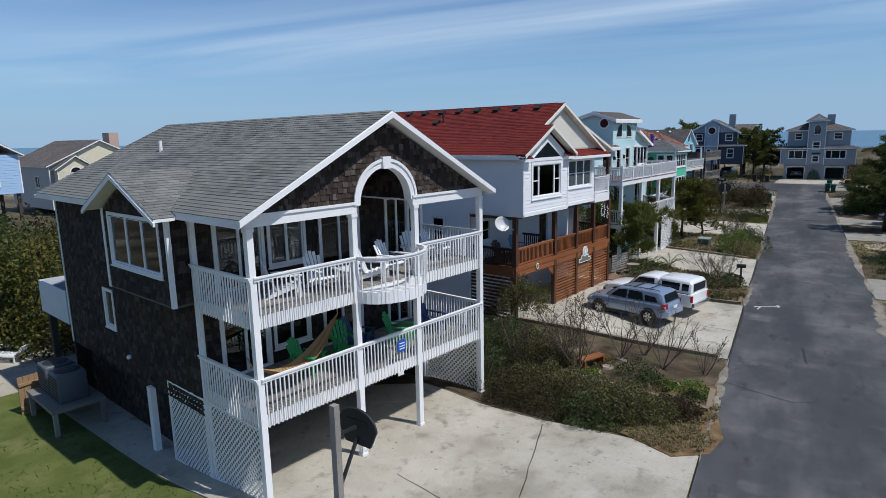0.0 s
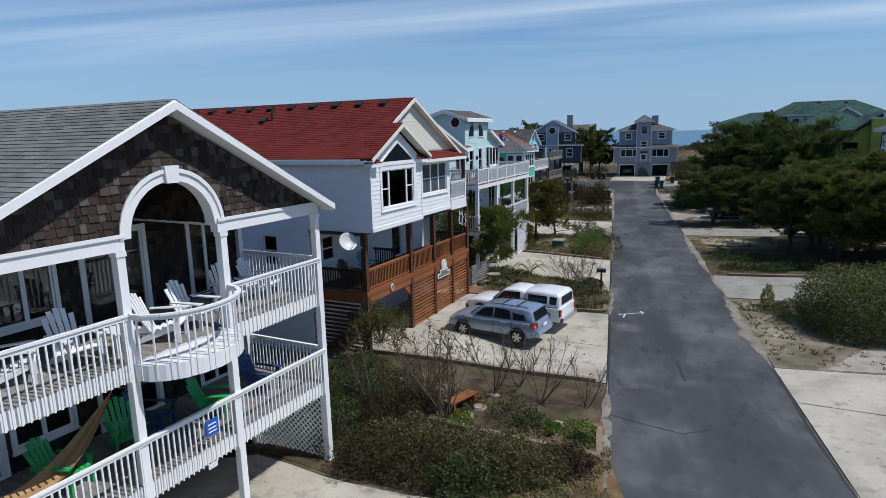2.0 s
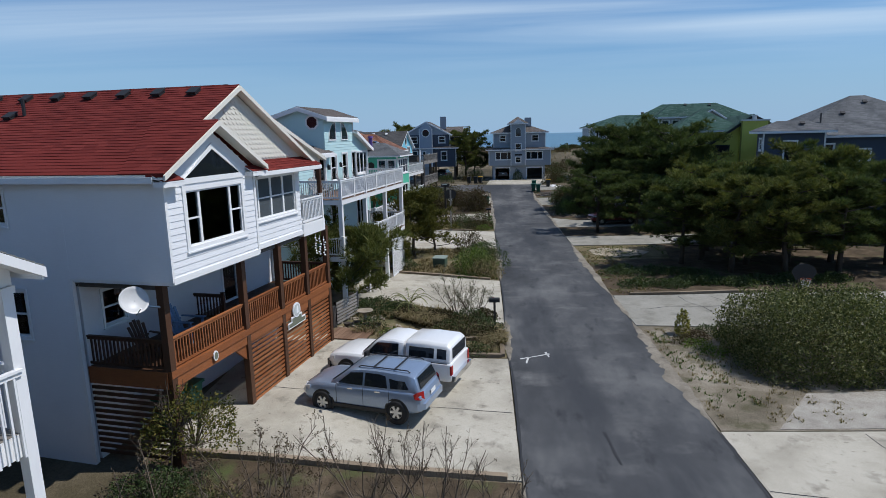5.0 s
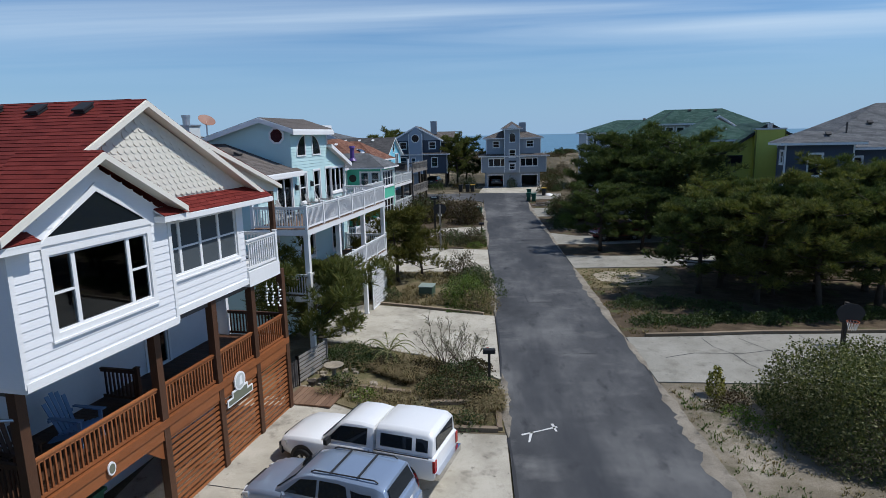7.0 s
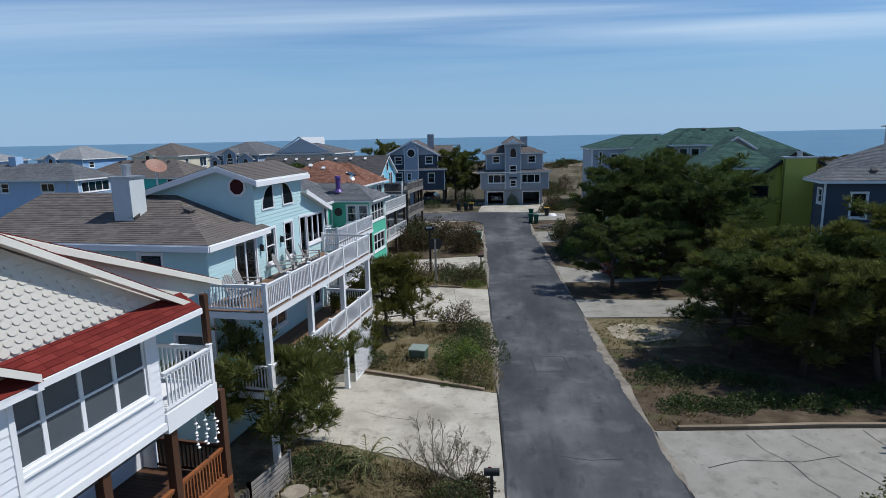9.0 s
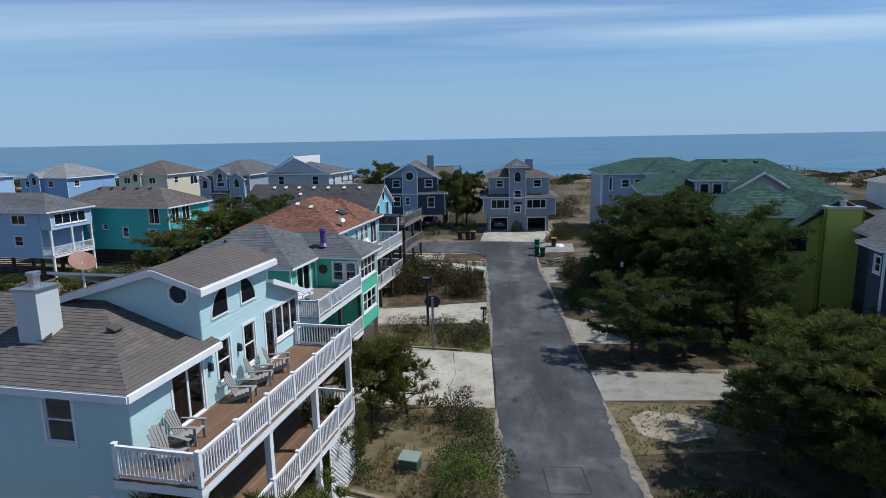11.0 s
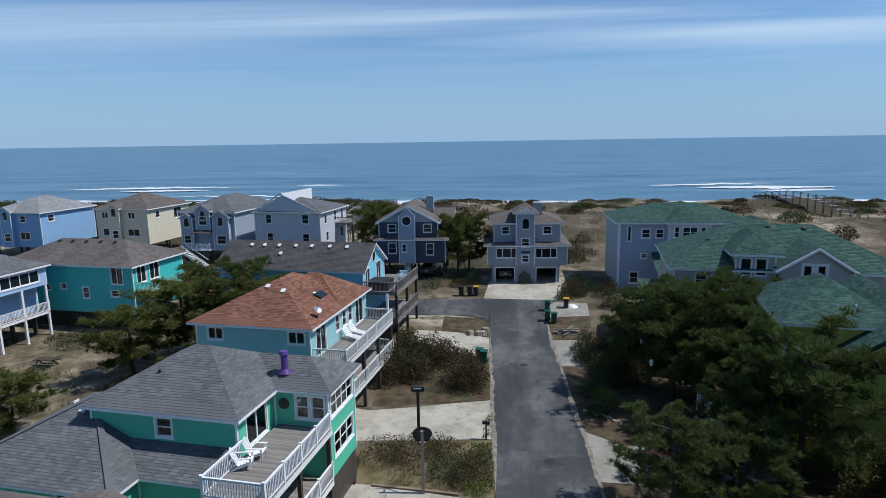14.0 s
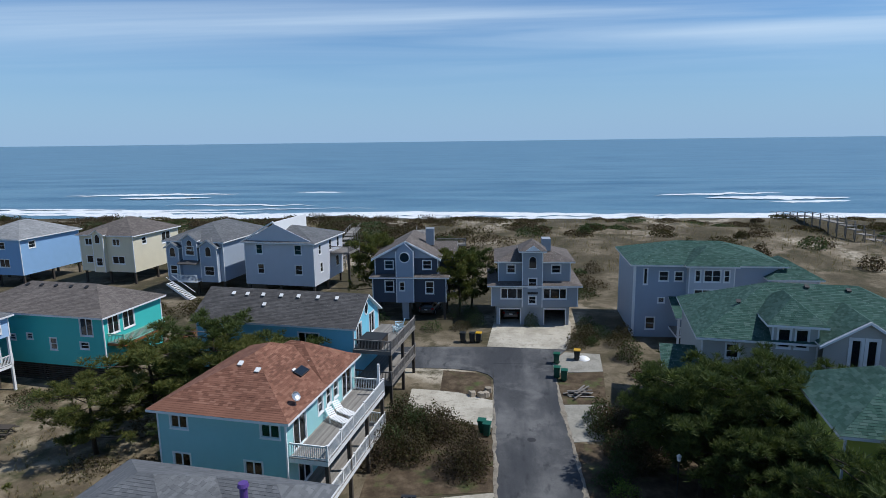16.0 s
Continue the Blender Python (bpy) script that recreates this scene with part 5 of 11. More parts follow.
def hip(H, x0, x1, y0, y1, z, rise, mat, over=0.4, tabs=True, edge=None, name="roof", single=0, course=0.16):
    """A hipped roof over a rectangle with level eaves; rise is its height."""
    x0, x1, y0, y1 = x0 - over, x1 + over, y0 - over, y1 + over
    w = min(x1 - x0, y1 - y0) / 2
    if x1 - x0 >= y1 - y0:
        a, b = (x0 + w, (y0 + y1) / 2, z + rise), (x1 - w, (y0 + y1) / 2, z + rise)
        P = [[(x0, y0, z), (x1, y0, z), b, a], [(x1, y1, z), (x0, y1, z), a, b], [(x1, y0, z), (x1, y1, z), b], [(x0, y1, z), (x0, y0, z), a]]
    else:
        a, b = ((x0 + x1) / 2, y0 + w, z + rise), ((x0 + x1) / 2, y1 - w, z + rise)
        P = [[(x0, y0, z), (x1, y0, z), a], [(x1, y1, z), (x0, y1, z), b], [(x1, y0, z), (x1, y1, z), b, a], [(x0, y1, z), (x0, y0, z), a, b]]
    P = [[q for i, q in enumerate(p) if q != p[i - 1]] for p in P]
    return roof(H, P, mat, course, 0.34, 0.16, tabs, single, name, edge or WHITE)


def gable(H, x0, x1, y0, y1, z, rise, mat, along="x", over=0.35, tabs=True, edge=None, name="roof", course=0.16):
    x0, x1, y0, y1 = x0 - over, x1 + over, y0 - over, y1 + over
    if along == "x":
        m = (y0 + y1) / 2
        P = [[(x0, y0, z), (x1, y0, z), (x1, m, z + rise), (x0, m, z + rise)], [(x1, y1, z), (x0, y1, z), (x0, m, z + rise), (x1, m, z + rise)]]
    else:
        m = (x0 + x1) / 2
        P = [[(x1, y0, z), (x1, y1, z), (m, y1, z + rise), (m, y0, z + rise)], [(x0, y1, z), (x0, y0, z), (m, y0, z + rise), (m, y1, z + rise)]]
    return roof(H, P, mat, course, 0.34, 0.14, tabs, 0, name, edge or WHITE)


def box_walls(H, x0, x1, y0, y1, z0, z1, mat, wins=(), course=0.2, trim=0.09, glass=None, sash=None, each=0, tops=None):
    """Four walls with windows: wins are (side, a0, a1, z0, z1, lights, rail); sides n (near, -y), f (far), r (road, +x), b (back)."""
    F = {"n": Face((0, y0), (1, 0), (0, -1)), "f": Face((0, y1), (1, 0), (0, 1)), "r": Face((x1, 0), (0, 1), (1, 0)), "b": Face((x0, 0), (0, 1), (-1, 0))}
    for k, fc in F.items():
        a0, a1 = (x0, x1) if k in "nf" else (y0, y1)
        hs = [q[1:5] for q in wins if q[0] == k]
        top = (tops or {}).get(k)
        out = [(a0, z0), (a1, z0), (a1, z1)] + ([top] if top else []) + [(a0, z1)]
        wall(H, fc, out, hs, mat, "lap", course, single=each if k in "nr" else 0)
        for q in wins:
            if q[0] == k:
                window(H, fc, *q[1:5], q[5] if len(q) > 5 else ((0, 1),), q[6] if len(q) > 6 else True, trim, sash=sash, glass=glass)
    # added floor and partition whose dark colour stands for an unlit interior
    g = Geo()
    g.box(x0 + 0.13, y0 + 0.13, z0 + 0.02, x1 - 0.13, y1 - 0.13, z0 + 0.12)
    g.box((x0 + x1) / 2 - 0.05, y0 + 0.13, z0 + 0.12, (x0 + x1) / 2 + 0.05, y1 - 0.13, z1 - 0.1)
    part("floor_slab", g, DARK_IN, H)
    for x, y in ((x1, y0), (x0, y0), (x1, y1)):
        g = Geo()
        g.box(x - 0.05, y - 0.05, z0, x + 0.05, y + 0.05, z1)
        part("corner_board", g, WHITE, H)
    return F


def shape_window(H, fc, pts, frame=0.08, mat=None, glass=None, label=""):
    """A window of any convex outline, proud of its wall: frame and pane."""
    c = (sum(a for a, _ in pts) / len(pts), sum(z for _, z in pts) / len(pts))
    r = max(math.hypot(a - c[0], z - c[1]) for a, z in pts)
    big = [(c[0] + (a - c[0]) * (1 + frame / r * 1.3), c[1] + (z - c[1]) * (1 + frame / r * 1.3)) for a, z in pts]
    g = Geo()
    n = len(pts)
    for i in range(n):
        j = (i + 1) % n
        fc.plate(g, [pts[i], pts[j], big[j], big[i]], 0.0, 0.06)
    w = part("window", g, mat or WHITE, H, label)
    g = Geo()
    fc.plate(g, pts, 0.025, 0.035)
    part("pane", g, glass or DGLASS, w)
    return w


def adirondack(at, yaw, mat, label, group, scale=1.0):
    """A slatted garden chair with a fan back."""
    C = thing("adirondack_chair", at, yaw, label, "chair", group)
    def P(name, g):
        return part(name, g, mat, C)
    for s in (-1, 1):
        g = Geo().prism([(0.34, 0.27 * s - 0.015, 0.0), (0.42, 0.27 * s - 0.015, 0.0), (0.42, 0.27 * s - 0.015, 0.56), (0.34, 0.27 * s - 0.015, 0.56)], (0, 0.03, 0))
        P("front_leg", g)
        g = Geo().prism([(0.4, 0.24 * s - 0.015, 0.38), (0.4, 0.24 * s - 0.015, 0.28), (-0.42, 0.24 * s - 0.015, 0.0), (-0.5, 0.24 * s - 0.015, 0.0), (-0.3, 0.24 * s - 0.015, 0.16)], (0, 0.03, 0))
        P("side_rail", g)
        g = Geo().prism([(0.46, 0.22 * s, 0.57), (0.46, 0.36 * s, 0.57), (-0.3, 0.34 * s, 0.57), (-0.3, 0.27 * s, 0.57)], (0, 0, 0.025))
        P("armrest", g)
    for i in range(5):
        x = 0.38 - 0.13 * i
        P("seat_slat", Geo().bar((x, -0.26, 0.385 - 0.045 * i), (x, 0.26, 0.385 - 0.045 * i), 0.11, 0.02, up=(0.32, 0, 1)))
    for i in range(5):
        o = (i - 2)
        h = 0.98 - 0.035 * o * o
        P("back_slat", Geo().prism([(-0.2, o * 0.088 - 0.035, 0.2), (-0.2, o * 0.088 + 0.035, 0.2), (-0.2 - (h - 0.2) * 0.42, o * 0.118 + 0.045, h), (-0.2 - (h - 0.2) * 0.42, o * 0.118 - 0.045, h)], (0.02, 0, 0.01)))
    P("back_rail", Geo().bar((-0.34, -0.3, 0.5), (-0.34, 0.3, 0.5), 0.03, 0.06))
    if scale != 1:
        C.scale = (scale,) * 3
    return C


def local(O, yaw, x, y, z):
    v = pose(O[0], O[1], 0, 0, 0, yaw) @ Vector((x, y, z))
    return (v.x, v.y, v.z)


RO, RY_ = (-9.55, 48), -9.0


def aqua_house():
    H = thing("beach_house", (*RO, 0), RY_, "aqua lap-sided beach house with a brown roof and long white decks", "house")
    X = -1.05
    fr = Face((X, 0), (0, 1), (1, 0))
    # lower floors
    box_walls(H, -10.5, X, -7.6, 2.55, 0.0, 5.4, AQUA, [("n", -2.6, -1.5, 3.3, 4.5), ("r", -6.9, -6.1, 2.95, 5.0, ((0, 1),), False), ("r", -3.8, -2.2, 3.4, 4.9, ((0, 0.5), (0.5, 1)), False), ("r", 0.2, 1.6, 3.2, 5.0, ((0, 0.5), (0.5, 1)), False)], 0.155)
    # main floor
    wins = [(-5.85, -4.35, 5.74, 7.55), (-3.5, -2.72, 6.25, 7.65), (-1.82, -1.08, 6.2, 7.7), (-0.28, 0.42, 5.74, 7.75), (0.5, 2.45, 6.4, 7.7)]
    wall(H, fr, [(-7.6, 5.4), (2.55, 5.4), (2.55, 7.78), (-7.6, 7.78)], wins, AQUA, "lap", 0.155, single=70)
    window(H, fr, *wins[0], ((0, 0.5), (0.5, 1)), False, name="sliding_door")
    window(H, fr, *wins[1])
    window(H, fr, *wins[2])
    window(H, fr, *wins[3], rail=False, name="door")
    window(H, fr, *wins[4], ((0, 0.33), (0.33, 0.67), (0.67, 1)), False)
    nr = Face((0, -7.6), (1, 0), (0, -1))
    wall(H, nr, [(-10.5, 5.4), (X, 5.4), (X, 7.8), (-10.5, 7.8)], [(-3.75, -2.85, 6.1, 7.4), (-7.5, -6.5, 6.1, 7.4)], AQUA, "lap", 0.155, single=20)
    window(H, nr, -3.75, -2.85, 6.1, 7.4)
    window(H, nr, -7.5, -6.5, 6.1, 7.4)
    wall(H, Face((0, 2.55), (1, 0), (0, 1)), [(-10.5, 5.4), (X, 5.4), (X, 7.9), (-10.5, 7.9)], [], AQUA, "lap", 0.155)
    wall(H, Face((-10.5, 0), (0, 1), (-1, 0)), [(-7.6, 5.4), (2.55, 5.4), (2.55, 7.8), (-7.6, 7.8)], [], AQUA, "lap", 0.155)
    # upper box with quarter-round windows
    wall(H, fr, [(-4.2, 7.78), (0.0, 7.78), (0.0, 9.74), (-4.2, 9.74)], [], AQUA, "lap", 0.155, single=30)
    wall(H, fr, [(0.0, 7.78), (2.55, 7.78), (2.55, 7.95), (0.0, 8.95)], [], AQUA, "lap", 0.155)
    arc = [(0.92 * math.sin(math.pi / 2 * i / 7), 0.92 * math.cos(math.pi / 2 * i / 7)) for i in range(8)]
    shape_window(H, fr, [(-2.72, 8.55)] + [(-2.72 - a, 8.55 + c) for a, c in arc], 0.07)
    shape_window(H, fr, [(-1.82, 8.55)] + [(-1.82 + a, 8.55 + c) for a, c in arc], 0.07)
    sd = Face((0, -4.2), (1, 0), (0, -1))
    wall(H, sd, [(-6.8, 8.9), (-4.2, 7.9), (X, 7.78), (X, 9.72), (-2.4, 10.2)], [], AQUA, "lap", 0.155)
    shape_window(H, sd, [(-1.72 + 0.32 * math.cos(math.pi * (2 * i + 1) / 8), 9.5 + 0.32 * math.sin(math.pi * (2 * i + 1) / 8)) for i in range(8)], 0.07, label="white framed octagonal window")
    wall(H, Face((0, 0.0), (1, 0), (0, 1)), [(-5.5, 8.0), (X, 8.0), (X, 9.72), (-2.4, 10.2), (-5.5, 9.3)], [], AQUA, "lap", 0.155)
    g = Geo()
    g.box(X - 0.02, 0.0, 8.85, X + 0.06, 0.1, 9.7)
    part("corner_board", g, WHITE, H)
    g = Geo()
    g.box(-10.3, -7.4, 5.3, X - 0.15, 2.4, 5.5).box(-4.6, -7.4, 5.5, -4.5, 2.4, 7.7)
    part("floor_slab", g, DARK_IN, H)
    # roofs
    roof(H, [[(-0.72, -4.55, 9.8), (-0.72, 0.3, 9.8), (-2.4, 0.3, 10.36), (-2.4, -4.55, 10.36)]], ROOF_BROWN, 0.15, 0.33, 0.1, True, 220, edge=WHITE)
    roof(H, [[(-11.0, 0.3, 7.86), (-11.0, -4.55, 7.86), (-2.4, -4.55, 10.36), (-2.4, 0.3, 10.36)]], ROOF_BROWN, 0.15, 0.33, 0.1, True, edge=WHITE)
    roof(H, [[(-0.7, -8.0, 7.85), (-0.7, -3.72, 7.85), (-4.7, -3.72, 9.25), (-4.7, -4.0, 9.25)], [(-11, -8.0, 7.85), (-0.7, -8.0, 7.85), (-4.7, -4.0, 9.25), (-11, -4.0, 9.25)]], ROOF_BROWN, 0.15, 0.33, 0.1, True, 80, edge=WHITE, name="lower_roof")
    roof(H, [[(-0.75, 2.85, 7.9), (-11.0, 2.85, 7.9), (-11.0, 0.02, 9.0), (-0.75, 0.02, 9.0)]], ROOF_BROWN, 0.15, 0.33, 0.1, True, edge=WHITE, name="lower_roof")
    for q in (((-0.7, -4.58, 9.62), (-0.7, 0.33, 9.62)), ((-0.68, -8.0, 7.7), (-0.68, -3.72, 7.7)), ((-11, -8.02, 7.7), (-0.7, -8.02, 7.7))):
        part("fascia", Geo().bar(*q, 0.05, 0.2), WHITE, H)
    for q in (((-0.7, -4.55, 9.66), (-2.4, -4.55, 10.22)), ((-2.4, -4.55, 10.22), (-8.0, -4.55, 8.6)), ((-0.72, 0.0, 8.92), (-0.72, 2.85, 7.8))):
        part("rake_board", Geo().bar(*q, 0.05, 0.2), WHITE, H)
    a = math.degrees(math.atan(0.35))
    vent_box(H, -3.0, -5.6, 8.68, (0, a, 0), ROOF_DARK)
    vent_box(H, -4.9, -6.2, 8.5, (a, 0, 0), ROOF_DARK)
    # sided chimney with a metal flue
    g = Geo()
    g.box(-5.6, -6.4, 8.2, -4.8, -5.6, 10.0)
    ch = part("chimney", g, paint("pale chimney siding", (0.6, 0.64, 0.63), 0.6, 0.1), H, "pale sided chimney with a metal flue")
    part("chimney_cap", Geo().box(-5.65, -6.45, 10.0, -4.75, -5.55, 10.07), TIN, ch)
    part("flue", Geo().tube([(-5.2, -6.0, 10.05), (-5.2, -6.0, 10.4)], 0.16, 12), TIN, ch)
    part("flue_cap", Geo().tube([(-5.2, -6.0, 10.4), (-5.2, -6.0, 10.5)], 0.2, 12), TIN, ch)
    # decks
    D0, D1, DX = -8.4, 2.1, 1.5
    for z, y0 in ((5.7, D0), (2.9, D0)):
        deck(H, X, y0, DX, D1, z, WOOD_DECK, WHITE, along="y", rim_h=0.26)
        ps = [y0 + 0.06 + (D1 - y0 - 0.12) * i / 6 for i in range(7)]
        for i, (p, q) in enumerate(zip(ps, ps[1:])):
            railing(H, (DX - 0.06, p), (DX - 0.06, q), z, 0.92, 0.12, WHITE, (True, i == 5), 0, 0.035, 0.11)
        railing(H, (DX - 0.06, y0 + 0.06), (X + 0.1, y0 + 0.06), z, 0.92, 0.12, WHITE, (False, True), 0, 0.035, 0.11)
        railing(H, (DX - 0.06, D1 - 0.06), (X + 0.1, D1 - 0.06), z, 0.92, 0.12, WHITE, (False, True), 0, 0.035, 0.11)
    for y in (-8.2, -4.8, -1.4, 1.95):
        post(H, DX - 0.15, y, 0.0, 5.45, 0.2, WHITE)
    lattice(H, Face((DX - 0.05, 0), (0, 1), (1, 0)), -0.6, 1.9, 0.05, 2.6)
    lattice(H, Face((0, D1 - 0.02), (1, 0), (0, 1)), X, DX - 0.1, 0.05, 2.6)
    for a, c in ((-4.0, 6.9), (-2.25, 6.95)):
        lm = part("wall_lantern", Geo().box(X + 0.02, a - 0.06, c, X + 0.16, a + 0.06, c + 0.24), NAVY_IN, H)
        part("bracket", Geo().bar((X, a, c + 0.28), (X + 0.12, a, c + 0.25), 0.03, 0.03), NAVY_IN, lm)
    # towel over the lower railing
    return H


H3 = aqua_house()
GREYWOOD = paint("silvered teak", (0.30, 0.29, 0.27), 0.8, 0.15, (5, 5, 1))
for x, y, r in ((-0.1, -7.4, -10), (-0.35, -6.3, 8), (-0.3, -3.4, 12), (-0.35, -2.1, 20), (-0.3, -0.9, 25)):
    adirondack(local(RO, RY_, x, y, 5.7), RY_ + r, GREYWOOD, "weathered grey wooden slatted deck chair", "chairs on the aqua house deck")


def green_house():
    H = thing("beach_house", (*RO, 0), RY_, "mint green beach house with a slate grey hip roof", "house")
    # main block, upper floor
    box_walls(H, -13.2, -5.55, 10.9, 17.8, 2.2, 6.95, MINT, [("n", -9.7, -8.9, 5.7, 6.6), ("r", 11.7, 13.5, 5.1, 6.85, ((0, 0.5), (0.5, 1)), False)], 0.2)
    box_walls(H, -5.5, -2.65, 14.35, 17.8, 2.2, 6.95, MINT, [("n", -4.35, -3.7, 5.45, 6.6), ("n", -3.5, -2.85, 5.45, 6.6), ("r", 14.65, 17.5, 5.45, 6.65, ((0, 0.25), (0.25, 0.5), (0.5, 0.75), (0.75, 1)), True), ("r", 14.9, 17.4, 3.2, 4.4, ((0, 0.33), (0.33, 0.67), (0.67, 1)), True)], 0.2)
    hip(H, -13.2, -5.55, 10.9, 17.8, 7.0, 1.95, ROOF_SLATE, 0.38, single=120)
    # bump-out roof
    e0, e1, xf = 14.0, 18.15, -2.28
    m, zr = (e0 + e1) / 2, 8.05
    roof(H, [[(-6.0, e0, 7.0), (xf, e0, 7.0), (xf - 2.0, m, zr), (-8.0, m, zr)], [(xf, e1, 7.0), (-6.0, e1, 7.0), (-8.0, m, zr), (xf - 2.0, m, zr)], [(xf, e0, 7.0), (xf, e1, 7.0), (xf - 2.0, m, zr)]], ROOF_SLATE, 0.16, 0.34, 0.12, True, 60, "bump_roof", WHITE)
    # one-storey wing
    ap = (-14.0, 12.1, 6.82)
    roof(H, [[(-18.62, 7.48, 4.62), (-9.38, 7.48, 4.62), ap], [(-18.62, 16.7, 4.62), (-18.62, 7.48, 4.62), ap], [(-13.3, 16.7, 4.62), (-18.62, 16.7, 4.62), ap, (-13.3, 12.8, 6.49)],
             [(-9.38, 7.48, 4.62), (-9.38, 9.1, 4.62), (-11.26, 10.88, 5.51), (-12.78, 10.88, 6.24)], [(-9.38, 9.1, 4.62), (-5.62, 9.1, 4.62), (-5.62, 10.88, 5.46), (-11.24, 10.88, 5.46)]], ROOF_SLATE, 0.16, 0.34, 0.14, True, 0, "wing_roof", WHITE)
    part("ridge_cap", Geo().bar((-9.38, 7.48, 4.66), (-12.75, 10.86, 6.27), 0.26, 0.03), ROOF_SLATE, H)
    part("ridge_cap", Geo().bar((-18.62, 7.48, 4.66), (ap[0], ap[1], 6.86), 0.26, 0.03), ROOF_SLATE, H)
    vent_box(H, -13.9, 11.2, 6.45, (25, 0, 0), WHITE_OLD)
    vent_box(H, -15.2, 12.0, 6.35, (0, -25, 0), WHITE_OLD)
    box_walls(H, -18.2, -9.8, 7.9, 16.3, 0.0, 4.68, MINT, [("n", -16.6, -15.9, 3.2, 4.4), ("n", -12.6, -11.5, 3.2, 4.4)], 0.2)
    box_walls(H, -9.75, -5.65, 9.5, 10.86, 0.0, 4.68, MINT, [], 0.2)
    fn = Face((0, 14.35), (1, 0), (0, -1))
    g = Geo()
    fn.plate(g, [(-5.0 + 0.3 * math.cos(2 * math.pi * i / 16), 6.15 + 0.3 * math.sin(2 * math.pi * i / 16)) for i in range(16)], 0.02, 0.06)
    part("round_ornament", g, PILE, H, "dark round wall ornament")
    g = Geo()
    g.tube([(-5.2, 15.0, 7.5), (-5.2, 15.0, 8.5)], 0.17, 14)
    fl = part("stove_pipe", g, PURPLE, H, "purple stove pipe with a flared cap")
    part("pipe_cap", Geo().tube([(-5.2, 15.0, 8.5), (-5.2, 15.0, 8.66)], [0.25, 0.2], 14), PURPLE, fl)
    part("pipe_base", Geo().tube([(-5.2, 15.0, 7.5), (-5.2, 15.0, 7.72)], [0.34, 0.18], 14), PURPLE, fl)
    part("vent_pipe", Geo().tube([(-10.6, 12.6, 7.6), (-10.6, 12.6, 8.2)], 0.07, 8), NAVY_IN, H)
    # decks
    for z, x0 in ((5.05, -5.35), (2.35, -5.5)):
        deck(H, x0, 7.7, -2.45, 14.3 if z > 4 else 14.2, z, WOOD_GREY, WHITE, along="x", rim_h=0.3)
        ps = [7.76 + 6.4 * i / 4 for i in range(5)]
        for i, (p, q) in enumerate(zip(ps, ps[1:])):
            railing(H, (-2.5, p), (-2.5, q), z, 0.92, 0.12, WHITE, (True, i == 3), 0, 0.035, 0.1)
        railing(H, (-2.5, 7.76), (x0 + 0.1, 7.76), z, 0.92, 0.12, WHITE, (False, True), 0, 0.035, 0.1)
        if z > 4:
            railing(H, (x0 + 0.1, 7.76), (x0 + 0.1, 10.8), z, 0.92, 0.12, WHITE, (False, False), 0, 0.035, 0.1)
    for y in (7.9, 10.9, 14.1):
        post(H, -2.6, y, 0.0, 4.8, 0.18, PILE, base=False)
    for x in (-2.8, -5.0):
        for y in (14.6, 17.6):
            post(H, x, y, 0.0, 2.2, 0.22, PILE, "piling", False)
    z = 0.35
    while z < 2.1:
        for q in ((-2.72, 14.4, -2.68, 17.8), (-5.4, 14.38, -2.7, 14.42)):
            part("slat", Geo().box(q[0], q[1], z, q[2], q[3], z + 0.09), PILE, H)
        z += 0.17
    for y0, y1, x in ((10.9, 14.0, -5.6),):
        part("ground_wall", Geo().box(x - 0.1, 8.0, 0.0, x, 17.8, 2.2), PILE, H)
    return H


H4 = green_house()
for x, y, r in ((-4.85, 10.1, 20), (-4.75, 11.0, 8)):
    adirondack(local(RO, RY_, x, y, 5.05), RY_ + r, WHITE, "white slatted chair against the deck wall", "white deck chairs")


def lounger(at, yaw, label="white slatted sun lounger on a deck"):
    L = thing("sun_lounger", at, yaw, label, "lounger", "white sun loungers")
    for s in (-1, 1):
        part("side_rail", Geo().bar((-0.9, 0.3 * s, 0.3), (0.45, 0.3 * s, 0.3), 0.04, 0.05), WHITE, L)
    for i in range(8):
        part("slat", Geo().bar((-0.85 + 0.17 * i, -0.29, 0.335), (-0.85 + 0.17 * i, 0.29, 0.335), 0.12, 0.02), WHITE, L)
    for i in range(5):
        part("back_slat", Geo().bar((0.45 + 0.1 * i, -0.29, 0.38 + 0.1 * i), (0.45 + 0.1 * i, 0.29, 0.38 + 0.1 * i), 0.1, 0.02, up=(-1, 0, 1)), WHITE, L)
    for x in (-0.8, 0.4):
        for s in (-1, 1):
            part("leg", Geo().box(x - 0.025, 0.3 * s - 0.025, 0, x + 0.025, 0.3 * s + 0.025, 0.29), WHITE, L)
    return L


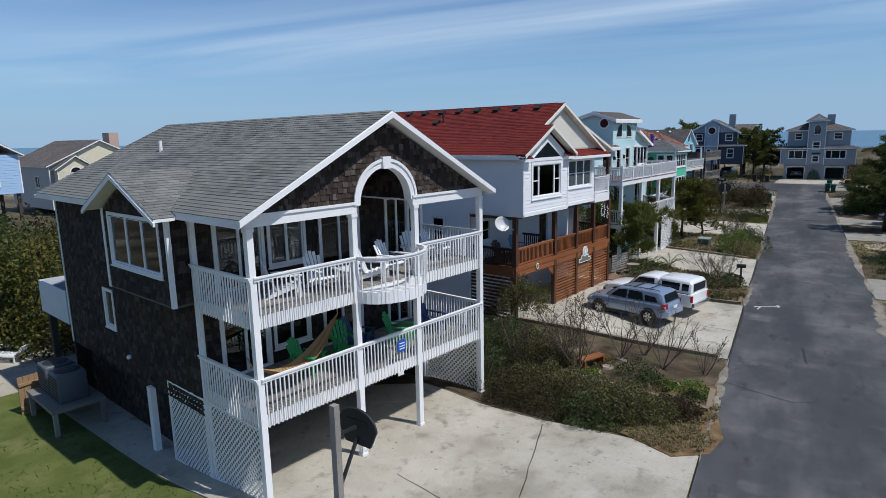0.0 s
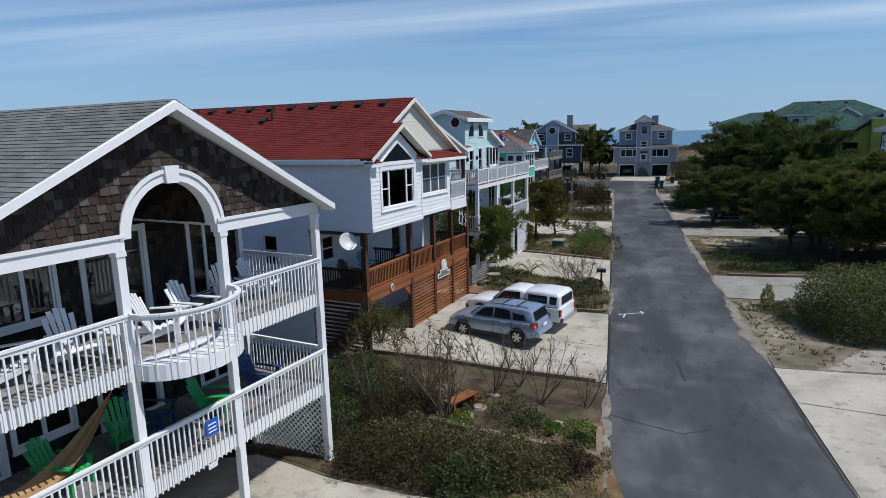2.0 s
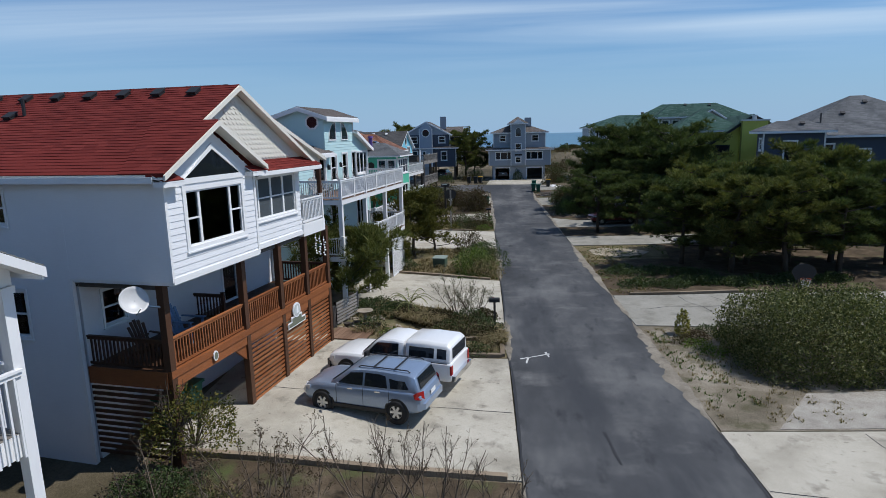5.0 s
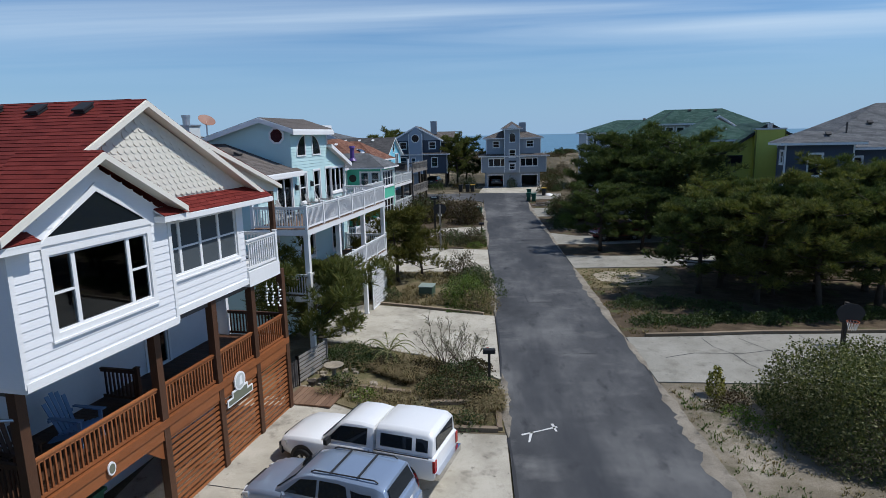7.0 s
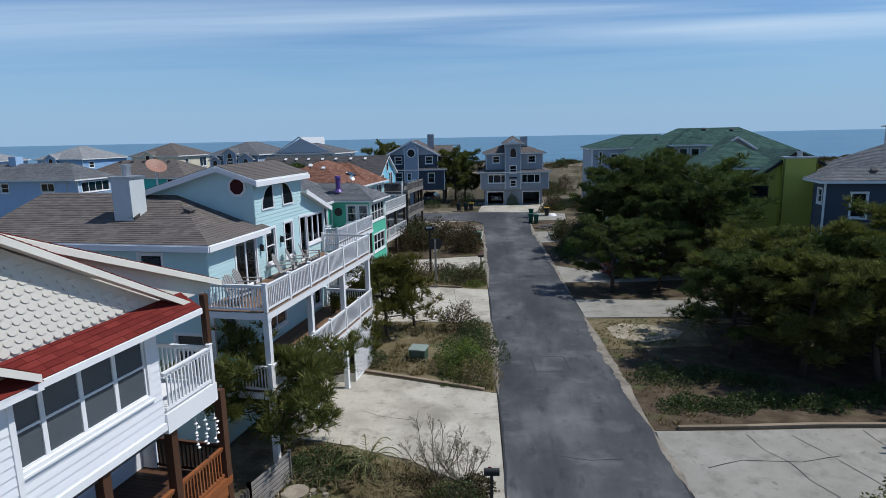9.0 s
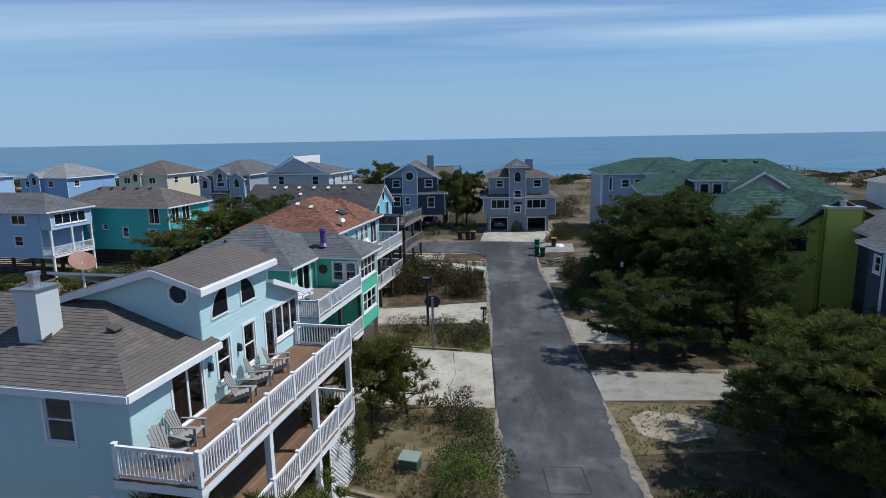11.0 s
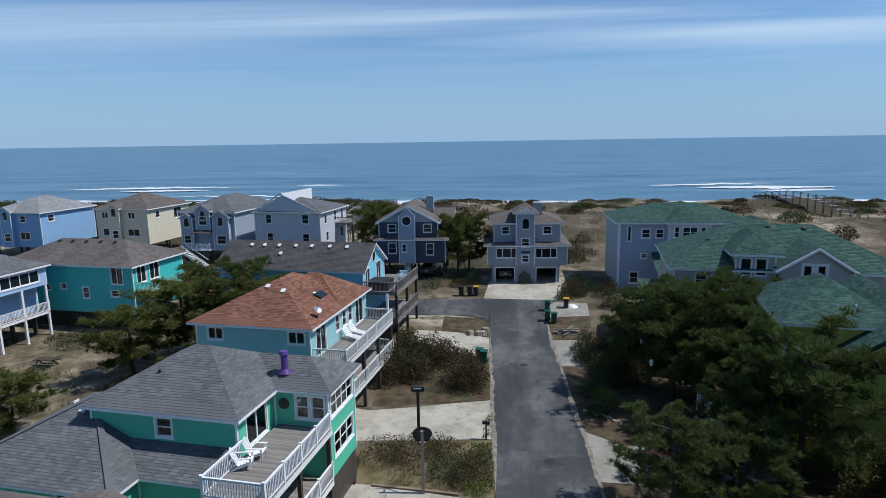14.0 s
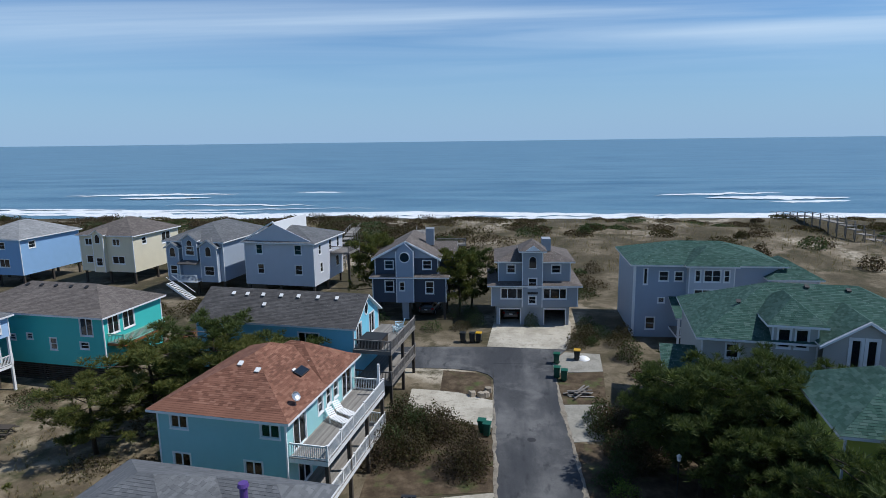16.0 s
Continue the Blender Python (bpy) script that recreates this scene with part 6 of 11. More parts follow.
def rust_roof_house():
    H = thing("beach_house", (*RO, 0), RY_, "sea green beach house with a rust shingle hip roof", "house")
    box_walls(H, -16.4, -7.95, 23.7, 34.3, 1.9, 6.95, SEA, [("n", -15.5, -14.4, 5.8, 6.6, ((0, 0.5), (0.5, 1)), False), ("n", -9.5, -8.35, 5.8, 6.6, ((0, 0.5), (0.5, 1)), False), ("n", -15.5, -14.4, 3.3, 4.15, ((0, 0.5), (0.5, 1)), False), ("n", -10.7, -9.6, 3.3, 4.15, ((0, 0.5), (0.5, 1)), False)]
              + [("r", 24.6, 26.2, 4.6, 6.6, ((0, 0.5), (0.5, 1)), False), ("r", 28.0, 28.7, 5.3, 6.5), ("r", 29.3, 30.0, 5.3, 6.5), ("r", 30.5, 31.2, 5.3, 6.5), ("r", 32.0, 33.6, 4.6, 6.6, ((0, 0.5), (0.5, 1)), False), ("r", 25.0, 26.6, 2.0, 3.9, ((0, 0.5), (0.5, 1)), False)], 0.17)
    hip(H, -16.4, -7.95, 23.7, 34.3, 7.0, 2.2, ROOF_RUST, 0.45, single=120)
    hip(H, -14, -8.1, 29.0, 34.0, 7.15, 1.75, ROOF_RUST, 0.3, name="cross_roof", edge=ROOF_RUST)
    k = math.degrees(math.atan(2.2 / 4.7))
    for x, y in ((-12.6, 27.0), (-11.2, 26.6), (-9.6, 28.3), (-9.4, 30.3)):
        zz = 7.0 + 2.2 * min((y - 23.25), (-7.5 - x)) / 4.7
        vent_box(H, x, y, zz + 0.02, (k, 0, 0) if y - 23.25 < -7.5 - x else (0, k, 0), WHITE_OLD)
    g = Geo().box(-0.32, -0.6, 0.0, 0.32, 0.6, 0.1)
    g.moved(pose(-9.3, 28.6, 7.88, 0, k, 0))
    s = part("skylight", g, NAVY_IN, H, "dark framed roof skylight")
    part("pane", Geo().box(-0.27, -0.55, 0.1, 0.27, 0.55, 0.11).moved(pose(-9.3, 28.6, 7.88, 0, k, 0)), DGLASS, s)
    g = Geo()
    g.lathe([(0.0, 0.0), (0.12, 0.01), (0.22, 0.045), (0.3, 0.1), (0.29, 0.105), (0.2, 0.055), (0.0, 0.012)], 16)
    g.moved(pose(-8.0, 25.2, 7.75, 55, 0, 70))
    d = part("satellite_dish", g, TIN, H, "small grey satellite dish on the roof edge")
    part("mast", Geo().tube([(-8.0, 25.2, 7.2), (-8.0, 25.2, 7.75)], 0.025, 6), TIN, d)
    for z in (4.55, 1.95):
        deck(H, -7.95, 23.9, -5.5, 34.0, z, WOOD_GREY, WHITE_OLD, along="y", rim_h=0.3)
        ps = [23.96 + 9.98 * i / 5 for i in range(6)]
        for i, (p, q) in enumerate(zip(ps, ps[1:])):
            railing(H, (-5.56, p), (-5.56, q), z, 0.92, 0.13, WHITE_OLD, (True, i == 4), 0, 0.035, 0.1)
        railing(H, (-5.56, 23.96), (-7.9, 23.96), z, 0.92, 0.13, WHITE_OLD, (False, False), 0, 0.035, 0.1)
        railing(H, (-5.56, 33.94), (-7.9, 33.94), z, 0.92, 0.13, WHITE_OLD, (False, False), 0, 0.035, 0.1)
    for y in (24.1, 27.4, 30.6, 33.8):
        post(H, -5.65, y, 0.0, 4.3, 0.22, PILE, "piling", False)
        post(H, -8.2, y, 0.0, 1.9, 0.25, PILE, "piling", False)
        post(H, -15.8, y, 0.0, 1.9, 0.25, PILE, "piling", False)
    part("post", Geo().box(-5.75, 33.2, 4.5, -5.6, 33.35, 6.9), WHITE, H)
    return H


H5 = rust_roof_house()
for y in (28.6, 29.7):
    lounger(local(RO, RY_, -6.9, y, 4.55), RY_ + 155)


def sky_house():
    H = thing("beach_house", (*RO, 0), RY_, "sky blue beach house with a dark grey gable roof", "house")
    box_walls(H, -25.5, -10.4, 40.5, 46.7, 2.4, 7.1, SKYBLUE, [("n", -15.5, -13.6, 4.8, 6.3, ((0, 0.33), (0.33, 0.67), (0.67, 1)), False), ("r", 41.1, 42.3, 5.2, 7.0, ((0, 0.5), (0.5, 1)), False), ("r", 44.3, 45.6, 5.25, 7.1, ((0, 0.5), (0.5, 1)), False)], 0.2, tops={"r": (43.6, 9.05), "b": (43.6, 9.05)})
    gable(H, -25.5, -10.4, 40.5, 46.7, 7.0, 2.2, ROOF_DARK, "x", 0.35)
    fr = Face((-10.4, 0), (0, 1), (1, 0))
    shape_window(H, fr, [(43.6 + 0.4 * math.cos(math.pi * i / 6), 7.9 + 0.55 * math.sin(math.pi * i / 6)) for i in range(12)], 0.08)
    k = math.degrees(math.atan(2.2 / 3.45))
    for i, x in enumerate((-23, -21.6, -20, -18.2, -16.5, -14.6, -12.8)):
        vent_box(H, x, 42.9, 8.83, (k, 0, 0), WHITE_OLD)
    vent_box(H, -19.4, 41.9, 8.2, (k, 0, 0), WHITE_OLD, "skylight")
    for z in (5.2, 2.5):
        deck(H, -10.4, 40.2, -7.0, 47.6, z, WOOD_GREY, WOOD_GREY, along="y", rim_h=0.3)
        ps = [40.26 + 7.3 * i / 4 for i in range(5)]
        for i, (p, q) in enumerate(zip(ps, ps[1:])):
            railing(H, (-7.06, p), (-7.06, q), z, 0.92, 0.13, WOOD_GREY, (True, i == 3), 0, 0.04, 0.1)
        railing(H, (-7.06, 40.26), (-10.3, 40.26), z, 0.92, 0.13, WOOD_GREY, (False, False), 0, 0.04, 0.1)
    for y in (40.4, 43.9, 47.3):
        post(H, -7.15, y, 0.3, 4.9, 0.24, PILE, "piling", False)
        post(H, -10.6, y, 0.3, 2.4, 0.24, PILE, "piling", False)
        post(H, -18, y - 0.5, 0.2, 2.4, 0.24, PILE, "piling", False)
        post(H, -25, y - 0.5, 0.2, 2.4, 0.24, PILE, "piling", False)
    return H


H6 = sky_house()
T = thing("hot_tub", local(RO, RY_, -9.0, 41.6, 5.2), RY_, "dark covered hot tub on a wooden deck", "hot tub")
part("cabinet", Geo().box(-0.95, -0.95, 0, 0.95, 0.95, 0.75), PILE, T)
part("cover", Geo().prism([(-1.0, -1.0, 0.75), (1.0, -1.0, 0.75), (1.0, 1.0, 0.75), (-1.0, 1.0, 0.75)], (0, 0, 0.1)), NAVY_IN, T)
for x, y, r, c in ((-8.0, 45.4, 150, (0.6, 0.75, 0.8)), (-8.2, 46.6, 200, (0.5, 0.7, 0.8))):
    adirondack(local(RO, RY_, x, y, 5.2), RY_ + r, paint("pale blue resin %g" % c[0], c, 0.4), "pale blue deck chair on a grey deck", "pale blue deck chairs")

# ---- houses round the street's end, on the dune line and across the road ----
GREYBLUE = paint("grey-blue siding", (0.30, 0.335, 0.37), 0.55, 0.06, (0.3, 0.3, 3))
NAVY = paint("navy siding", (0.045, 0.06, 0.09), 0.55, 0.08, (0.3, 0.3, 3))
STEEL = paint("steel blue siding", (0.33, 0.385, 0.46), 0.55, 0.06, (0.3, 0.3, 3))
PALEBLUE = paint("pale blue siding", (0.36, 0.52, 0.72), 0.55, 0.06, (0.3, 0.3, 3))
CORNFLOWER = paint("cornflower blue siding", (0.25, 0.42, 0.64), 0.55, 0.06, (0.3, 0.3, 3))
CREAM = paint("cream siding", (0.68, 0.62, 0.46), 0.55, 0.06, (0.3, 0.3, 3))
PALEGREY = paint("pale grey siding", (0.52, 0.54, 0.58), 0.55, 0.05, (0.3, 0.3, 3))
YELLOW = paint("lime yellow siding", (0.54, 0.54, 0.10), 0.55, 0.08, (0.3, 0.3, 3))
BEIGE = paint("warm grey siding", (0.44, 0.43, 0.40), 0.55, 0.05, (0.3, 0.3, 3))
ROOF_PALE = pieces("pale grey asphalt shingles", [(0.25, 0.255, 0.255), (0.3, 0.305, 0.305), (0.35, 0.355, 0.355)], 0.95, (1, 1, 1), 40)


def piles(H, xs, ys, z0, z1, mat=None, w=0.28):
    for x in xs:
        for y in ys:
            part("piling", Geo().box(x - w / 2, y - w / 2, z0, x + w / 2, y + w / 2, z1), mat or PILE, H)


def grey_house():
    H = thing("beach_house", (3.3, 109.5, 0), 0, "grey-blue three-storey beach house with a central tower over carports", "house")
    G2 = DGLASS
    B = 1.2
    # ground floor with two carport openings
    fn = Face((0, 0), (1, 0), (0, -1))
    wall(H, fn, [(-4.4, B), (3.9, B), (3.9, 3.55), (-4.4, 3.55)], [(-4.1, -1.6, B, 3.2), (1.0, 3.6, B, 3.2)], GREYBLUE, "lap", 0.22)
    for a, b in ((-4.1, -1.6), (1.0, 3.6)):
        g = Geo()
        for q in ((a, a + 0.1, B, 3.2), (b - 0.1, b, B, 3.2), (a + 0.1, b - 0.1, 3.05, 3.2)):
            fn.slab(g, *q, -0.05, 0.06)
        part("carport_frame", g, WHITE, H)
    for x, nx in ((-4.4, -1), (3.9, 1)):
        wall(H, Face((x, 0), (0, 1), (nx, 0)), [(0.0, B), (7.5, B), (7.5, 3.55), (0.0, 3.55)], [], GREYBLUE, "lap", 0.22)
    wall(H, Face((0, 7.5), (1, 0), (0, 1)), [(-4.4, B), (3.9, B), (3.9, 3.55), (-4.4, 3.55)], [], GREYBLUE, "lap", 0.22)
    win3 = ((0, 0.29), (0.29, 0.71), (0.71, 1))
    box_walls(H, -5.0, 4.8, -0.4, 8.0, 3.5, 6.1, GREYBLUE, [("n", -3.9, -1.35, 4.45, 5.6, win3, False), ("n", 0.95, 3.5, 4.45, 5.6, win3, False), ("n", -0.75, 0.2, 3.75, 4.6), ("r", 1.0, 2.2, 4.4, 5.6)], 0.22, glass=G2)
    box_walls(H, -4.2, 4.0, 0.4, 7.6, 6.1, 8.65, GREYBLUE, [("n", -3.2, -2.3, 7.3, 8.2), ("n", 1.9, 2.9, 7.3, 8.2)], 0.22, glass=G2)
    hip(H, -5.0, 4.8, -0.4, 8.0, 6.05, 0.9, ROOF_BROWN, 0.5, name="skirt_roof")
    hip(H, -4.2, 4.0, 0.4, 7.6, 8.7, 1.5, ROOF_BROWN, 0.5)
    T = box_walls(H, -1.5, 0.75, -0.75, 2.6, 3.5, 10.1, GREYBLUE, [("n", -0.8, 0.1, 5.85, 6.9), ("n", -0.75, 0.05, 3.95, 4.8)], 0.22, glass=G2)
    shape_window(H, T["n"], [(-0.75, 8.1), (0.05, 8.1)] + [(-0.35 + 0.4 * math.cos(math.pi * i / 6), 9.0 + 0.4 * math.sin(math.pi * i / 6)) for i in range(7)], 0.09)
    hip(H, -1.5, 0.75, -0.75, 2.6, 10.1, 1.05, ROOF_BROWN, 0.45, name="tower_roof")
    part("dormer_pediment", Geo().prism([(-1.2, -1.22, 10.15), (0.5, -1.22, 10.15), (-0.35, -1.22, 10.75)], (0, 0.08, 0)), WHITE, H)
    part("belvedere", Geo().box(0.9, 2.0, 9.6, 1.9, 3.6, 11.0), GREYBLUE, H)
    part("sign_board", Geo().box(-0.9, -0.8, 5.05, 0.25, -0.76, 5.3), NAVY_IN, H, "dark name board, blank bars")
    return H


def navy_house():
    H = thing("beach_house", (-11.5, 111, 0), 0, "navy beach house with grey gables and white trim", "house")
    box_walls(H, -4.4, 4.4, 0, 9, 3.4, 6.5, NAVY, [("n", -2.9, -1.9, 4.7, 6.0), ("n", 2.0, 2.9, 4.5, 5.9), ("r", 2, 3.0, 4.6, 5.9)], 0.22, glass=DGLASS)
    box_walls(H, -4.2, 3.4, 0.8, 9, 6.5, 8.6, NAVY, [("n", -3.0, -2.0, 7.3, 8.3), ("n", 1.6, 2.6, 7.3, 8.3)], 0.22, glass=DGLASS)
    hip(H, -4.4, 4.4, 0, 9, 6.5, 0.75, ROOF_BROWN, 0.4, name="skirt_roof")
    f = Face((0, 0.8), (1, 0), (0, -1))
    part("gable_wall", f.plate(Geo(), [(-4.2, 8.6), (3.4, 8.6), (-0.6, 10.7)], -0.1, 0.0), STEEL, H)
    gable(H, -4.2, 3.4, 0.8, 9, 8.6, 2.2, ROOF_BROWN, "y", 0.4)
    gable_trim(H, f, -4.6, 3.8, 8.5, -0.4, 10.75, 0.4, 0.48, 0.2)
    gable(H, 2.0, 5.2, 3.5, 8.0, 8.3, 1.6, ROOF_BROWN, "x", 0.35, name="side_roof")
    wall(H, Face((5.2, 0), (0, 1), (1, 0)), [(3.5, 3.4), (8.0, 3.4), (8.0, 8.3), (5.75, 9.7), (3.5, 8.3)], [(5.0, 6.3, 6.6, 8.0)], PALEGREY, "lap", 0.22, name="side_wall")
    wall(H, Face((0, 3.5), (1, 0), (0, -1)), [(3.4, 6.5), (5.2, 6.5), (5.2, 8.3), (3.4, 8.3)], [], NAVY, "lap", 0.22, name="side_wall")
    t = Face((0, -0.25), (1, 0), (0, -1))
    box_walls(H, -1.5, 0.55, -0.25, 1.0, 3.4, 9.6, STEEL, [("n", -1.1, -0.55, 4.9, 5.9)], 0.22, glass=DGLASS)
    part("tower_peak", t.plate(Geo(), [(-1.5, 9.6), (0.55, 9.6), (-0.47, 10.65)], -0.2, 0.02), STEEL, H)
    shape_window(H, t, [(-0.47 + 0.55 * math.cos(math.pi * i / 9), 8.9 + 0.55 * math.sin(math.pi * i / 9)) for i in range(18)], 0.1, label="round white framed window")
    part("chimney", Geo().box(1.6, 4.8, 9.5, 2.6, 5.8, 11.6), GREYBLUE, H)
    part("roof_deck", Geo().box(2.8, 7.5, 8.9, 6.5, 9.5, 9.0), WOOD_GREY, H)
    railing(H, (2.8, 7.55), (6.5, 7.55), 9.0, 0.9, 0.15, WOOD_GREY, (True, True), 0, 0.04, each=False)
    piles(H, (-4.2, 0, 4.2), (0.3, 4.5, 8.7), 0.9, 3.4)
    part("pilaster", Geo().box(-0.9, 0.1, 0.9, -0.1, 0.5, 3.4), GREYBLUE, H)
    return H


def block_house(at, yaw, w, d, zb, z0, ze, rise, mat, roofm, label, wins, roof_kind="hip", extra=None, lower=None):
    """A plain dune-line house on piles: wins for box_walls; its near face looks towards -y."""
    H = thing("beach_house", (at[0], at[1], 0), yaw, label, "house", "houses on the dune line")
    box_walls(H, -w / 2, w / 2, 0, d, z0, ze, mat, wins, 0.24, glass=DGLASS)
    if roof_kind == "hip":
        hip(H, -w / 2, w / 2, 0, d, ze, rise, roofm, 0.45, course=0.2)
    else:
        gable(H, -w / 2, w / 2, 0, d, ze, rise, roofm, roof_kind, 0.4, course=0.2)
    piles(H, (-w / 2 + 0.3, 0, w / 2 - 0.3), (0.3, d / 2, d - 0.3), zb, z0)
    if extra:
        extra(H)
    return H


GREY_HOUSE, NAVY_HOUSE = grey_house(), navy_house()


def gable_bay(H, x, wd, z0, ze, mat, roofm, d=0.7):
    """A projecting gabled bay on the near face with an arched window."""
    box_walls(H, x - wd / 2, x + wd / 2, -d, 0.3, z0, ze, mat, [("n", x - wd * 0.28, x + wd * 0.28, z0 + 1.0, z0 + 2.2)], 0.24, glass=DGLASS)
    f = Face((0, -d), (1, 0), (0, -1))
    part("gable_wall", f.plate(Geo(), [(x - wd / 2, ze), (x + wd / 2, ze), (x, ze + wd * 0.38)], -0.1, 0.0), mat, H)
    gable(H, x - wd / 2, x + wd / 2, -d, 3.0, ze, wd * 0.42, roofm, "y", 0.3, name="bay_roof", course=0.2)
    shape_window(H, f, [(x - 0.4, ze - 1.3), (x + 0.4, ze - 1.3)] + [(x + 0.4 * math.cos(math.pi * i / 6), ze - 0.4 + 0.4 * math.sin(math.pi * i / 6)) for i in range(7)], 0.1)


pair = ((0, 0.5), (0.5, 1))
block_house((-77, 126.5), -9, 9.5, 11, 0.6, 3.0, 8.6, 2.2, CORNFLOWER, ROOF_PALE, "cornflower blue beach house with a pale grey roof", [("n", -3.8, -2.8, 7.0, 8.0), ("n", 0.9, 1.9, 7.0, 8.0), ("n", 0.6, 2.4, 4.2, 5.4, pair, False), ("r", 1.5, 2.6, 7.0, 8.0)], extra=lambda H: gable_bay(H, -1.2, 2.0, 3.0, 8.7, CORNFLOWER, ROOF_PALE))
block_house((-60.5, 128.5), -9, 9.5, 10.5, 0.8, 3.1, 8.8, 2.2, CREAM, ROOF_BROWN, "cream beach house with a brown hip roof", [("n", -3.8, -2.6, 7.2, 8.2, pair, False), ("n", 1.2, 2.4, 7.2, 8.2, pair, False), ("n", -3.8, -1.6, 4.4, 5.5, pair, False), ("n", 0.9, 3.0, 4.4, 5.5, pair, False), ("r", 2.0, 2.9, 7.2, 8.2), ("r", 6.5, 8.5, 6.6, 8.3, pair, False)], extra=lambda H: gable_bay(H, -0.9, 1.9, 3.1, 8.9, CREAM, ROOF_BROWN))


def steel_extra(H):
    gable_bay(H, -0.3, 2.3, 6.0, 9.1, STEEL, ROOF_SLATE)
    gable_bay(H, 2.6, 2.6, 3.2, 8.2, STEEL, ROOF_SLATE)
    gable_bay(H, -3.1, 1.9, 3.2, 8.0, STEEL, ROOF_SLATE)
    part("porch_roof", Geo().prism([(-1.8, -1.8, 5.8), (1.2, -1.8, 5.8), (1.2, 0, 6.4), (-1.8, 0, 6.4)], (0, 0, 0.1)), ROOF_DARK, H)
    part("porch_floor", Geo().box(-1.8, -1.8, 3.3, 1.2, 0, 3.45), WHITE, H)
    railing(H, (-1.8, -1.75), (1.2, -1.75), 3.45, 0.9, 0.2, WHITE, (True, True), 0, 0.05, each=False)
    for i in range(12):
        part("stair_tread", Geo().box(-2.6 + 0.3 * i, -3.2, 3.3 - 0.19 * i, -2.3 + 0.3 * i, -2.0, 3.35 - 0.19 * i), WHITE, H)
    for y in (-3.2, -2.0):
        part("stair_rail", Geo().bar((-2.6, y, 4.25), (1.0, y, 2.0), 0.06, 0.08), WHITE, H)
        part("stair_string", Geo().bar((-2.6, y, 3.3), (1.0, y, 1.05), 0.06, 0.3), WHITE, H)


block_house((-43.5, 122.5), -9, 9.0, 13, 0.8, 3.2, 8.9, 2.1, STEEL, ROOF_SLATE, "grey-blue beach house with white-trimmed gables and outside stairs", [("r", 6.0, 6.7, 5.4, 6.6), ("n", -4.2, -3.4, 4.2, 5.4)], extra=steel_extra)


def pale_extra(H):
    part("parapet", Geo().prism([(-0.7, 0.0, 9.2), (-0.7, 10, 9.2), (-0.7, 10, 11.6), (-0.7, 0.0, 11.6)], (0.2, 0, 0)), WHITE, H)
    f = Face((0, -0.02), (1, 0), (0, -1))
    part("gable_wall", f.plate(Geo(), [(-5.2, 8.9), (5.2, 8.9), (-0.5, 11.4)], -0.12, 0.0), PALEGREY, H)
    part("roof_edge", Geo().bar((-5.5, 0, 8.9), (-0.6, 0, 11.7), 0.25, 0.18), WHITE, H)
    deck(H, 5.2, 5.5, 8.2, 9.8, 6.6, WOOD_GREY, WOOD_GREY)
    railing(H, (8.1, 5.5), (8.1, 9.8), 6.6, 0.9, 0.15, WOOD_GREY, (True, True), 0, 0.04, each=False)
    railing(H, (5.2, 5.55), (8.1, 5.55), 6.6, 0.9, 0.15, WOOD_GREY, (False, False), 0, 0.04, each=False)
    piles(H, (8.0,), (5.7, 9.6), 1.0, 6.5)


PALE = block_house((-31.0, 121.5), -9, 10.4, 10, 1.0, 2.8, 8.9, 1.7, PALEGREY, ROOF_SLATE, "pale grey beach house with a white stepped roofline", [("n", -3.4, -2.5, 7.2, 8.5), ("n", 2.4, 3.4, 7.2, 8.5), ("n", -3.3, -2.4, 4.4, 5.7), ("n", 2.4, 3.4, 4.4, 5.7), ("r", 1.6, 2.4, 7.0, 8.3), ("r", 5.2, 6.0, 7.0, 8.5), ("r", 8.0, 8.8, 7.0, 8.5), ("r", 2.0, 2.8, 4.4, 5.7), ("r", 7.5, 8.5, 4.2, 5.7)], "hip", pale_extra)


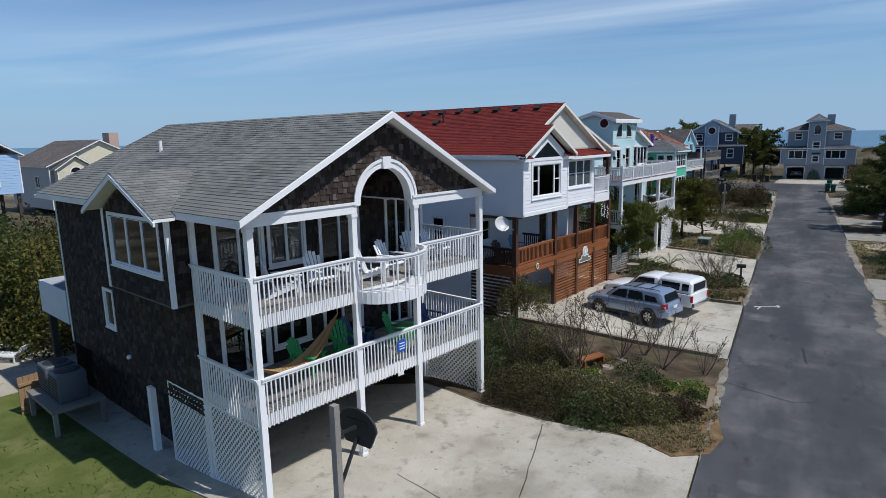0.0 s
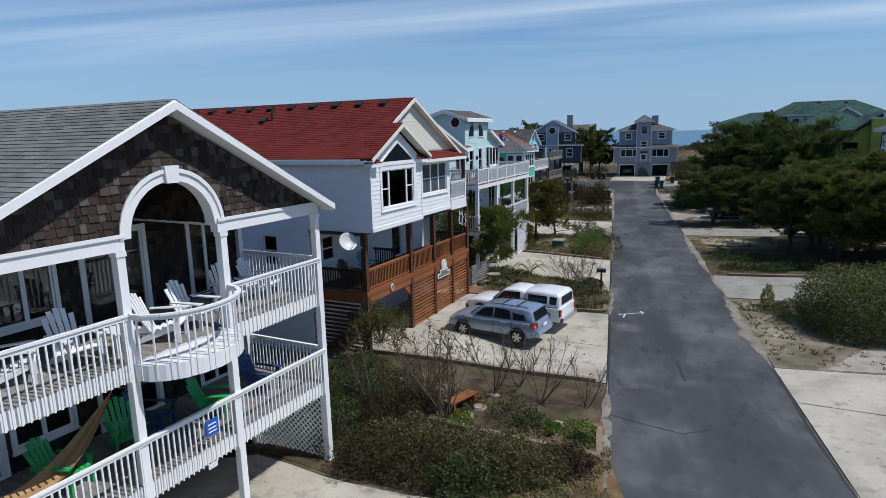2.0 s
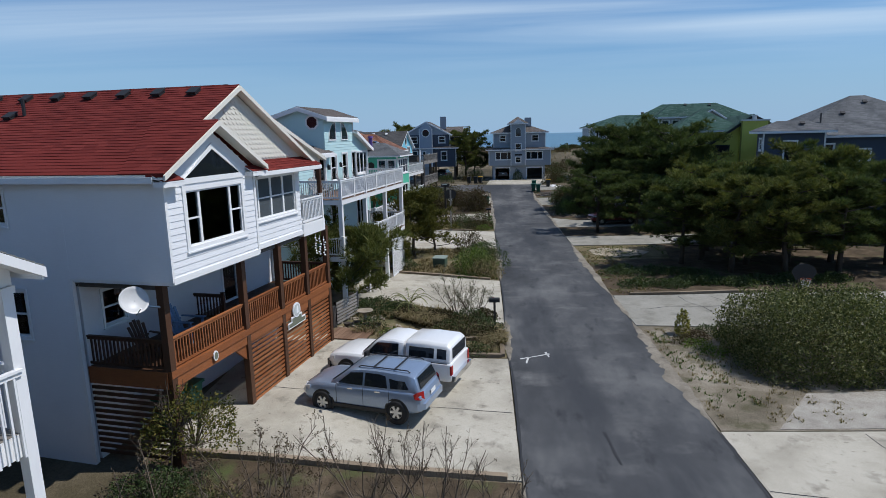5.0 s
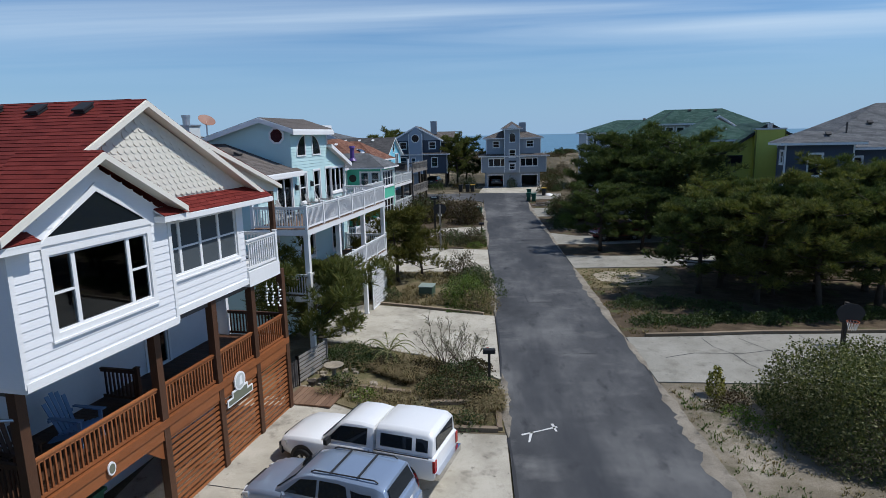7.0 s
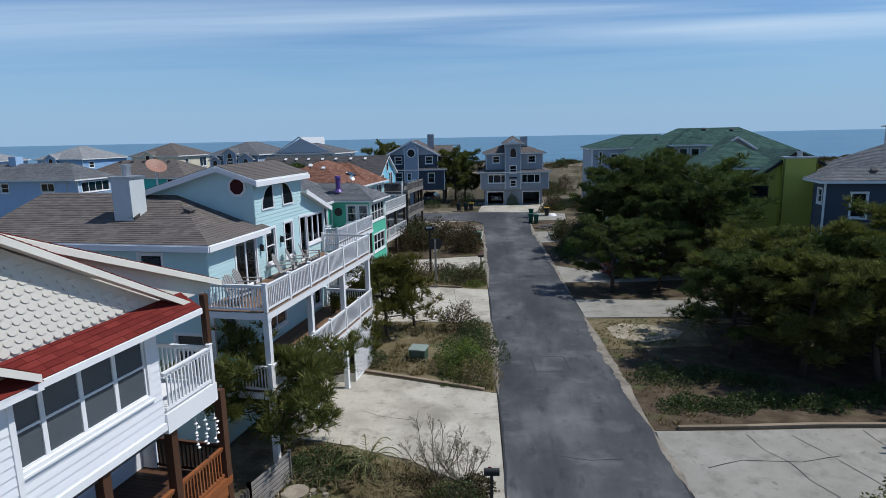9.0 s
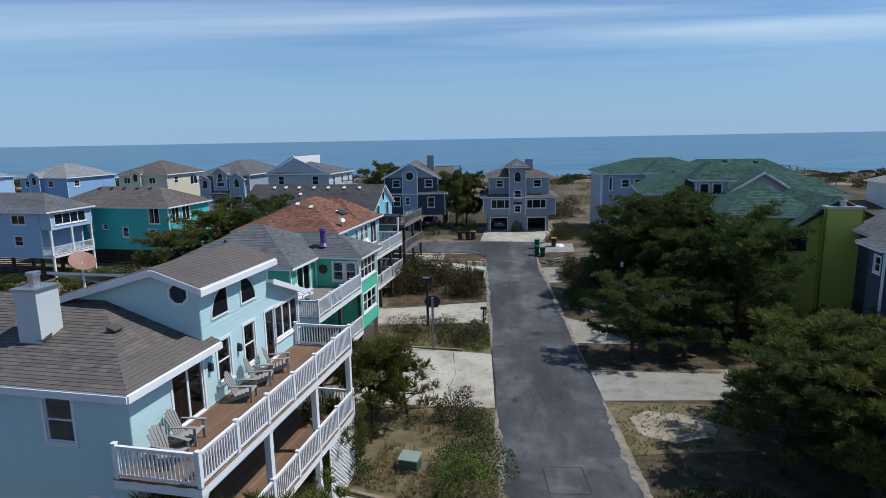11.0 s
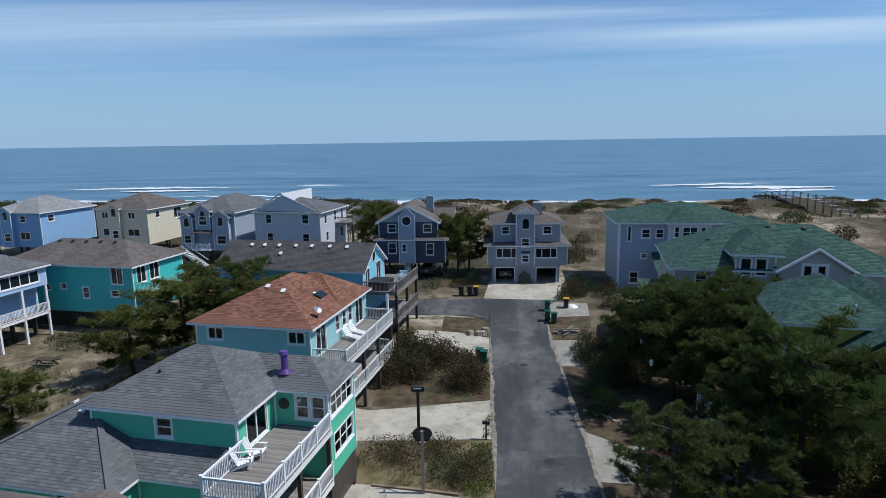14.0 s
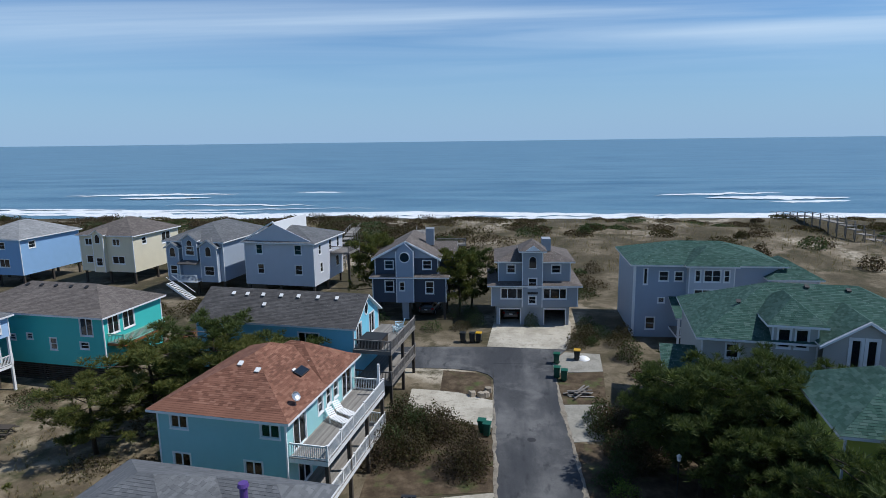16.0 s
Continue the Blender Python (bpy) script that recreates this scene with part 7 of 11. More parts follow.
def teal_house():
    H = thing("beach_house", local(RO, RY_, 2.2, -2.6, 0.15), RY_, "turquoise beach house with a brown-grey hip roof on dark piles", "house")
    F_ = [("n", -48.0, -47.2, 6.3, 6.9), ("n", -39.0, -37.7, 5.0, 6.7, pair, False), ("n", -47.3, -46.6, 4.1, 4.6), ("n", -45.2, -44.6, 4.3, 4.8), ("n", -42.6, -41.9, 3.4, 4.5), ("n", -39.2, -38.3, 3.7, 4.3), ("n", -50, -49.0, 4.1, 4.6), ("r", 42.3, 43.6, 5.0, 6.8, pair, False), ("r", 44.2, 45.6, 5.0, 6.8, pair, False)]
    box_walls(H, -52, -36.5, 41.7, 49.5, 1.9, 6.9, TURQ, F_, 0.22, glass=DGLASS)
    hip(H, -52, -36.5, 41.7, 49.5, 6.9, 2.0, ROOF_BROWN, 0.45, course=0.18)
    for x in (-48, -46.3, -44.6, -42.8, -41):
        vent_box(H, x, 45.0, 8.65, (25, 0, 0))
    deck(H, -36.5, 42.0, -34.6, 47.5, 4.3, WOOD_GREY, WOOD_RED)
    railing(H, (-34.65, 42.0), (-34.65, 47.5), 4.3, 0.9, 0.15, paint("mint rail", (0.25, 0.6, 0.45)), (True, True), 0, 0.04, each=False)
    railing(H, (-34.65, 42.05), (-36.5, 42.05), 4.3, 0.9, 0.15, MATS["mint rail"], (False, False), 0, 0.04, each=False)
    deck(H, -34.6, 47.0, -27.5, 52.0, 2.6, WOOD_RED, WOOD_RED)
    railing(H, (-34.6, 47.1), (-27.6, 47.1), 2.6, 0.9, 0.15, WOOD_RED, (True, True), 0, 0.04, each=False)
    piles(H, (-51.7, -47.8, -43.9, -40.2, -36.8), (42.0, 45.6, 49.2), -0.2, 1.9)
    z = 0.2
    while z < 1.8:
        part("slat", Geo().box(-51.9, 41.75, z, -36.6, 41.8, z + 0.1), PILE, H)
        z += 0.2
    return H


teal_house()


def blue_left():
    H = thing("beach_house", local(RO, RY_, -6.0, 2.6, 0), RY_, "pale blue beach house with white porches", "house")
    box_walls(H, -52, -38.0, 29.0, 34.4, 2.4, 7.4, PALEBLUE, [("n", -41.5, -39.8, 6.0, 6.9, pair, False), ("n", -47, -46, 5.9, 6.9), ("n", -41.4, -40.4, 3.7, 4.7), ("r", 29.5, 33.6, 5.9, 7.0, ((0, 0.25), (0.25, 0.5), (0.5, 0.75), (0.75, 1)), False)], 0.22, glass=DGLASS)
    hip(H, -52, -36.6, 28.6, 34.4, 7.4, 1.7, ROOF_SLATE, 0.4, course=0.18)
    box_walls(H, -38.0, -36.6, 29.0, 34.4, 5.4, 7.4, PALEBLUE, [("r", 29.5, 33.6, 5.9, 7.0, ((0, 0.25), (0.25, 0.5), (0.5, 0.75), (0.75, 1)), False)], 0.22, glass=DGLASS)
    deck(H, -38, 28.8, -36.6, 34.4, 2.7, WOOD_GREY, WHITE)
    railing(H, (-36.65, 28.8), (-36.65, 34.4), 2.7, 0.95, 0.14, WHITE, (True, True), 0, 0.04, each=False)
    railing(H, (-36.65, 28.85), (-38, 28.85), 2.7, 0.95, 0.14, WHITE, (False, False), 0, 0.04, each=False)
    for y in (28.9, 31.6, 34.3):
        post(H, -36.7, y, 0.0, 5.4, 0.2, WHITE)
    piles(H, (-51.5, -45, -38.5), (29.2, 31.7, 34.2), -0.1, 2.4)
    part("chimney", Geo().box(-47.6, 31.0, 7.6, -46.6, 32.0, 9.9), PALEBLUE, H)
    z = 0.2
    while z < 2.3:
        part("slat", Geo().box(-51.9, 29.02, z, -38.1, 29.06, z + 0.1), PILE, H)
        z += 0.2
    return H


blue_left()


def green_roof_house():
    H = thing("beach_house", (13, 83, 0), -10, "large warm grey beach house with green hip roofs", "house")
    # near wing
    box_walls(H, 0.0, 16.5, 0.6, 11, 0.0, 8.7, BEIGE, [("n", 1.6, 2.4, 7.2, 8.2), ("n", 3.7, 4.5, 7.0, 8.1), ("n", 8.6, 10.4, 6.4, 8.2, ((0, 0.45), (0.55, 1)), False), ("n", 5.0, 6.6, 4.6, 5.6, pair, False), ("n", 8.5, 10.5, 3.2, 4.6, pair, False), ("n", 12, 13.5, 6.5, 8.2, pair, False)], 0.24, glass=DGLASS)
    hip(H, 0.0, 16.5, 0.6, 11, 8.7, 2.9, ROOF_GREEN, 0.5, course=0.18)
    # dormer block
    box_walls(H, 4.4, 7.2, 0.3, 4, 6.5, 10.0, BEIGE, [("n", 4.75, 5.5, 8.3, 9.6, ((0, 1),), False), ("n", 5.85, 6.6, 8.3, 9.6, ((0, 1),), False)], 0.24, glass=DGLASS)
    hip(H, 4.2, 7.4, 0.1, 5.5, 10.0, 1.5, ROOF_GREEN, 0.3, name="dormer_roof", course=0.18)
    # front gable
    f = Face((0, -0.3), (1, 0), (0, -1))
    wall(H, f, [(7.4, 3.0), (12.2, 3.0), (12.2, 9.0), (9.8, 10.7), (7.4, 9.0)], [(9.0, 9.55, 6.9, 9.3), (9.95, 10.5, 6.9, 9.3)], BEIGE, "lap", 0.24)
    for a, b in ((9.0, 9.55), (9.95, 10.5)):
        window(H, f, a, b, 6.9, 9.3, rail=False, trim=0.18, glass=DGLASS)
    gable(H, 7.4, 12.2, -0.3, 7, 8.95, 1.8, ROOF_GREEN, "y", 0.4, name="gable_roof", course=0.18)
    gable_trim(H, f, 7.0, 12.6, 8.85, 9.8, 10.7, 0.4, 0.48, 0.18)
    wall(H, Face((12.2, 0), (0, 1), (1, 0)), [(-0.3, 3.0), (0.7, 3.0), (0.7, 9.0), (-0.3, 9.0)], [], BEIGE, "lap", 0.24)
    for x, y in ((2.8, 3.6), (5.6, 2.6), (7.8, 5.4), (10.5, 5.2)):
        vent_box(H, x, y, 8.7 + 2.9 * min(5.7, y - 0.1) / 5.7 + 0.05 if x != 5.6 else 11.0, (27, 0, 0), NAVY_IN)
    # small entry roof at the corner
    roof(H, [[(-2.6, -0.6, 5.6), (0.2, -0.6, 5.6), (0.2, 3.4, 7.0), (-2.6, 3.4, 7.0)]], ROOF_GREEN, 0.18, 0.34, 0.12, True, name="porch_roof", edge=WHITE)
    for x in (-2.4, -0.2):
        post(H, x, -0.4, 0.0, 5.6, 0.2, WHITE)
    return H


def green_roof_back():
    H = thing("beach_house", (13.6, 106, 0), -3, "grey-blue three-storey beach house with a green roof", "house")
    box_walls(H, 0, 15, 0, 10, 1.0, 9.2, STEEL, [("n", 1.0, 1.35, 7.0, 8.7, ((0, 1),), False), ("n", 2.6, 3.5, 7.4, 8.4), ("n", 4.2, 5.0, 7.4, 8.4), ("n", 2.6, 3.2, 5.0, 5.5), ("n", 1.4, 2.3, 2.0, 3.3)], 0.24, glass=DGLASS)
    hip(H, 0, 15, 0, 10, 9.2, 1.75, ROOF_GREEN, 0.5, course=0.18)
    box_walls(H, 5.4, 9.9, -1.0, 3, 5.6, 9.3, PALEGREY, [("n", 6.0, 6.5, 7.6, 8.8), ("n", 6.9, 8.5, 7.6, 8.8, ((0, 0.5), (0.5, 1)), True), ("n", 8.9, 9.4, 7.6, 8.8), ("n", 6.0, 9.2, 5.9, 6.7, ((0, 0.25), (0.25, 0.5), (0.5, 0.75), (0.75, 1)), False)], 0.24, glass=DGLASS)
    hip(H, 5.4, 9.9, -1.0, 4.5, 9.3, 1.6, ROOF_GREEN, 0.4, name="bay_roof", course=0.18)
    box_walls(H, 14.2, 18.2, -1.0, 5, 5.6, 8.0, PALEGREY, [("n", 14.8, 17.8, 6.4, 7.6, ((0, 0.25), (0.25, 0.5), (0.5, 0.75), (0.75, 1)), True)], 0.24, glass=DGLASS)
    hip(H, 13.5, 18.2, -1.0, 6, 8.0, 1.6, ROOF_GREEN, 0.4, name="bay_roof", course=0.18)
    roof(H, [[(3.6, -3.6, 4.3), (8.4, -3.6, 4.3), (8.4, -0.1, 5.7), (3.6, -0.1, 5.7)]], ROOF_GREEN, 0.18, 0.34, 0.1, True, name="porch_roof", edge=WHITE)
    deck(H, 3.8, -3.4, 8.2, 0, 2.4, WOOD_GREY, WHITE)
    railing(H, (3.9, -3.35), (8.1, -3.35), 2.4, 0.9, 0.16, WHITE, (True, True), 0, 0.04, each=False)
    for x in (4.0, 8.0):
        post(H, x, -3.3, 0.8, 4.3, 0.2, WHITE)
    part("corner_board", Geo().box(-0.1, -0.08, 1.0, 0.16, 0.1, 9.1), WHITE, H)
    return H


green_roof_house(), green_roof_back()


def yellow_house():
    H = thing("beach_house", (19.2, 67.35, 0), -10, "lime yellow beach house with a sloping green roof and chimney", "house")
    f = Face((0, 0), (1, 0), (0, -1))
    K = 0.7
    wall(H, f, [(-5.0, 1.0), (4.6, 1.0), (4.6, 8.25), (2.0, 9.65), (-5.0, 9.65 - 7.0 * K)], [(-0.9, 0.2, 6.35, 7.1)], YELLOW, "lap", 0.22)
    window(H, f, -0.9, 0.2, 6.35, 7.1, mat=NAVY_IN, rail=False, trim=0.07, glass=DGLASS)
    wall(H, Face((4.6, 0), (0, 1), (1, 0)), [(0, 1.0), (9, 1.0), (9, 8.2), (0, 8.2)], [], YELLOW, "lap", 0.22)
    wall(H, Face((-5.0, 0), (0, 1), (-1, 0)), [(0, 1.0), (9, 1.0), (9, 4.7), (0, 4.7)], [], YELLOW, "lap", 0.22)
    roof(H, [[(-5.5, 9.5, 9.78 - 7.5 * K), (-5.5, -0.4, 9.78 - 7.5 * K), (2.0, -0.4, 9.78), (2.0, 9.5, 9.78)], [(5.2, -0.4, 8.05), (5.2, 9.5, 8.05), (2.0, 9.5, 9.78), (2.0, -0.4, 9.78)]], ROOF_GREEN, 0.18, 0.34, 0.12, True, edge=NAVY_IN)
    for a, za in ((-5.5, 9.62 - 7.5 * K), (5.2, 7.9)):
        part("rake_board", Geo().bar((a, -0.42, za), (2.0, -0.42, 9.62), 0.05, 0.16), NAVY_IN, H)
    # the upper block behind, with its own hip
    box_walls(H, -4.4, 1.5, 1.6, 9.0, 6.0, 8.4, YELLOW, [], 0.22)
    hip(H, -4.4, 1.5, 1.6, 9.0, 8.45, 2.0, ROOF_GREEN, 0.4, name="upper_roof", course=0.18)
    for x, z in ((-2.6, 8.95), (-0.6, 9.15)):
        part("vent_pipe", Geo().tube([(x, 2.6, z - 0.3), (x, 2.6, z + 0.25)], 0.05, 8), WHITE_OLD, H)
    ch = part("chimney", Geo().box(1.0, -0.9, 1.0, 3.1, 0.0, 9.2), YELLOW, H, "yellow sided chimney with a metal cap")
    part("chimney_cap", Geo().box(0.9, -1.0, 9.2, 3.2, 0.1, 9.33), TIN, ch)
    part("flue", Geo().tube([(2.05, -0.45, 9.33), (2.05, -0.45, 9.62)], 0.2, 10), TIN, ch)
    part("flue_cap", Geo().tube([(2.05, -0.45, 9.62), (2.05, -0.45, 9.72)], 0.26, 10), TIN, ch)
    for x in (0.97, 3.1):
        part("chimney_board", Geo().box(x - 0.05, -0.95, 1.0, x + 0.05, -0.85, 9.2), paint("olive trim", (0.2, 0.2, 0.03)), ch)
    z = 1.3
    while z < 9.1:
        part("chimney_siding", Geo().prism([(1.02, -0.9, z), (3.05, -0.9, z), (3.05, -0.925, z), (1.02, -0.925, z)], (0, 0.012, 0.2)), YELLOW, ch)
        z += 0.22
    return H


yellow_house()


def navy_right():
    H = thing("beach_house", (18.0, 58.1, 0), -10, "navy blue beach house with a slate grey hip roof", "house")
    box_walls(H, 2.6, 14, 0.6, 11, 1.0, 7.9, NAVY, [("n", 4.4, 5.2, 5.9, 7.3), ("n", 6.6, 7.6, 5.2, 6.9), ("n", 9.5, 10.7, 5.2, 6.9), ("r", 2, 3.2, 5.2, 6.9)], 0.22, glass=DGLASS)
    hip(H, 2.6, 14, 0.6, 11, 7.95, 3.0, ROOF_SLATE, 0.5, course=0.17)
    box_walls(H, 0, 4.0, -1.2, 0.5, 1.0, 8.3, NAVY, [("b", -0.85, -0.2, 7.0, 7.8), ("n", 1.4, 2.2, 6.2, 7.6)], 0.22, glass=DGLASS)
    hip(H, 0, 4.2, -1.2, 0.9, 8.35, 0.7, ROOF_SLATE, 0.42, name="wing_roof", course=0.17)
    vent_box(H, 2.6, -0.7, 8.85, (25, 0, 0), ROOF_DARK)
    vent_box(H, 6.4, 3.0, 9.55, (28, 0, 0), ROOF_DARK)
    vent_box(H, 8.4, 4.6, 10.4, (28, 0, 0), ROOF_DARK)
    part("vent_pipe", Geo().tube([(4.6, 1.9, 8.8), (4.6, 1.9, 9.6)], 0.06, 8), ROOF_DARK, H)
    return H


navy_right()
H = thing("beach_house", (84, 142, 0), 20, "white three-storey beach house with porches on the dunes", "house")
box_walls(H, 0, 9, 0, 9, 2, 11.5, WHITE_OLD, [("n", 1, 3, 9, 10.6, pair, False), ("n", 5, 7.5, 9, 10.6, pair, False), ("n", 1, 7.5, 5.5, 7.2, ((0, 0.25), (0.25, 0.5), (0.5, 0.75), (0.75, 1)), False), ("b", 2, 7, 9, 10.6, pair, False), ("b", 2, 7, 5.5, 7.2, pair, False)], 0.3, glass=DGLASS)
hip(H, 0, 9, 0, 9, 11.5, 2.2, ROOF_PALE, 0.6, course=0.3)
H = thing("beach_house", (64, 128, 0), -10, "low white beach house behind the dunes", "house")
box_walls(H, 0, 12, 0, 8, 1, 5.5, WHITE_OLD, [("n", 1, 3, 3, 4.6, pair, False), ("n", 6, 8, 3, 4.6, pair, False)], 0.3, glass=DGLASS)
hip(H, 0, 12, 0, 8, 5.5, 1.8, ROOF_PALE, 0.5, course=0.3)
# houses far left, behind the brown house


def side_gable(H):
    """A low gabled porch bay with an arched window on the street face."""
    box_walls(H, 6.6, 8.2, 0.5, 4.6, 1.0, 5.9, CREAM, [("r", 1.5, 3.2, 3.9, 5.2, pair, False)], 0.24, glass=DGLASS)
    f = Face((8.2, 0), (0, 1), (1, 0))
    part("gable_wall", f.plate(Geo(), [(0.5, 5.9), (4.6, 5.9), (2.55, 7.3)], -0.1, 0.0), CREAM, H)
    gable(H, 5.0, 8.2, 0.5, 4.6, 5.95, 1.6, ROOF_BROWN, "x", 0.35, name="bay_roof", course=0.2)
    shape_window(H, f, [(2.55 + 0.6 * math.cos(math.pi * i / 8), 5.5 + 0.6 * math.sin(math.pi * i / 8)) for i in range(9)], 0.1)
    part("gable_wall", Face((7.0, 0), (0, 1), (1, 0)).plate(Geo(), [(0, 6.3), (12, 6.3), (6, 9.2)], -0.1, 0.0), CREAM, H)
    part("chimney", Geo().box(2.0, 8.6, 7.0, 4.0, 9.8, 10.3), paint("pink-tan chimney siding", (0.5, 0.36, 0.29), 0.7), H)


block_house((-84.6, 41.1), -9, 14, 12, -1, 1.0, 6.3, 3.1, BEIGE, ROOF_BROWN, "warm grey house with a brown roof and cream gables", [("n", -4, -3, 3.6, 5), ("n", 2, 3.4, 3.6, 5, pair, False)], "x", extra=side_gable)
block_house((-69.4, 25.9), -9, 11, 5, -1, 4.4, 8.0, 1.7, PALEBLUE, ROOF_BROWN, "pale blue house with a grey roof and white trim", [("n", 2.4, 4.4, 5.2, 7.2, pair, False), ("r", 1.2, 3.2, 5.2, 7.2, pair, False), ("n", -1, 1, 5.2, 7.2, pair, False)], "x")
block_house((-98, 118), -9, 11, 10, 0.5, 2.6, 7.6, 2.0, SKYBLUE, ROOF_PALE, "bright blue beach house with white trim", [("n", -4, -3, 5.6, 6.8), ("n", 1, 2, 5.6, 6.8), ("r", 2, 3.2, 5.6, 6.8)])
block_house((-101, 132), -9, 11, 10, 0.5, 2.8, 8.3, 2.0, PALEBLUE, ROOF_PALE, "pale blue beach house with a grey roof", [("n", -4, -3, 5.6, 6.8), ("n", 1, 2, 5.6, 6.8), ("r", 2, 3.2, 5.6, 6.8)])
# wooden stairs and walks over the dunes
for at, yaw, n in (((67, 149), 8, 14), ((-12, 128), 6, 12), ((-26, 134), 4, 9)):
    B = thing("dune_boardwalk", (at[0], at[1], 0), yaw, "weathered wooden boardwalk over the dunes", "boardwalk", "dune boardwalks")
    for i in range(n):
        z = 3.2 + 2.6 * math.sin(min(1.0, i / 6) * math.pi / 2) - (0.3 * max(0, i - 9))
        part("walk_panel", Geo().box(-0.8, i * 2.4, z, 0.8, i * 2.4 + 2.35, z + 0.12), WOOD_GREY, B)
        for s in (-0.8, 0.8):
            part("walk_post", Geo().box(s - 0.07, i * 2.4, z - 3.5, s + 0.07, i * 2.4 + 0.14, z + 1.0), WOOD_GREY, B)
            part("walk_rail", Geo().box(s - 0.03, i * 2.4, z + 0.9, s + 0.03, i * 2.4 + 2.4, z + 0.98), WOOD_GREY, B)

# ---- plants ----
PINE_G = leafy("pine needles", [(0.046, 0.066, 0.022), (0.068, 0.098, 0.03), (0.1, 0.132, 0.039), (0.15, 0.168, 0.053)], 0.8)
PINE_Y = leafy("yellow-green pine needles", [(0.05, 0.06, 0.016), (0.09, 0.10, 0.022), (0.14, 0.13, 0.03), (0.2, 0.165, 0.035)], 0.8)
PINE_O = leafy("olive pine needles", [(0.06, 0.08, 0.024), (0.108, 0.13, 0.035), (0.16, 0.17, 0.044), (0.22, 0.2, 0.058)], 0.8)
LEAF_DARK = leafy("dark shrub leaves", [(0.04, 0.06, 0.02), (0.06, 0.09, 0.03), (0.09, 0.12, 0.04)], 0.6)
LEAF_PALE = leafy("pale hedge leaves", [(0.06, 0.08, 0.025), (0.13, 0.15, 0.05), (0.24, 0.245, 0.10), (0.44, 0.41, 0.22)], 0.45, 0.35)
LEAF_BROWN = leafy("brown winter leaves", [(0.035, 0.026, 0.013), (0.065, 0.048, 0.022), (0.10, 0.078, 0.035), (0.06, 0.075, 0.025)], 0.85)
LEAF_OLIVE = leafy("olive shrub leaves", [(0.065, 0.068, 0.026), (0.115, 0.116, 0.042), (0.18, 0.17, 0.065), (0.14, 0.1, 0.052)], 0.75)
LEAF_HEDGE = leafy("clipped hedge leaves", [(0.05, 0.066, 0.02), (0.09, 0.108, 0.034), (0.155, 0.163, 0.058), (0.3, 0.285, 0.13)], 0.6)
LEAF_RUST = leafy("russet dune shrub", [(0.05, 0.034, 0.02), (0.085, 0.058, 0.034), (0.12, 0.085, 0.052), (0.07, 0.068, 0.03)], 0.85)
LEAF_LIME = leafy("lime green leaves", [(0.07, 0.12, 0.02), (0.13, 0.2, 0.035), (0.22, 0.26, 0.05)], 0.6)
BLADE_TAN = leafy("tan grass blades", [(0.16, 0.12, 0.06), (0.24, 0.185, 0.10), (0.32, 0.255, 0.14), (0.13, 0.13, 0.05)], 0.85)
BLADE_GREEN = leafy("green grass blades", [(0.045, 0.075, 0.016), (0.075, 0.12, 0.025), (0.12, 0.16, 0.04)], 0.8)
BARK = pieces("grey-brown bark", [(0.07, 0.055, 0.042), (0.10, 0.08, 0.062)], 0.95, (3, 3, 0.6), 10, rel=0.6)
TWIG = pieces("bare twigs", [(0.10, 0.075, 0.055), (0.15, 0.115, 0.085), (0.2, 0.16, 0.12)], 0.9, (3, 3, 1), 10)


def rdir(r, up=0.0):
    v = Vector((r.gauss(0, 1), r.gauss(0, 1), r.gauss(0, 1) + up))
    return v.normalized() if v.length > 1e-6 else Vector((0, 0, 1))


def needle_tuft(g, p, out, L, r, n=13):
    out = out.normalized()
    for _ in range(n):
        d = (out + rdir(r) * 0.75).normalized()
        s = d.cross(rdir(r)).normalized() * (L * 0.05)
        q = p + d * (L * r.uniform(0.7, 1.15))
        g.add([p - s, p + s, q + s * 0.35, q - s * 0.35], [(0, 1, 2, 3)])


def leaf(g, p, size, r, flat=0.0):
    a = rdir(r)
    c = a.cross(rdir(r))
    if c.length < 1e-3:
        return
    c = c.normalized()
    g.add([p - a * size, p - c * size * 0.5, p + a * size, p + c * size * 0.5], [(0, 1, 2, 3)])


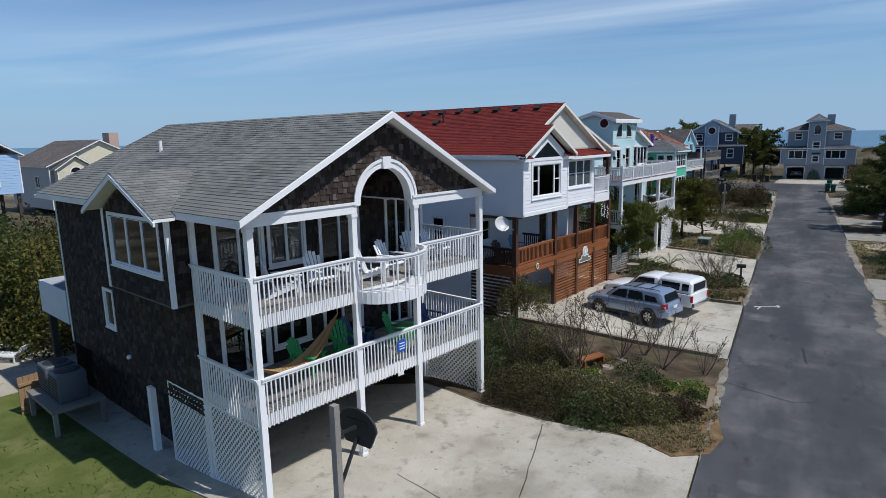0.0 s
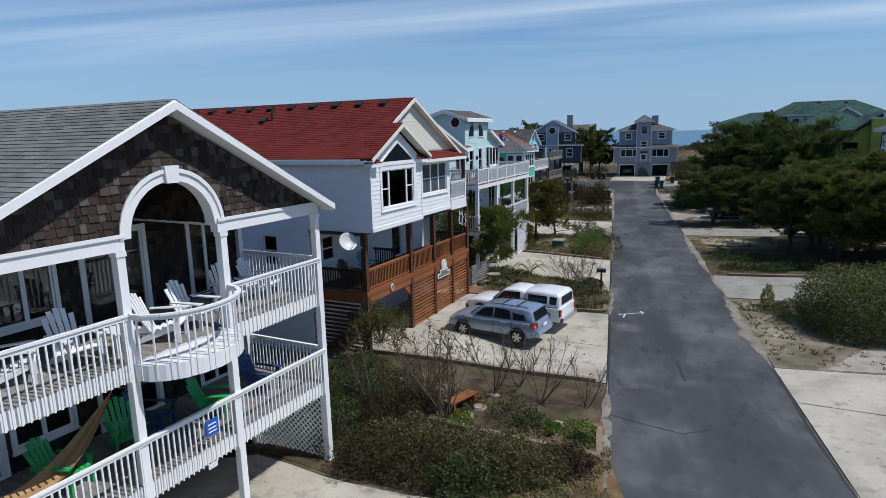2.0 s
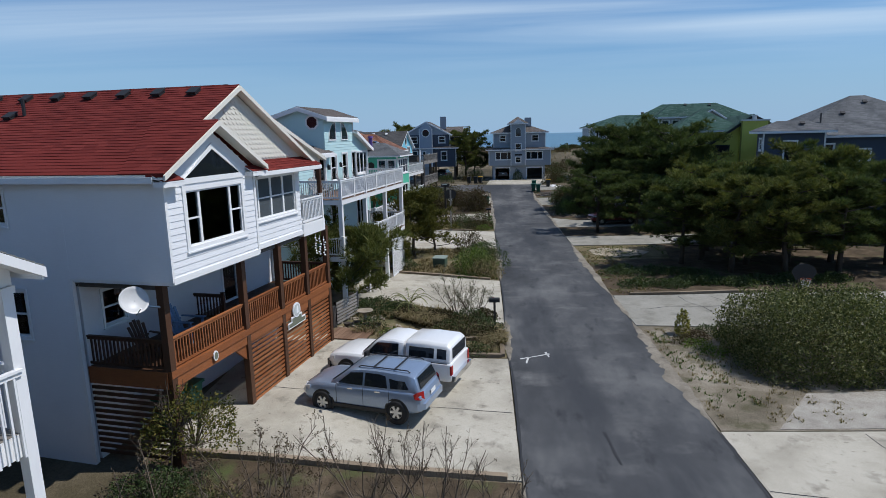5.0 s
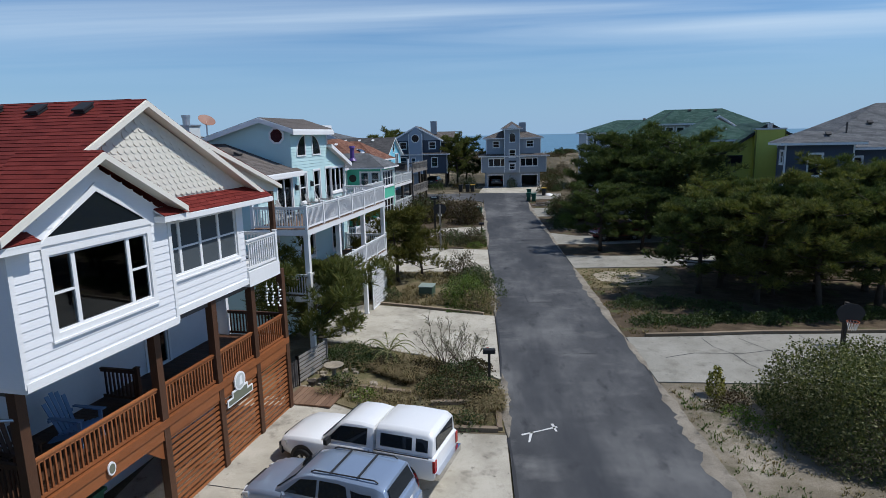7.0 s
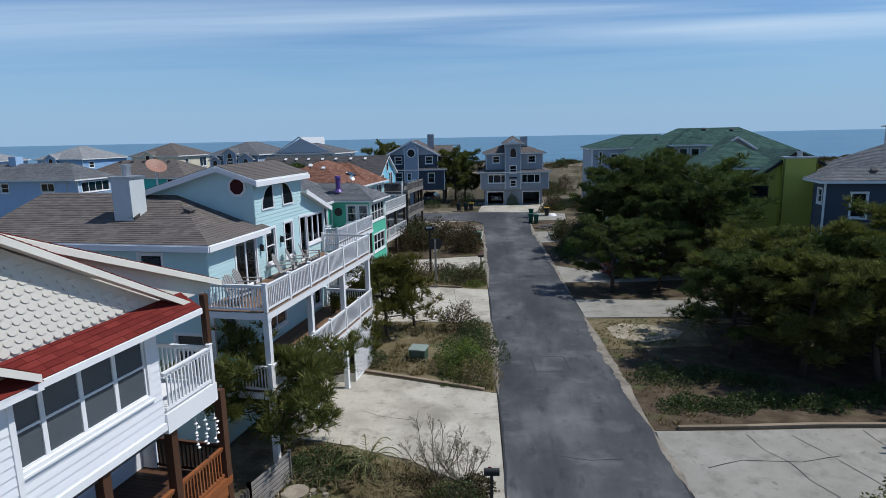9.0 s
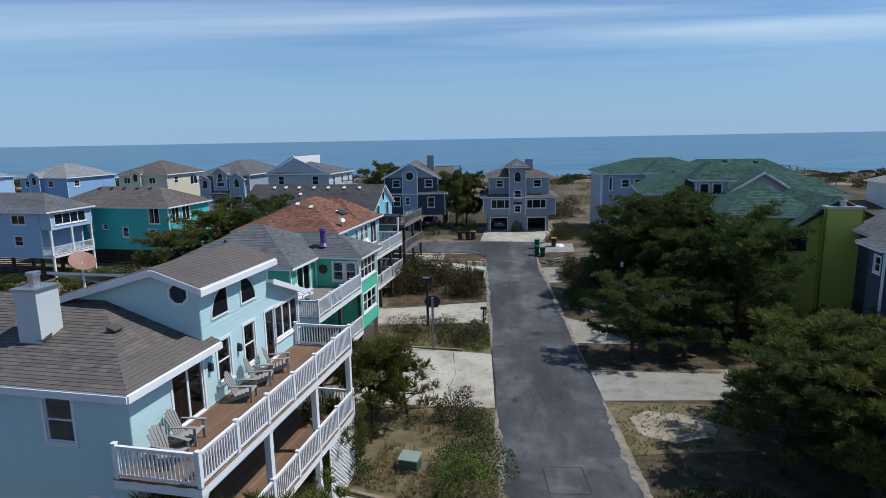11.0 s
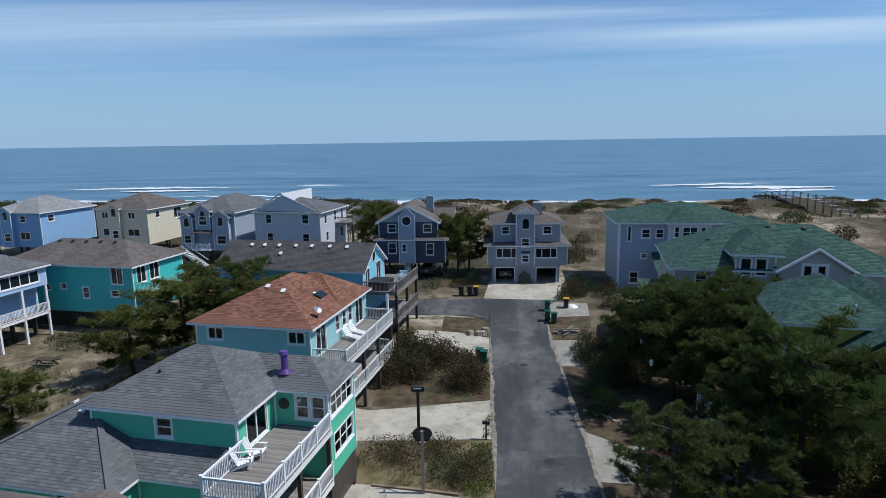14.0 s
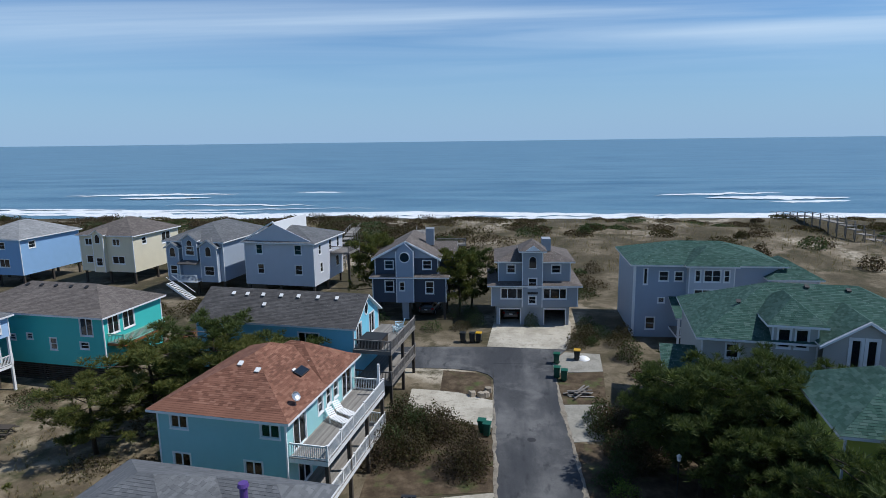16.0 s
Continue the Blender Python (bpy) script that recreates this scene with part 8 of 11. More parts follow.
def pine_meshes(seed, h, spread, tufts, L=0.3, lean=0.2, bare=0.22):
    """Trunk and crown of one coast pine: wandering limbs, with needle tufts gathered at their ends in open layers."""
    r = random.Random(seed)
    tr, cr = Geo(), Geo()
    top = Vector((r.uniform(-lean, lean) * h * 0.4, r.uniform(-lean, lean) * h * 0.4, h))
    spine = [Vector((top.x * (i / 6) ** 1.5 + r.uniform(-0.08, 0.08), top.y * (i / 6) ** 1.5 + r.uniform(-0.08, 0.08), h * i / 6)) for i in range(7)]
    rad = 0.022 * h + 0.03
    tr.tube(spine, [rad * (1 - 0.85 * i / 6) for i in range(7)], 8)
    limbs = []
    n = int(10 + h * 2.2)
    for k in range(n):
        f = bare + (0.98 - bare) * (k + r.random()) / n
        i = min(5, int(f * 6))
        base = spine[i].lerp(spine[i + 1], f * 6 - i)
        ang = k * 2.4 + r.uniform(-0.5, 0.5)
        reach = spread * (0.35 + 0.75 * math.sin(math.pi * min(1, (1.08 - f) / (1.08 - bare) * 0.62 + 0.12))) * r.uniform(0.65, 1.15)
        d = Vector((math.cos(ang), math.sin(ang), r.uniform(0.02, 0.35) + 0.6 * max(0, f - 0.75)))
        mid = base + d * reach * 0.55 + Vector((0, 0, r.uniform(-0.1, 0.15)))
        end = base + d * reach + Vector((0, 0, r.uniform(0.0, 0.35) * reach * 0.5))
        tr.tube([base, mid, end], [rad * 0.34 * (1.1 - f * 0.6), rad * 0.2, rad * 0.06], 5, cap=False)
        limbs.append((base, mid, end, reach))
    for j in range(tufts // 11):
        base, mid, end, reach = limbs[r.randrange(len(limbs))]
        u = r.uniform(0.3, 1.06)
        c = base.lerp(mid, u / 0.55) if u < 0.55 else mid.lerp(end, (u - 0.55) / 0.45)
        c = c + Vector((r.gauss(0, 0.22), r.gauss(0, 0.22), abs(r.gauss(0.04, 0.15)))) * (0.35 + reach * 0.42)
        for _ in range(11):
            off = rdir(r, 0.35) * r.uniform(0.05, 0.36)
            needle_tuft(cr, c + off, off.normalized() * 0.7 + Vector((0, 0, 0.7)), L * r.uniform(0.8, 1.25), r)
    for j in range(tufts // 14):
        p = top + Vector((r.gauss(0, 0.16), r.gauss(0, 0.16), r.uniform(-0.7, 0.2))) * (0.5 + spread * 0.2)
        needle_tuft(cr, p, Vector((0, 0, 1)), L, r)
    return tr, cr


PINES = []
for sd, sp, mt in ((11, 2.9, PINE_G), (23, 3.3, PINE_G), (37, 3.0, PINE_G), (41, 2.6, PINE_G), (53, 3.2, PINE_O), (67, 2.9, PINE_O)):
    tr, cr = pine_meshes(sd, 8.0, sp, 2900, 0.36)
    PINES.append((mesh_of("trunk", tr, BARK, True), mesh_of("crown", cr, mt)))


def pine(at, h, k, turn, label="tall dark green coast pine with an open crown", wide=1.0, group="coast pines"):
    T = thing("pine_tree", (at[0], at[1], gz(*at) - 0.05), turn, label, "tree", group)
    part("trunk", PINES[k][0], None, T)
    part("crown", PINES[k][1], None, T)
    T.scale = (h / 8.0 * wide, h / 8.0 * wide, h / 8.0)
    return T


# the grove before the green-roofed house, the darker middle, and the nearer clump
for i, (x, y, h) in enumerate([(11.4, 77.4, 7.9), (13.9, 76.6, 8.4), (16.6, 76.0, 8.3), (19.0, 76.4, 7.6), (21.2, 75.2, 6.4), (10.2, 79.2, 6.6), (16.6, 72.0, 7.0), (18.8, 71.6, 5.6), (15.0, 66.8, 8.1), (12.6, 68.6, 5.4), (13.6, 72.8, 6.4)]):
    pine((x, y), h, i % 4, i * 67 % 360, wide=1.2)
for i, (x, y, h) in enumerate([(11.9, 51.4, 6.8), (14.2, 49.8, 6.7), (16.9, 50.2, 7.7), (19.8, 50.6, 7.2), (12.4, 47.8, 6.3), (10.2, 50.2, 5.9), (15.2, 47.0, 6.2), (18.4, 47.2, 6.6), (22.6, 49.6, 6.8), (13.4, 54.6, 5.6), (16.6, 54.2, 5.8), (27.0, 49.0, 6.7), (31.6, 48.0, 6.9), (36.4, 49.4, 7.2)]):
    pine((x, y), h * 0.88, (4, 2, 5, 0)[i % 4], i * 67 % 360, "olive green coast pine in a dense clump", wide=1.24)
for i, (x, y, h) in enumerate([(7.2, 63.4, 4.9), (10.6, 63.6, 4.2), (11.0, 84.5, 4.8), (13.4, 87.0, 4.8), (16.6, 86.2, 5.0)]):
    pine((x, y), h, (i + 1) % 4, i * 91 % 360, "young dark green coast pine by the street", 1.35)
for i, (x, y, h) in enumerate([(-20.5, 84.0, 7.0), (-24.5, 86.5, 7.8), (-28.0, 84.0, 7.2), (-17.8, 87.5, 5.8), (-31.0, 80.5, 5.6), (-23, 79.5, 4.6), (-5.6, 113.5, 7.4), (-4.2, 116.0, 7.0), (-16.8, 118, 8.5), (-36, 66, 4.5), (-33, 70, 4.2)]):
    pine((x, y), h, (4, 1, 5, 2)[i % 4], i * 53 % 360, "dark green coast pine among the houses", 1.35 if y < 100 else 0.95)

# the two pines beside the near driveways have their own shapes
for at, h, sp, sd, mt, tf, lab in (((-9.55, 40.4), 3.7, 2.7, 77, PINE_O, 2600, "small green pine beside a driveway"), ((-7.65, 53.3), 4.5, 2.0, 88, PINE_Y, 1500, "yellow-green pine beside white decks"), ((-6.3, 55.2), 3.2, 1.7, 91, PINE_Y, 900, "yellow-green young pine in dry grass"), ((-8.9, 49.6), 3.2, 1.6, 95, PINE_Y, 700, "yellow-green young pine in dry grass")):
    tr, cr = pine_meshes(sd, h, sp, tf, 0.3, 0.3, 0.3 if h > 4 else 0.12)
    T = thing("pine_tree", (at[0], at[1], gz(*at) - 0.05), 0, lab, "tree", "driveway pines")
    part("trunk", tr, BARK, T, smooth=True)
    part("crown", cr, mt, T)


def bush(at, rx, ry, h, n, size, mat, label, seed, name="shrub", twigs=10, group="", lift=0.0, lump=0.28, square=0):
    """A shrub: stems and a lumpy, gappy mass of leaves."""
    r = random.Random(seed)
    B = thing(name, (at[0], at[1], gz(*at) + lift), r.uniform(0, 360) if abs(rx - ry) < 0.1 else 0, label, "shrub", group)
    g = Geo()
    for _ in range(n):
        d = rdir(r)
        d.z = abs(d.z)
        k = 1 + lump * (noise.noise((d.x * 2.2 + seed, d.y * 2.2, d.z * 2.2)) * 1.4)
        if square:
            k /= (abs(d.x) ** square + abs(d.y) ** square + abs(d.z) ** square) ** (1 / square)
            k *= 1 + 0.075 * noise.noise((d.x * 11 + seed, d.y * 11, d.z * 11)) + 0.05 * noise.noise((d.x * 26, d.y * 26 + seed, d.z * 26))
        k *= r.random() ** 0.22
        p = Vector((d.x * rx * k, d.y * ry * k, 0.04 + d.z * h * k))
        leaf(g, p, size * r.uniform(0.6, 1.3), r)
    part("leaves", g, mat, B)
    if not twigs:
        return B
    s = Geo()
    for _ in range(twigs):
        d = rdir(r, 0.8)
        e = Vector((d.x * rx, d.y * ry, abs(d.z) * h)) * r.uniform(0.8, 1.12)
        s.tube([(0, 0, -0.05), e * 0.5 + Vector((r.uniform(-0.1, 0.1), r.uniform(-0.1, 0.1), 0.05)), e], [0.016, 0.011, 0.004], 3, cap=False)
    tagged(part("stem", s, TWIG, B), kind="stuff")
    return B


def bare_tree(at, h, seed, label, leaves=0, leafmat=None, mat=None, spread=0.5, name="bare_tree", size=0.05, levels=4):
    r = random.Random(seed)
    B = thing(name, (at[0], at[1], gz(*at) - 0.03), 0, label, "tree", "bare spring trees")
    g, tips = Geo(), []

    def grow(p, d, L, rad, lv):
        q = p + d * L * 0.5 + rdir(r) * L * 0.06
        e = p + d * L
        g.tube([p, q, e], [rad, rad * 0.8, rad * 0.6], 4 if lv else 5, cap=False)
        if lv >= levels:
            tips.extend((q, e))
            return
        for _ in range(3 if lv < 2 else r.choice((2, 3, 3))):
            nd = (d + rdir(r) * spread + Vector((0, 0, 0.18))).normalized()
            grow(p.lerp(e, r.uniform(0.55, 1.0)), nd, L * r.uniform(0.55, 0.78), rad * 0.55, lv + 1)
        if lv > 1:
            tips.append(e)
    for _ in range(2 if h < 2.2 else 1):
        grow(Vector((r.uniform(-0.05, 0.05), 0, 0)), Vector((r.uniform(-0.2, 0.2), r.uniform(-0.2, 0.2), 1)).normalized(), h * 0.36, 0.018 * h + 0.01, 0)
    part("branches", g, mat or TWIG, B)
    if leaves:
        f = Geo()
        for _ in range(leaves):
            p = tips[r.randrange(len(tips))] + rdir(r) * 0.1
            leaf(f, p, size * r.uniform(0.6, 1.2), r)
        part("leaves", f, leafmat, B)
    return B


def fan_shrub(at, h, seed, label, leaves=0, leafmat=None, spread=0.55, size=0.03, stems=6):
    """A leafless garden shrub: slender stems fanning from the ground, side twigs, sparse buds."""
    r = random.Random(seed)
    B = thing("bare_shrub", (at[0], at[1], gz(*at) - 0.03), 0, label, "shrub", "bare spring shrubs")
    tips = []
    for k in range(stems):
        a = k * 2.4 + r.uniform(-0.4, 0.4)
        d = Vector((math.cos(a) * spread, math.sin(a) * spread, 1.0)).normalized()
        L, n = h * r.uniform(0.75, 1.05), 6
        pts, p = [Vector((r.uniform(-0.06, 0.06), r.uniform(-0.06, 0.06), 0))], d.copy()
        for i in range(n):
            p = (p + Vector((r.gauss(0, 0.13), r.gauss(0, 0.13), 0.1))).normalized()
            pts.append(pts[-1] + p * L / n)
        g = Geo().tube(pts, [0.0075 * h * (1 - 0.8 * i / n) + 0.003 for i in range(n + 1)], 5, cap=False)
        for j in range(11):
            f = r.uniform(0.25, 0.98) * n
            q = pts[int(f)].lerp(pts[int(f) + 1], f - int(f))
            v = ((pts[int(f) + 1] - pts[int(f)]).normalized() + rdir(r) * 0.8 + Vector((0, 0, 0.25))).normalized()
            m = L * (0.42 - 0.3 * f / n) * r.uniform(0.7, 1.2)
            e = q + v * m
            g.tube([q, q.lerp(e, 0.5) + rdir(r) * m * 0.07, e], [0.006, 0.0045, 0.002], 3, cap=False)
            tips += [q.lerp(e, 0.4), q.lerp(e, 0.7), e]
            for _ in range(3):
                w = q.lerp(e, r.uniform(0.3, 0.9))
                x = w + (v + rdir(r) * 0.8).normalized() * m * r.uniform(0.25, 0.5)
                g.tube([w, x], [0.004, 0.0015], 3, cap=False)
                tips += [w.lerp(x, 0.6), x]
        part("stem", g, TWIG, B)
    if leaves:
        f = Geo()
        for _ in range(leaves):
            leaf(f, tips[r.randrange(len(tips))] + rdir(r) * 0.035, size * r.uniform(0.6, 1.2), r)
        part("leaves", f, leafmat, B)
    return B


def tufts(name, pts, n, blades, hgt, mat, label, seed, droop=0.5, keep=None):
    """Grass strewn over a polygon: one joined mesh."""
    r = random.Random(seed)
    x0, x1, y0, y1 = min(a for a, _ in pts), max(a for a, _ in pts), min(b for _, b in pts), max(b for _, b in pts)
    g, made, tries = Geo(), 0, 0
    while made < n and tries < n * 20:
        tries += 1
        x, y = r.uniform(x0, x1), r.uniform(y0, y1)
        ins = True
        for (ax, ay), (bx, by) in zip(pts, pts[1:] + pts[:1]):
            if (bx - ax) * (y - ay) - (by - ay) * (x - ax) < 0:
                ins = False
                break
        if not ins or noise.noise((x * 0.5 + seed, y * 0.5, 0)) < -0.15:
            continue
        made += 1
        z = gz(x, y)
        k = r.uniform(0.6, 1.25)
        for _ in range(blades):
            a = r.uniform(0, 6.283)
            d = Vector((math.cos(a), math.sin(a), 0))
            s = Vector((-d.y, d.x, 0)) * 0.012 * k
            L = hgt * k * r.uniform(0.6, 1.1)
            p = Vector((x, y, z)) + d * r.uniform(0, 0.1)
            q = p + d * L * droop * 0.4 + Vector((0, 0, L * 0.65))
            e = p + d * L * droop * 1.1 + Vector((0, 0, L * (0.95 - 0.4 * droop)))
            g.add([p - s, p + s, q + s, q - s, e], [(0, 1, 2, 3), (3, 2, 4)])
    return tagged(part(name, g, mat), label, "grass", "", "stuff")


# beds and verges
BRUSH = blotch("brown brush", [(0.3, (0.07, 0.055, 0.034)), (0.48, (0.14, 0.11, 0.07)), (0.64, (0.3, 0.25, 0.17))], 0.35, 9, 0.95, 16, over=[(0.5, 0.5, 0.66, (0.06, 0.06, 0.028), (1, 1, 1))], dist=0.05)
patch("lawn", [(-34, -3), (-9.9, -3), (-9.65, 4.4), (-10.7, 9.1), (-24.5, 11.6), (-34, 14)], LAWN, 0.03, "mown green lawn beside the brown house", "lawn", 1.5)
patch("planting_bed", [(-11.6, 18.6), (-9.0, 17.9), (-1.7, 16.8), (-1.7, 24.7), (-11.9, 25.7)], MULCH, 0.02, "leaf-littered planting bed between driveways", "bed")
patch("planting_bed", [(-9.2, 35.7), (-4.2, 33.6), (-1.7, 33.4), (-1.7, 37.5), (-3.0, 38.7), (-5.0, 40.2), (-9.6, 41.3)], DRYGRASS, 0.02, "planting bed of dry grass and shrubs", "bed", 0.8)
patch("planting_bed", [(-10.3, 48.2), (-8.8, 48.5), (-1.7, 46.0), (-1.7, 56.1), (-10.5, 56.7)], DRYGRASS, 0.02, "dry grass bed with shrubs by the street", "bed")
patch("planting_bed", [(-9.5, 65.8), (-1.7, 64.4), (-1.7, 71.1), (-10, 70.5)], DRYGRASS, 0.02, "dry grass bed with brown shrubs", "bed")
patch("planting_bed", [(-10.4, 76.0), (-1.7, 77.2), (-1.7, 85.9), (-10.5, 88.2)], MULCH, 0.02, "shrub bed beside the street", "bed")
patch("planting_bed", [(-6.4, 92.3), (-1.75, 90.8), (-1.8, 94.4), (-2.4, 95.3), (-3.4, 96.0), (-6.4, 96.4)], MULCH, 0.02, "round mulched island bed with rocks", "bed")
patch("verge", [(4.3, 27.6), (9.2, 27.7), (16, 28.6), (16, 36.9), (4.3, 37.3)], blotch("pale sandy gravel", [(0.3, (0.12, 0.1, 0.07)), (0.5, (0.21, 0.178, 0.13)), (0.68, (0.37, 0.325, 0.255))], 0.45, 9, 0.95, 30, over=[(0.8, 0.55, 0.68, (0.1, 0.095, 0.05), (1, 1, 1)), (2.4, 0.6, 0.72, (0.14, 0.115, 0.08), (1, 1, 1))], rel=0.8, dist=0.04), 0.02, "pale sandy verge with shrubs", "verge")
patch("gravel", [(6.0, 27.7), (9.2, 27.8), (16, 28.8), (16, 31), (8, 30.2)], GRAVEL, 0.035, "pale gravel strip beside a driveway", "gravel")
patch("planting_bed", [(4.3, 42.6), (17, 43.0), (26, 43.8), (34, 56), (16, 57.4), (4.3, 57.0), (4.3, 53)], MULCH, 0.015, "shaded pine litter under tall pines", "bed", 1.5)
patch("sand_patch", [(5.2, 53.4), (6.6, 52.6), (8.6, 53.3), (9.3, 54.4), (8.2, 55.6), (6.2, 56.0), (5.1, 55.2)], blotch("bare pale sand", [(0.3, (0.23, 0.19, 0.135)), (0.55, (0.36, 0.31, 0.23)), (0.7, (0.42, 0.37, 0.29))], 0.8, 8, 0.95, 30, over=[(0.9, 0.55, 0.66, (0.11, 0.115, 0.045), (1, 1, 1))]), 0.045, "bare pale sand on a grassy verge", "sand", 0.4)
patch("verge", [(4.3, 51.5), (10, 52.0), (11, 56.8), (4.3, 57.0)], DRYGRASS, 0.03, "patchy grass verge with bare sand", "verge")
patch("planting_bed", [(4.3, 61.8), (16, 61.6), (34, 62), (34, 80), (20, 82), (4.3, 84), (4.3, 73), (7, 70.8), (14.2, 70.6), (14.2, 66.8), (4.3, 66.3)][:6], MULCH, 0.01, "shaded pine litter under tall pines", "bed", 1.5)
patch("lot_floor", [(-52, 50), (-13.5, 50), (-20, 96), (-52, 96)], BRUSH, 0.012, "brown brushy lot of dead grass and low scrub", "ground", 2.0)
patch("driveway", [(4.2, 96.2), (8.8, 96.6), (9.2, 100.6), (5.7, 100.9), (5.0, 99.8), (4.2, 98.0)], CONCRETE_GREY, 0.045, "pale concrete pad beside the street's end", "driveway")
patch("verge", [(4.2, 90.2), (8.0, 90.4), (8.8, 96.5), (4.2, 96.1)], MULCH, 0.03, "small grass verge under scrap boards", "verge")
patch("driveway", [(4.2, 84.0), (7.4, 84.4), (8.0, 90.3), (4.2, 90.1)], CONCRETE_GREY, 0.04, "pale concrete driveway beside a thicket", "driveway")
tufts("lawn_grass", [(-24, 2), (-9.9, 1), (-9.7, 4.4), (-10.7, 9.0), (-22, 11)], 2600, 4, 0.08, BLADE_GREEN, "short green lawn grass", 3, 0.4)
STRAW = blotch("orange-tan pine straw", [(0.3, (0.10, 0.062, 0.03)), (0.5, (0.19, 0.12, 0.06)), (0.7, (0.28, 0.19, 0.10))], 1.6, 9, 0.95, 40, over=[(1.2, 0.58, 0.72, (0.09, 0.10, 0.035), (1, 1, 1))], rel=0.8, dist=0.04)
patch("planting_bed", [(-3.9, 17.1), (-2.3, 16.2), (-1.4, 16.8), (-1.15, 17.9), (-1.5, 19.6), (-1.72, 21.8), (-3.0, 21.0), (-3.4, 19.0)], STRAW, 0.06, "orange-tan pine straw at the street corner", "bed", 0.5)
tufts("grass", [(-3.5, 16.9), (-2.2, 16.3), (-1.4, 17.0), (-1.6, 21.5), (-3, 20.8)], 420, 10, 0.2, BLADE_TAN, "dry tan grass at the street corner", 4, 0.6)
tufts("grass", [(-6.5, 17.4), (-2.5, 16.8), (-2.5, 18.2), (-6.5, 18.8)], 200, 8, 0.16, BLADE_GREEN, "green ground cover grass", 5, 0.5)
tufts("grass", [(-9, 35.8), (-4.2, 34.0), (-1.8, 33.6), (-1.8, 37.4), (-5.0, 40.0), (-9, 40.8)], 520, 10, 0.42, BLADE_TAN, "dry tan clump grass", 6, 0.75)
tufts("grass", [(-9, 49.5), (-1.8, 46.3), (-1.8, 56.0), (-9, 56.4)], 800, 9, 0.34, BLADE_TAN, "dry tan clump grass", 7, 0.75)
tufts("grass", [(-4.5, 46.6), (-1.8, 46.2), (-1.8, 54), (-3.5, 54)], 420, 9, 0.2, BLADE_GREEN, "green verge grass", 8, 0.5)
tufts("grass", [(-8.5, 65.9), (-1.8, 64.6), (-1.8, 70.8), (-9, 70.4)], 420, 8, 0.3, BLADE_TAN, "dry tan grass", 9, 0.7)
tufts("grass", [(-2.9, 64.7), (-1.7, 64.5), (-1.7, 77.0), (-2.6, 70)], 160, 8, 0.2, BLADE_GREEN, "green verge grass", 10, 0.5)
tufts("grass", [(4.35, 43), (7, 43), (7, 56.5), (4.35, 56.5)], 330, 7, 0.16, BLADE_TAN, "dry verge grass", 11, 0.5)
tufts("grass", [(4.4, 52), (10, 52.3), (10.5, 56.7), (4.4, 56.8)], 380, 6, 0.12, BLADE_GREEN, "thin green verge grass", 12, 0.5)
tufts("grass", [(-70, 140), (-10, 132), (60, 135), (80, 175), (-80, 182)], 5200, 4, 0.95, BLADE_TAN, "dry dune grass", 13, 0.6)
tufts("grass", [(-48, 55), (-24, 55), (-22, 84), (-48, 84)], 1500, 6, 0.4, BLADE_TAN, "dry grass on the sandy lots", 14, 0.6)

tufts("grass", [(4.4, 28.0), (9.0, 28.2), (8.0, 36.8), (4.4, 37.0)], 330, 7, 0.13, BLADE_TAN, "thin dry grass on the sandy verge", 15, 0.6)
tufts("grass", [(4.5, 29.0), (6.4, 29.2), (6.2, 36.0), (4.5, 36.4)], 120, 7, 0.14, BLADE_GREEN, "weeds on the sandy verge", 16, 0.6)
tufts("grass", [(-11.0, 18.8), (-2.0, 17.4), (-1.9, 21.3), (-10.6, 25.0)], 700, 8, 0.3, BLADE_TAN, "dead grass among the winter shrubs", 17, 0.7)
# shrubs between the brown house and the red-roofed one
sd = 100
for x, y, rx, h, mt in ((-9.6, 19.6, 1.0, 1.1, LEAF_DARK), (-8.2, 20.6, 1.1, 0.9, LEAF_BROWN), (-7.0, 19.2, 1.2, 1.0, LEAF_OLIVE), (-5.6, 19.2, 1.2, 0.9, LEAF_OLIVE), (-4.2, 18.7, 1.2, 0.85, LEAF_OLIVE), (-5.0, 18.1, 1.0, 0.65, LEAF_DARK), (-6.4, 18.4, 1.1, 0.8, LEAF_BROWN), (-3.3, 18.5, 0.9, 0.6, LEAF_OLIVE), (-9.9, 21.6, 1.1, 1.2, LEAF_DARK), (-8.9, 22.6, 1.1, 0.8, LEAF_OLIVE), (-10.9, 20.3, 0.9, 1.3, LEAF_DARK), (-2.6, 19.0, 0.7, 0.45, LEAF_RUST), (-10.3, 23.3, 1.0, 1.0, LEAF_DARK), (-8.0, 18.6, 1.0, 0.9, LEAF_BROWN), (-7.6, 21.6, 0.8, 0.6, LEAF_BROWN)):
    sd += 1
    bush((x, y), rx * 1.15, rx * 1.05, h * 1.15, 4200, 0.042, mt, {"dark shrub leaves": "dark green evergreen shrub in leaf litter", "olive shrub leaves": "low olive green shrub in leaf litter"}.get(mt.name, "low brown winter shrub in leaf litter"), sd, group="bed shrubs", twigs=80)
for x, y, h, l, sp in ((-6.5, 20.9, 3.5, 1900, 0.55), (-7.6, 22.6, 2.9, 900, 0.55), (-5.3, 23.1, 2.9, 300, 0.6), (-3.7, 22.8, 2.8, 130, 0.65), (-2.2, 22.8, 1.8, 60, 0.65), (-8.9, 21.2, 3.0, 700, 0.55), (-4.6, 23.9, 2.3, 200, 0.6), (-7.1, 21.6, 2.8, 900, 0.6)):
    sd += 1
    fan_shrub((x, y), h, sd, "tall bare spring shrub with russet buds on slender stems", l, LEAF_RUST, sp, 0.028)
